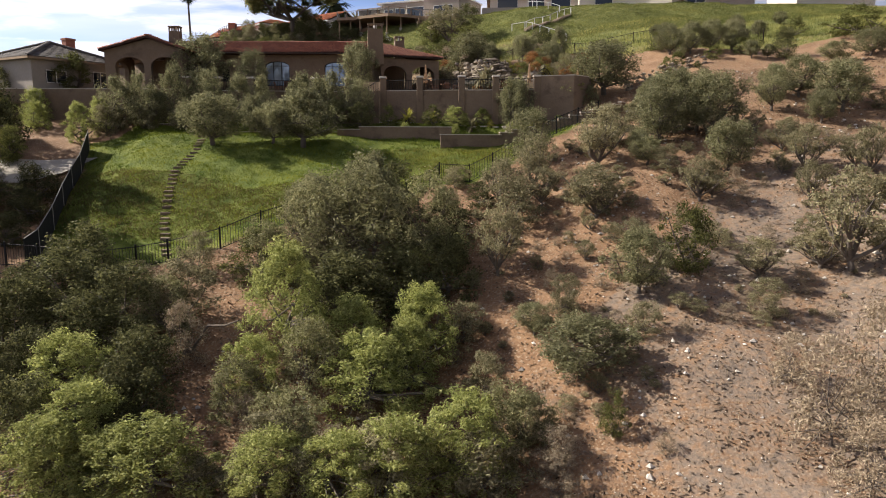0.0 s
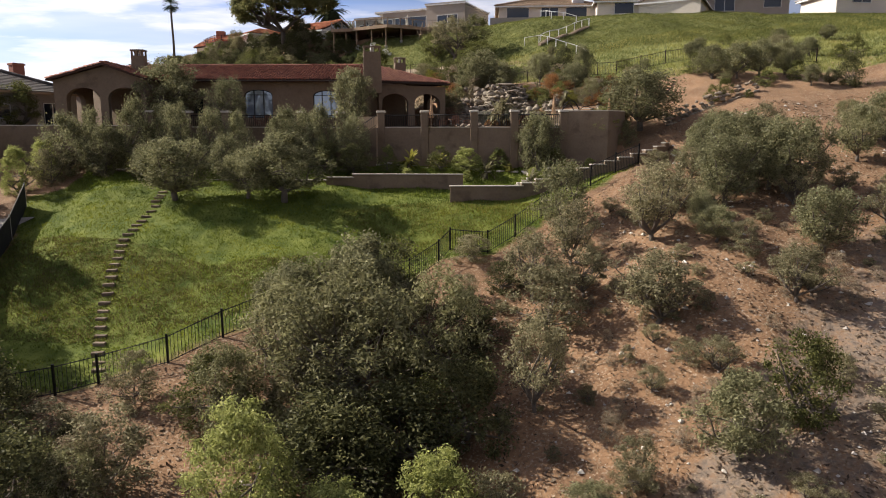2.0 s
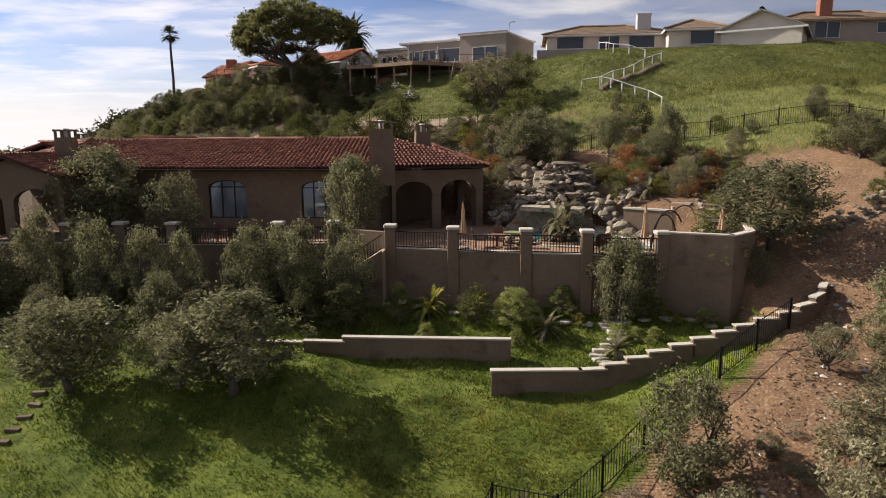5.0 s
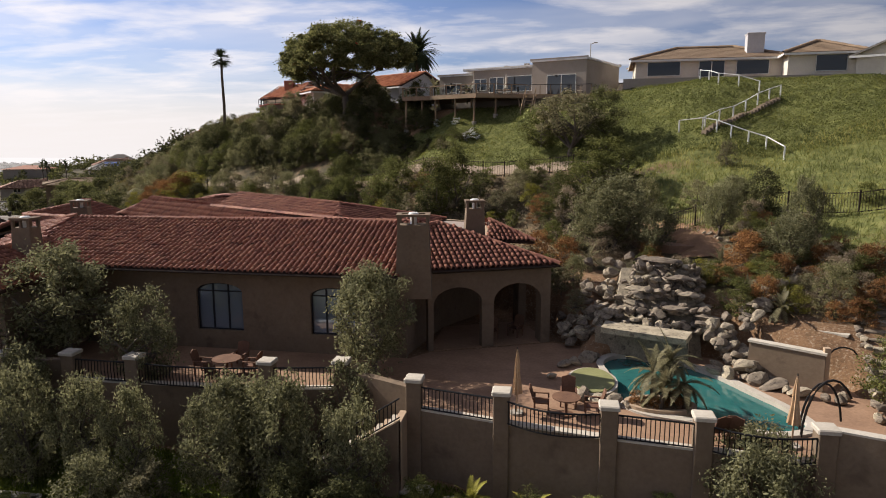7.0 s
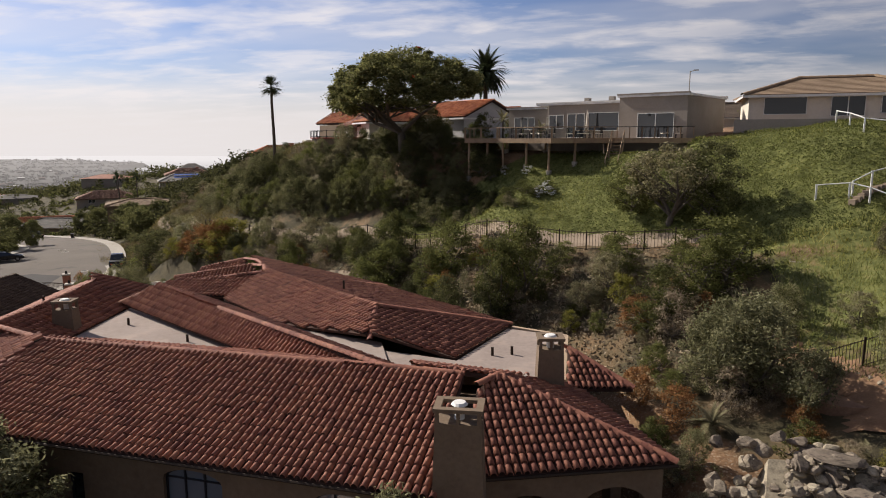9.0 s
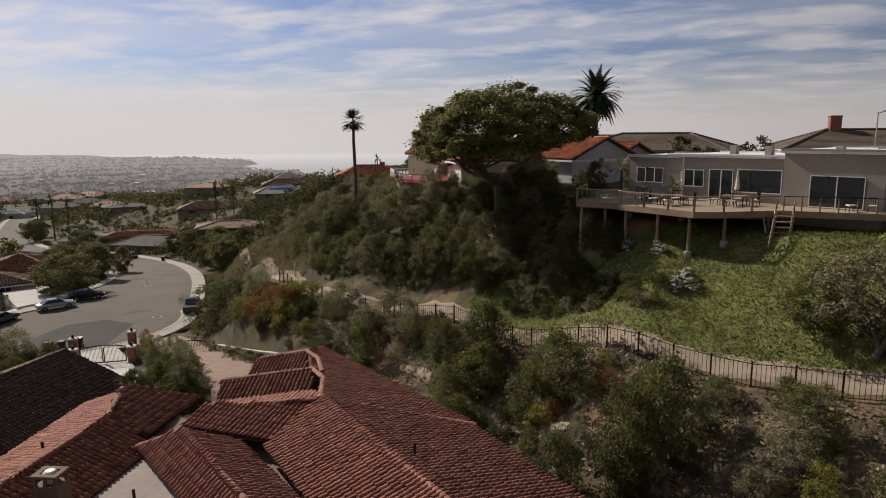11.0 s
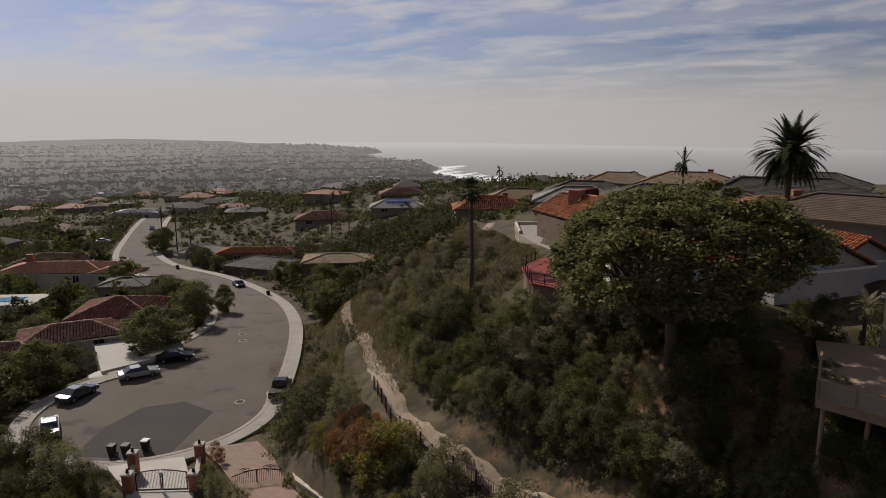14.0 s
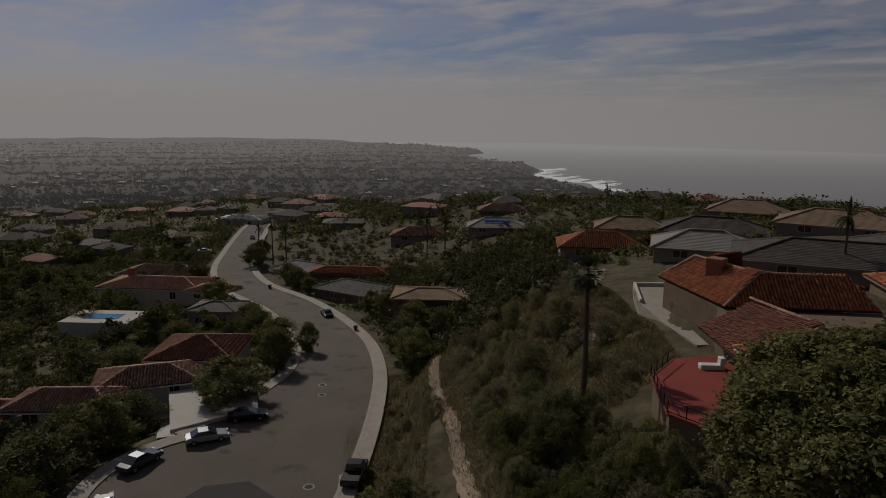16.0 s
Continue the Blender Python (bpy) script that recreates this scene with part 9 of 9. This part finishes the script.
for k in range(17):
    # tall shrubs crowd the uphill edge of the trail
    px, py = np.interp(k, [0, 5, 9, 12, 16], [-27, -36, -43.5, -49.5, -57]), np.interp(k, [0, 5, 9, 12, 16], [113.6, 116.8, 120.0, 124.2, 131])
    w = SR.uniform(2.4, 4.2)
    TAKEN.append((px, py, w * .8))
    plant(SR.choice(["dark_tree", "big_shrub", "dark_tree", "green_tree"]), float(px) + SR.uniform(-.3, .3) + w * .12, float(py) + w * .28, w, w * SR.uniform(.75, 1.0))
scatter(105, [(-60, 126), (-48, 121.5), (-34, 115.5), (-25, 112.5), (-22, 116), (-22, 122), (-24, 131), (-36, 128), (-46, 131), (-56, 134)], ["dark_tree", "dark_tree", "green_tree", "dark_tree", "big_shrub", "sage_bush"], (1.8, 4.4), (.7, 1.0), .46, (HILL_HOUSES, RED_PLAN))
scatter(34, [(-25, 112.5), (-18, 109.8), (-13.5, 114), (-17, 121), (-23, 121)], ["dark_tree", "dark_tree", "big_shrub"], (1.6, 3.4), (.6, .8), .32)
scatter(70, [(-52, 128), (-48, 121.5), (-34, 115.2), (-20, 109.5), (-12, 105), (-9, 107), (-18, 113), (-34, 118.5), (-46, 125)], ["dark_tree", "sage_bush", "green_bush", "dark_tree"], (.6, 1.6), (.6, .8), .45)
scatter(95, [(-40, 113), (-46, 109), (-36, 105.5), (-26, 103), (-17, 95), (-6, 88), (0, 82), (4, 84), (3, 96), (-5, 99), (-18, 104), (-30, 110)], ["sage_bush", "green_bush", "rust_bush", "dry_bush", "dark_tree", "green_tree", "yellow_bush"], (.8, 2.3), (.6, 1.0), .5, (HOUSE_PLAN,))
scatter(95, [(-84, 158), (-80, 147), (-68, 136), (-58, 127), (-50, 131), (-50, 145), (-60, 155), (-74, 172)], ["big_shrub", "dry_bush", "dark_tree", "big_shrub", "sage_bush"], (1.0, 4.2), (.55, .85), .5, (RED_PLAN,))
scatter(46, [(-62, 116), (-54, 120), (-46, 117.5), (-40, 113), (-46, 110.5), (-54, 114.5)], ["green_tree", "rust_bush", "dark_tree", "yellow_bush", "sage_bush"], (1.2, 2.8), (.7, 1.0), .45, (DRIVES,))
scatter(40, SHRUB_BED, ["green_bush", "rust_bush", "big_shrub", "dry_bush", "sage_bush"], (.9, 2.4), (.6, .9), .35)
scatter(24, [(-62, 111), (-58, 104), (-50, 99), (-44, 96), (-42, 100), (-50, 105), (-58, 110)], ["dark_tree", "green_tree", "green_bush"], (1.8, 3.0), (.8, 1.05), .4, (DRIVES, GATE_YARD))
scatter(30, [(-90, 104), (-84, 98), (-70, 94), (-66, 100), (-70, 106), (-80, 106)], ["dark_tree", "green_tree"], (2.5, 5), (.8, 1.1), .45)
scatter(70, [(4, 78), (14, 72), (17, 78), (10, 84), (5, 82)], ["rust_bush", "green_bush", "yellow_bush", "sage_bush", "dry_bush"], (.8, 2.3), (.6, .95), .35, ([(5.6, 77.6), (9.8, 77.4), (10.4, 84.8), (5, 87)],))
scatter(44, [(16, 66), (26, 66), (46, 74), (46, 92), (26, 92), (16, 84)], ["sage_bush", "green_bush", "olive"], (.9, 2.6), (.6, .9), .7)
scatter(40, [(-34, 18), (-12, 20), (-10, 30), (-18, 38), (-34, 38)], ["dark_tree", "sage_bush", "dry_bush", "dark_tree"], (1.2, 3.0), (.6, .9), .5)
scatter(46, [(4, 30), (14, 27), (30, 30), (40, 52), (34, 66), (17, 63), (14, 55), (4, 42)], ["scrub_olive", "olive", "scrub_olive", "sage_bush"], (1.5, 3.2), (.6, .85), .62)
scatter(230, [(-9, 24), (3, 22), (14, 28), (24, 30), (30, 52), (15, 56), (4, 46), (-6, 38)], ["dry_bush", "sage_bush", "scrub_olive", "dry_bush"], (.35, 1.5), (.5, .8), .6)
scatter(20, [(-46, 48), (-33, 46), (-33, 62), (-36, 70), (-46, 72)], ["dark_tree", "green_tree", "bright_bush"], (2.2, 4.5), (.8, 1.1), .5)
scatter(40, [(-28, 59.5), (-9, 59.6), (10, 59), (11, 61), (2, 62), (-8, 64), (-27, 64)], ["green_bush", "bright_bush", "bright_bush", "yellow_bush"], (.6, 1.4), (.5, .8), .5)
scatter(14, [(-34, 106), (-27, 106.5), (-20, 96), (-10, 89), (-9, 92), (-18, 99), (-26, 108)], ["green_tree", "green_tree", "dark_tree"], (2.4, 3.6), (.9, 1.2), .6, (HOUSE_PLAN,))
plants("street_tree", (-97, 107, 12, 7), (-104, 119, 9, 6.2), (-99.6, 130.5, 11.5, 6.6), (-98.6, 114.4, 8.5, 6.8), (-108.5, 143.5, 8, 7), (-116, 148.5, 8, 7), (-113.5, 153, 4.5, 5.5), (-128, 152, 10, 7.5), (-139, 157.5, 9, 7), (-104, 113, 10, 7), (-92, 98, 9, 7),
       (-122, 123, 9, 6), (-134, 131, 11, 6.5), (-142, 134, 9, 6), (-147, 146, 9, 6), (-160, 146, 8, 5.5), (-175, 168, 6, 5), (-130, 143, 9, 6),
       (-92, 157, 8, 6.5), (-98, 161, 8, 6.5), (-89, 154, 6, 5.5), (-103, 168, 8, 6), (-106, 171, 7, 6), (-96, 168, 6, 5), (-120, 177, 7, 5.5), (-128, 180, 6, 5), (-170, 190, 7, 6), (-178, 193, 7, 6), (-160, 187, 6, 4.5), (-205, 199, 9, 7), (-212, 204, 8, 7), (-222, 212, 8, 6))
FAR = [(-330, 150), (-230, 110), (-105, 92), (-96, 104), (-130, 150), (-190, 180), (-330, 235)]
FAR_R = [(-84, 160), (-120, 178), (-200, 205), (-330, 270), (-330, 400), (-30, 330), (0, 205), (-40, 200), (-70, 185)]
scatter(110, FAR, ["far_tree", "far_green"], (4, 9), (.6, 1.0), .5)
scatter(70, FAR_R, ["far_tree", "far_tree", "far_green"], (3, 5.5), (.45, .7), .5)
scatter(14, [(-22, 150), (40, 140), (60, 160), (40, 190), (-20, 190)], ["far_tree", "far_green"], (3, 5), (.7, 1.0), .6)

scatter(26, [(-48, 131), (-43.8, 131.5), (-39.8, 126.6), (-36.5, 126), (-36, 123), (-46, 125)], ["big_shrub", "dark_tree", "green_tree"], (2.2, 4), (.75, 1.0), .35, (RED_PLAN,))
scatter(42, [(-45, 141), (-50, 146.5), (-57, 155), (-62, 163), (-66, 162), (-60, 151), (-53, 143), (-47, 135)], ["big_shrub", "dry_bush", "green_bush", "sage_bush"], (.7, 2.0), (.5, .8), .5)
scatter(40, [(-86, 150), (-94, 150), (-80, 134), (-66, 122), (-58, 119), (-62, 128), (-72, 138)], ["big_shrub", "dry_bush", "dry_bush", "sage_bush", "dark_tree"], (.7, 2.2), (.5, .8), .6)
# ---------------------------------------------------------------- ground cover
rs = np.random.RandomState(31)


def spread(poly, n):
    xs = [p[0] for p in poly]; ys = [p[1] for p in poly]
    x, y = rs.uniform(min(xs), max(xs), n * 3), rs.uniform(min(ys), max(ys), n * 3)
    ok = inside(poly, x, y)
    x, y = x[ok][:n], y[ok][:n]
    return x, y, height(x, y)


def blades(x, y, z, tall, wide, lean=.5):
    n = len(x)
    a = rs.uniform(0, math.tau, n)
    h = rs.uniform(.5, 1.2, n) * tall
    d = np.stack([np.cos(a), np.sin(a), 0 * a], 1)
    b = np.stack([x, y, z - .02], 1)
    tip = b + np.stack([rs.normal(0, lean, n) * h, rs.normal(0, lean, n) * h, h], 1)
    v = np.stack([b - d * wide, b + d * wide, tip], 1)
    me = bpy.data.meshes.new("blades")
    me.from_pydata(v.reshape(-1, 3).tolist(), [], np.arange(n * 3).reshape(-1, 3).tolist())
    return me


BRIGHT_GRASS = leaf("garden_blade", (.085, .12, .012), (.22, .26, .045), .45, .1)
stuff("grass", blades(*spread(LAWN, 90000), .13, .022), GRASS, "short bright green lawn grass", "grass")
# dry grass, toned darker as well for the shade on the lower lawn
stuff("dry_lawn", blades(*spread([(-31, 45), (-24, 42), (-16, 41.4), (-9, 43.2), (-4, 46.5), (-7, 48.5), (-14, 47.5), (-20, 50), (-30, 52)], 34000), .16, .02), leaf("straw_blade", (.062, .052, .016), (.155, .128, .046), .4, .1), "straw-coloured dry patches in the lower lawn, darkened for shade", "grass")
stuff("straw_lawn", blades(*spread([(-8, 54.5), (-4, 49), (1, 50.5), (7, 54), (4, 56), (-3, 56)], 9000), .17, .02), leaf("olive_blade", (.10, .095, .02), (.23, .205, .05), .4, .1), "yellowing grass near the lawn fence", "grass")
stuff("garden_grass", blades(*spread(GARDEN, 40000), .2, .03), BRIGHT_GRASS, "lush green ground cover below the terrace", "grass")
DRY_GRASS = leaf("dry_grass_blade", (.088, .075, .03), (.21, .172, .075), .4, .1)
stuff("meadow_grass", blades(*spread(MEADOW, 50000), .4, .03), leaf("meadow_blade", (.15, .165, .042), (.37, .36, .12), .55, .1, patch=.4, patch_size=5.0), "rough yellow-green meadow grass", "grass")
stuff("bank_grass", blades(*spread([(-84, 154), (-68, 137), (-50, 122), (-44, 140), (-58, 158), (-72, 172), (-90, 160), (-96, 150), (-78, 132), (-62, 119), (-52, 117)], 70000), .45, .035), DRY_GRASS, "dry straw-coloured grass on the ridge", "grass")
stuff("slope_grass", blades(*spread([(-30, 18), (40, 18), (44, 72), (16, 66), (10, 54), (2, 46), (-30, 38)], 42000), .2, .011, .8), DRY, "sparse dry grass and twigs on the earth", "grass")
x, y, z = spread(IVY_SLOPE, 230000)
cen = np.stack([x, y, z + rs.uniform(.02, .15, len(x)) * (1 + .6 * np.sin(x * .9) * np.sin(y * 1.3))], 1)
stuff("ivy", quads_mesh("ivy", leaf_cloud(rs, cen, np.full(len(cen), .12), 1, .08, 1.3, .5), IVY), IVY, "dense dull-green ivy covering the bank", "ivy")
x, y, z = spread([(-40, 116), (-14, 106), (-6, 100), (4, 97), (6, 82), (-4, 84), (-18, 96), (-36, 107)], 16000)
stuff("bank_litter", quads_mesh("litter", leaf_cloud(rs, np.stack([x, y, z + .1], 1), np.full(len(x), .2), 1, .12, 2.2, .3), DRY), DRY, "dry leaf litter and weeds on the bank", "litter")

x, y, z = spread([(-34, 18), (44, 14), (46, 66), (17, 65), (13, 57), (2, 46), (-12, 40), (-34, 36)], 60000)
LITTER_LEAF = leaf("litter_leaf", (.045, .030, .02), (.21, .155, .105), .1, .1)
stuff("slope_litter", quads_mesh("litter", leaf_cloud(rs, np.stack([x, y, z + .015], 1), np.full(len(x), .05), 1, .085, 2.4, 2.5, .2), LITTER_LEAF), LITTER_LEAF, "dry leaves, bark and twigs strewn on the earth", "litter")
# loose stones on the bare slope
pebble = np.array([(1, 0, 0), (0, 1, 0), (-1, 0, 0), (0, -1, 0), (0, 0, .7), (0, 0, -.6)])
pf = np.array([(0, 1, 4), (1, 2, 4), (2, 3, 4), (3, 0, 4), (1, 0, 5), (2, 1, 5), (3, 2, 5), (0, 3, 5)])
x, y, z = spread([(-14, 22), (6, 20), (30, 16), (44, 40), (46, 66), (18, 64), (12, 54), (4, 46), (-8, 36)], 5200)
n = len(x)
s = .025 + .17 * rs.uniform(0, 1, n) ** 6
ang = rs.uniform(0, math.tau, n)
v = pebble[None] * (rs.uniform(.6, 1.3, (n, 6, 1)))
v = np.stack([v[..., 0] * np.cos(ang)[:, None] - v[..., 1] * np.sin(ang)[:, None], v[..., 0] * np.sin(ang)[:, None] + v[..., 1] * np.cos(ang)[:, None], v[..., 2]], -1) * s[:, None, None] + np.stack([x, y, z + .01], 1)[:, None]
me = bpy.data.meshes.new("stones")
me.from_pydata(v.reshape(-1, 3).tolist(), [], (pf[None] + (np.arange(n) * 6)[:, None, None]).reshape(-1, 3).tolist())
stuff("loose_stones", me, ROCK, "pale loose stones scattered on red earth", "stones")
dead = thing("dead_trunk", "leaning dark dead trunk over the gully", "trunk")
part("stem", Geo().tube([(-11.6, 29.4, ground_z(-11.6, 29.4)), (-10.4, 28.6, -8.2), (-9.3, 27.6, -7.9), (-8.4, 26.6, -7.4)], .07, 6, .03), PALM_BARK, dead)

# garden trees and hedges between the houses, too many to tell apart
def garden_woods(name, poly, n, mat, wide, seed, label):
    q = np.random.RandomState(seed)
    x, y, z = spread(poly, n)
    d, _, hw = along(STREET, x, y)
    t, _, _ = along([(a, b, 0, 1) for a, b in TRAIL_LINE], x, y)
    free = (d > hw + 3.5) & (np.hypot(x - BULB[0], y - BULB[1]) > BULB[3] + 3) & (t > 1.6)
    for hx, hy, hr in HOUSES:
        free &= np.hypot(x - hx, y - hy) > hr * .72
    x, y, z = x[free], y[free], z[free]
    cen = np.stack([x, y, z], 1)
    r = q.uniform(*wide, len(cen))
    cen[:, 2] += r * .5
    k = 5
    sub = np.repeat(cen, k, 0) + q.normal(0, .5, (len(cen) * k, 3)) * np.repeat(r, k)[:, None] * np.array([1, 1, .55])
    stuff(name, quads_mesh(name, leaf_cloud(q, sub, np.repeat(r, k) * .55, 16, .34, 1.7, .5, .8), mat), mat, label, "woods")


garden_woods("garden_woods", [(-320, 110), (-98, 88), (-99, 108), (-110, 140), (-150, 166), (-190, 174), (-250, 214), (-320, 262)], 2600, DARK, (.8, 2.0), 71, "dark garden trees and hedges between houses")
garden_woods("hedge_woods", [(-320, 110), (-98, 88), (-99, 108), (-110, 140), (-150, 166), (-190, 174), (-250, 214), (-320, 262)], 900, GREEN, (.6, 1.6), 72, "green garden shrubs between houses")
garden_woods("valley_woods", [(-84, 152), (-100, 162), (-126, 178), (-160, 190), (-168, 222), (-120, 236), (-92, 200), (-76, 172)], 900, DARK, (1.0, 2.6), 75, "dark scrub trees filling the valley below the ridge")
garden_woods("ridge_woods", [(-84, 152), (-100, 162), (-130, 178), (-170, 188), (-200, 204), (-320, 282), (-320, 400), (-60, 330), (-40, 240), (-62, 200), (-72, 182)], 1700, DARK, (.8, 2.0), 73, "dark trees below the ridge houses")
garden_woods("ridge_hedge", [(-84, 152), (-100, 162), (-130, 178), (-170, 188), (-200, 204), (-320, 282), (-320, 400), (-60, 330), (-40, 240), (-62, 200), (-72, 182)], 900, GREEN, (.6, 1.6), 74, "green shrubs below the ridge houses")

# ---------------------------------------------------------------- far woods and the distant town
def far_points(n, lo, hi, seed):
    q = np.random.RandomState(seed)
    az = np.radians(q.uniform(-38, 88, n * 2))
    d = lo * (hi / lo) ** q.uniform(0, 1, n * 2)
    x, y = -np.sin(az) * d - 10, np.cos(az) * d + 60
    z = height(x, y)
    inland = np.interp(x, SHORE_X, SHORE_Y) - y
    dd, _, hw = along(STREET, x, y)
    ok = (inland > 40) & (dd > hw + 4) & (d > lo)
    return x[ok][:n], y[ok][:n], z[ok][:n], q


x, y, z, q = far_points(3600, 300, 900, 5)
cen = np.stack([x, y, z + 2.2], 1)
wood = leaf_cloud(q, cen, q.uniform(2.0, 4.6, len(cen)), 30, .9, 1.5, .4, .75)
stuff("far_woods", quads_mesh("far_woods", wood, DARK), DARK, "dark garden trees of the distant suburb", "woods")
# these trees glow with distance, standing in for haze before them
HAZY_TREE = surf("far_tree_painted_haze", (.012, .013, .008), (.024, .024, .016), 40, 8, .95, 0, vary=.3, glow=(.30, .275, .265, .22))
haze_glow(HAZY_TREE, .075, .79)
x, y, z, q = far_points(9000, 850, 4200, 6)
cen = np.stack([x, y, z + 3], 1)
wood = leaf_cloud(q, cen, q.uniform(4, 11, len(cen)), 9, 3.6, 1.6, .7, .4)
stuff("hazy_woods", quads_mesh("hazy_woods", wood, HAZY_TREE), HAZY_TREE, "far trees on the plain and hills with painted haze", "woods")


def town(name, n, lo, hi, seed, mats, label):
    x, y, z, q = far_points(n, lo, hi, seed)
    geos = [Geo() for _ in mats]
    walls = Geo()
    for i in range(len(x)):
        L, Wd, h = q.uniform(5, 9), q.uniform(3.5, 6), q.uniform(2.6, 3.6)
        m = pose(x[i], y[i], z[i], 0, 0, q.uniform(20, 50) if q.rand() < .7 else q.uniform(0, 180))
        walls.box(-L, -Wd, -4, L, Wd, h, m)
        A, B, rz = L + .6, Wd + .6, h + q.uniform(1.4, 2.6)
        geos[q.randint(len(mats))].add([(-A, -B, h), (A, -B, h), (A, B, h), (-A, B, h), (-A + B, 0, rz), (A - B, 0, rz)], [(0, 1, 5, 4), (1, 2, 5), (2, 3, 4, 5), (3, 0, 4)], m)
    for g, mt in zip(geos, mats):
        stuff(name + "_roofs", g, mt, label + " roofs", "houses")
    stuff(name + "_walls", walls, mats[1] if len(mats) > 4 else GREY_WALL, label + " walls", "houses")


town("suburb", 330, 300, 900, 8, [RIBBED, TILE, SLATE, DULL_ROOF], "suburban house")
# town colours with haze painted over them as emission
HZ = [haze_glow(surf("painted_haze_roof_" + c, tuple(v * .8 for v in col), col, 30, 5, .9, 0, vary=.3, glow=(.30, .275, .265, .2))) for c, col in (("clay", (.10, .055, .042)), ("brown", (.05, .038, .032)), ("grey", (.09, .083, .08)), ("dark", (.05, .046, .043)), ("pale", (.42, .40, .38)))]
town("far_town", 560, 850, 2900, 9, HZ, "haze-painted distant town house")
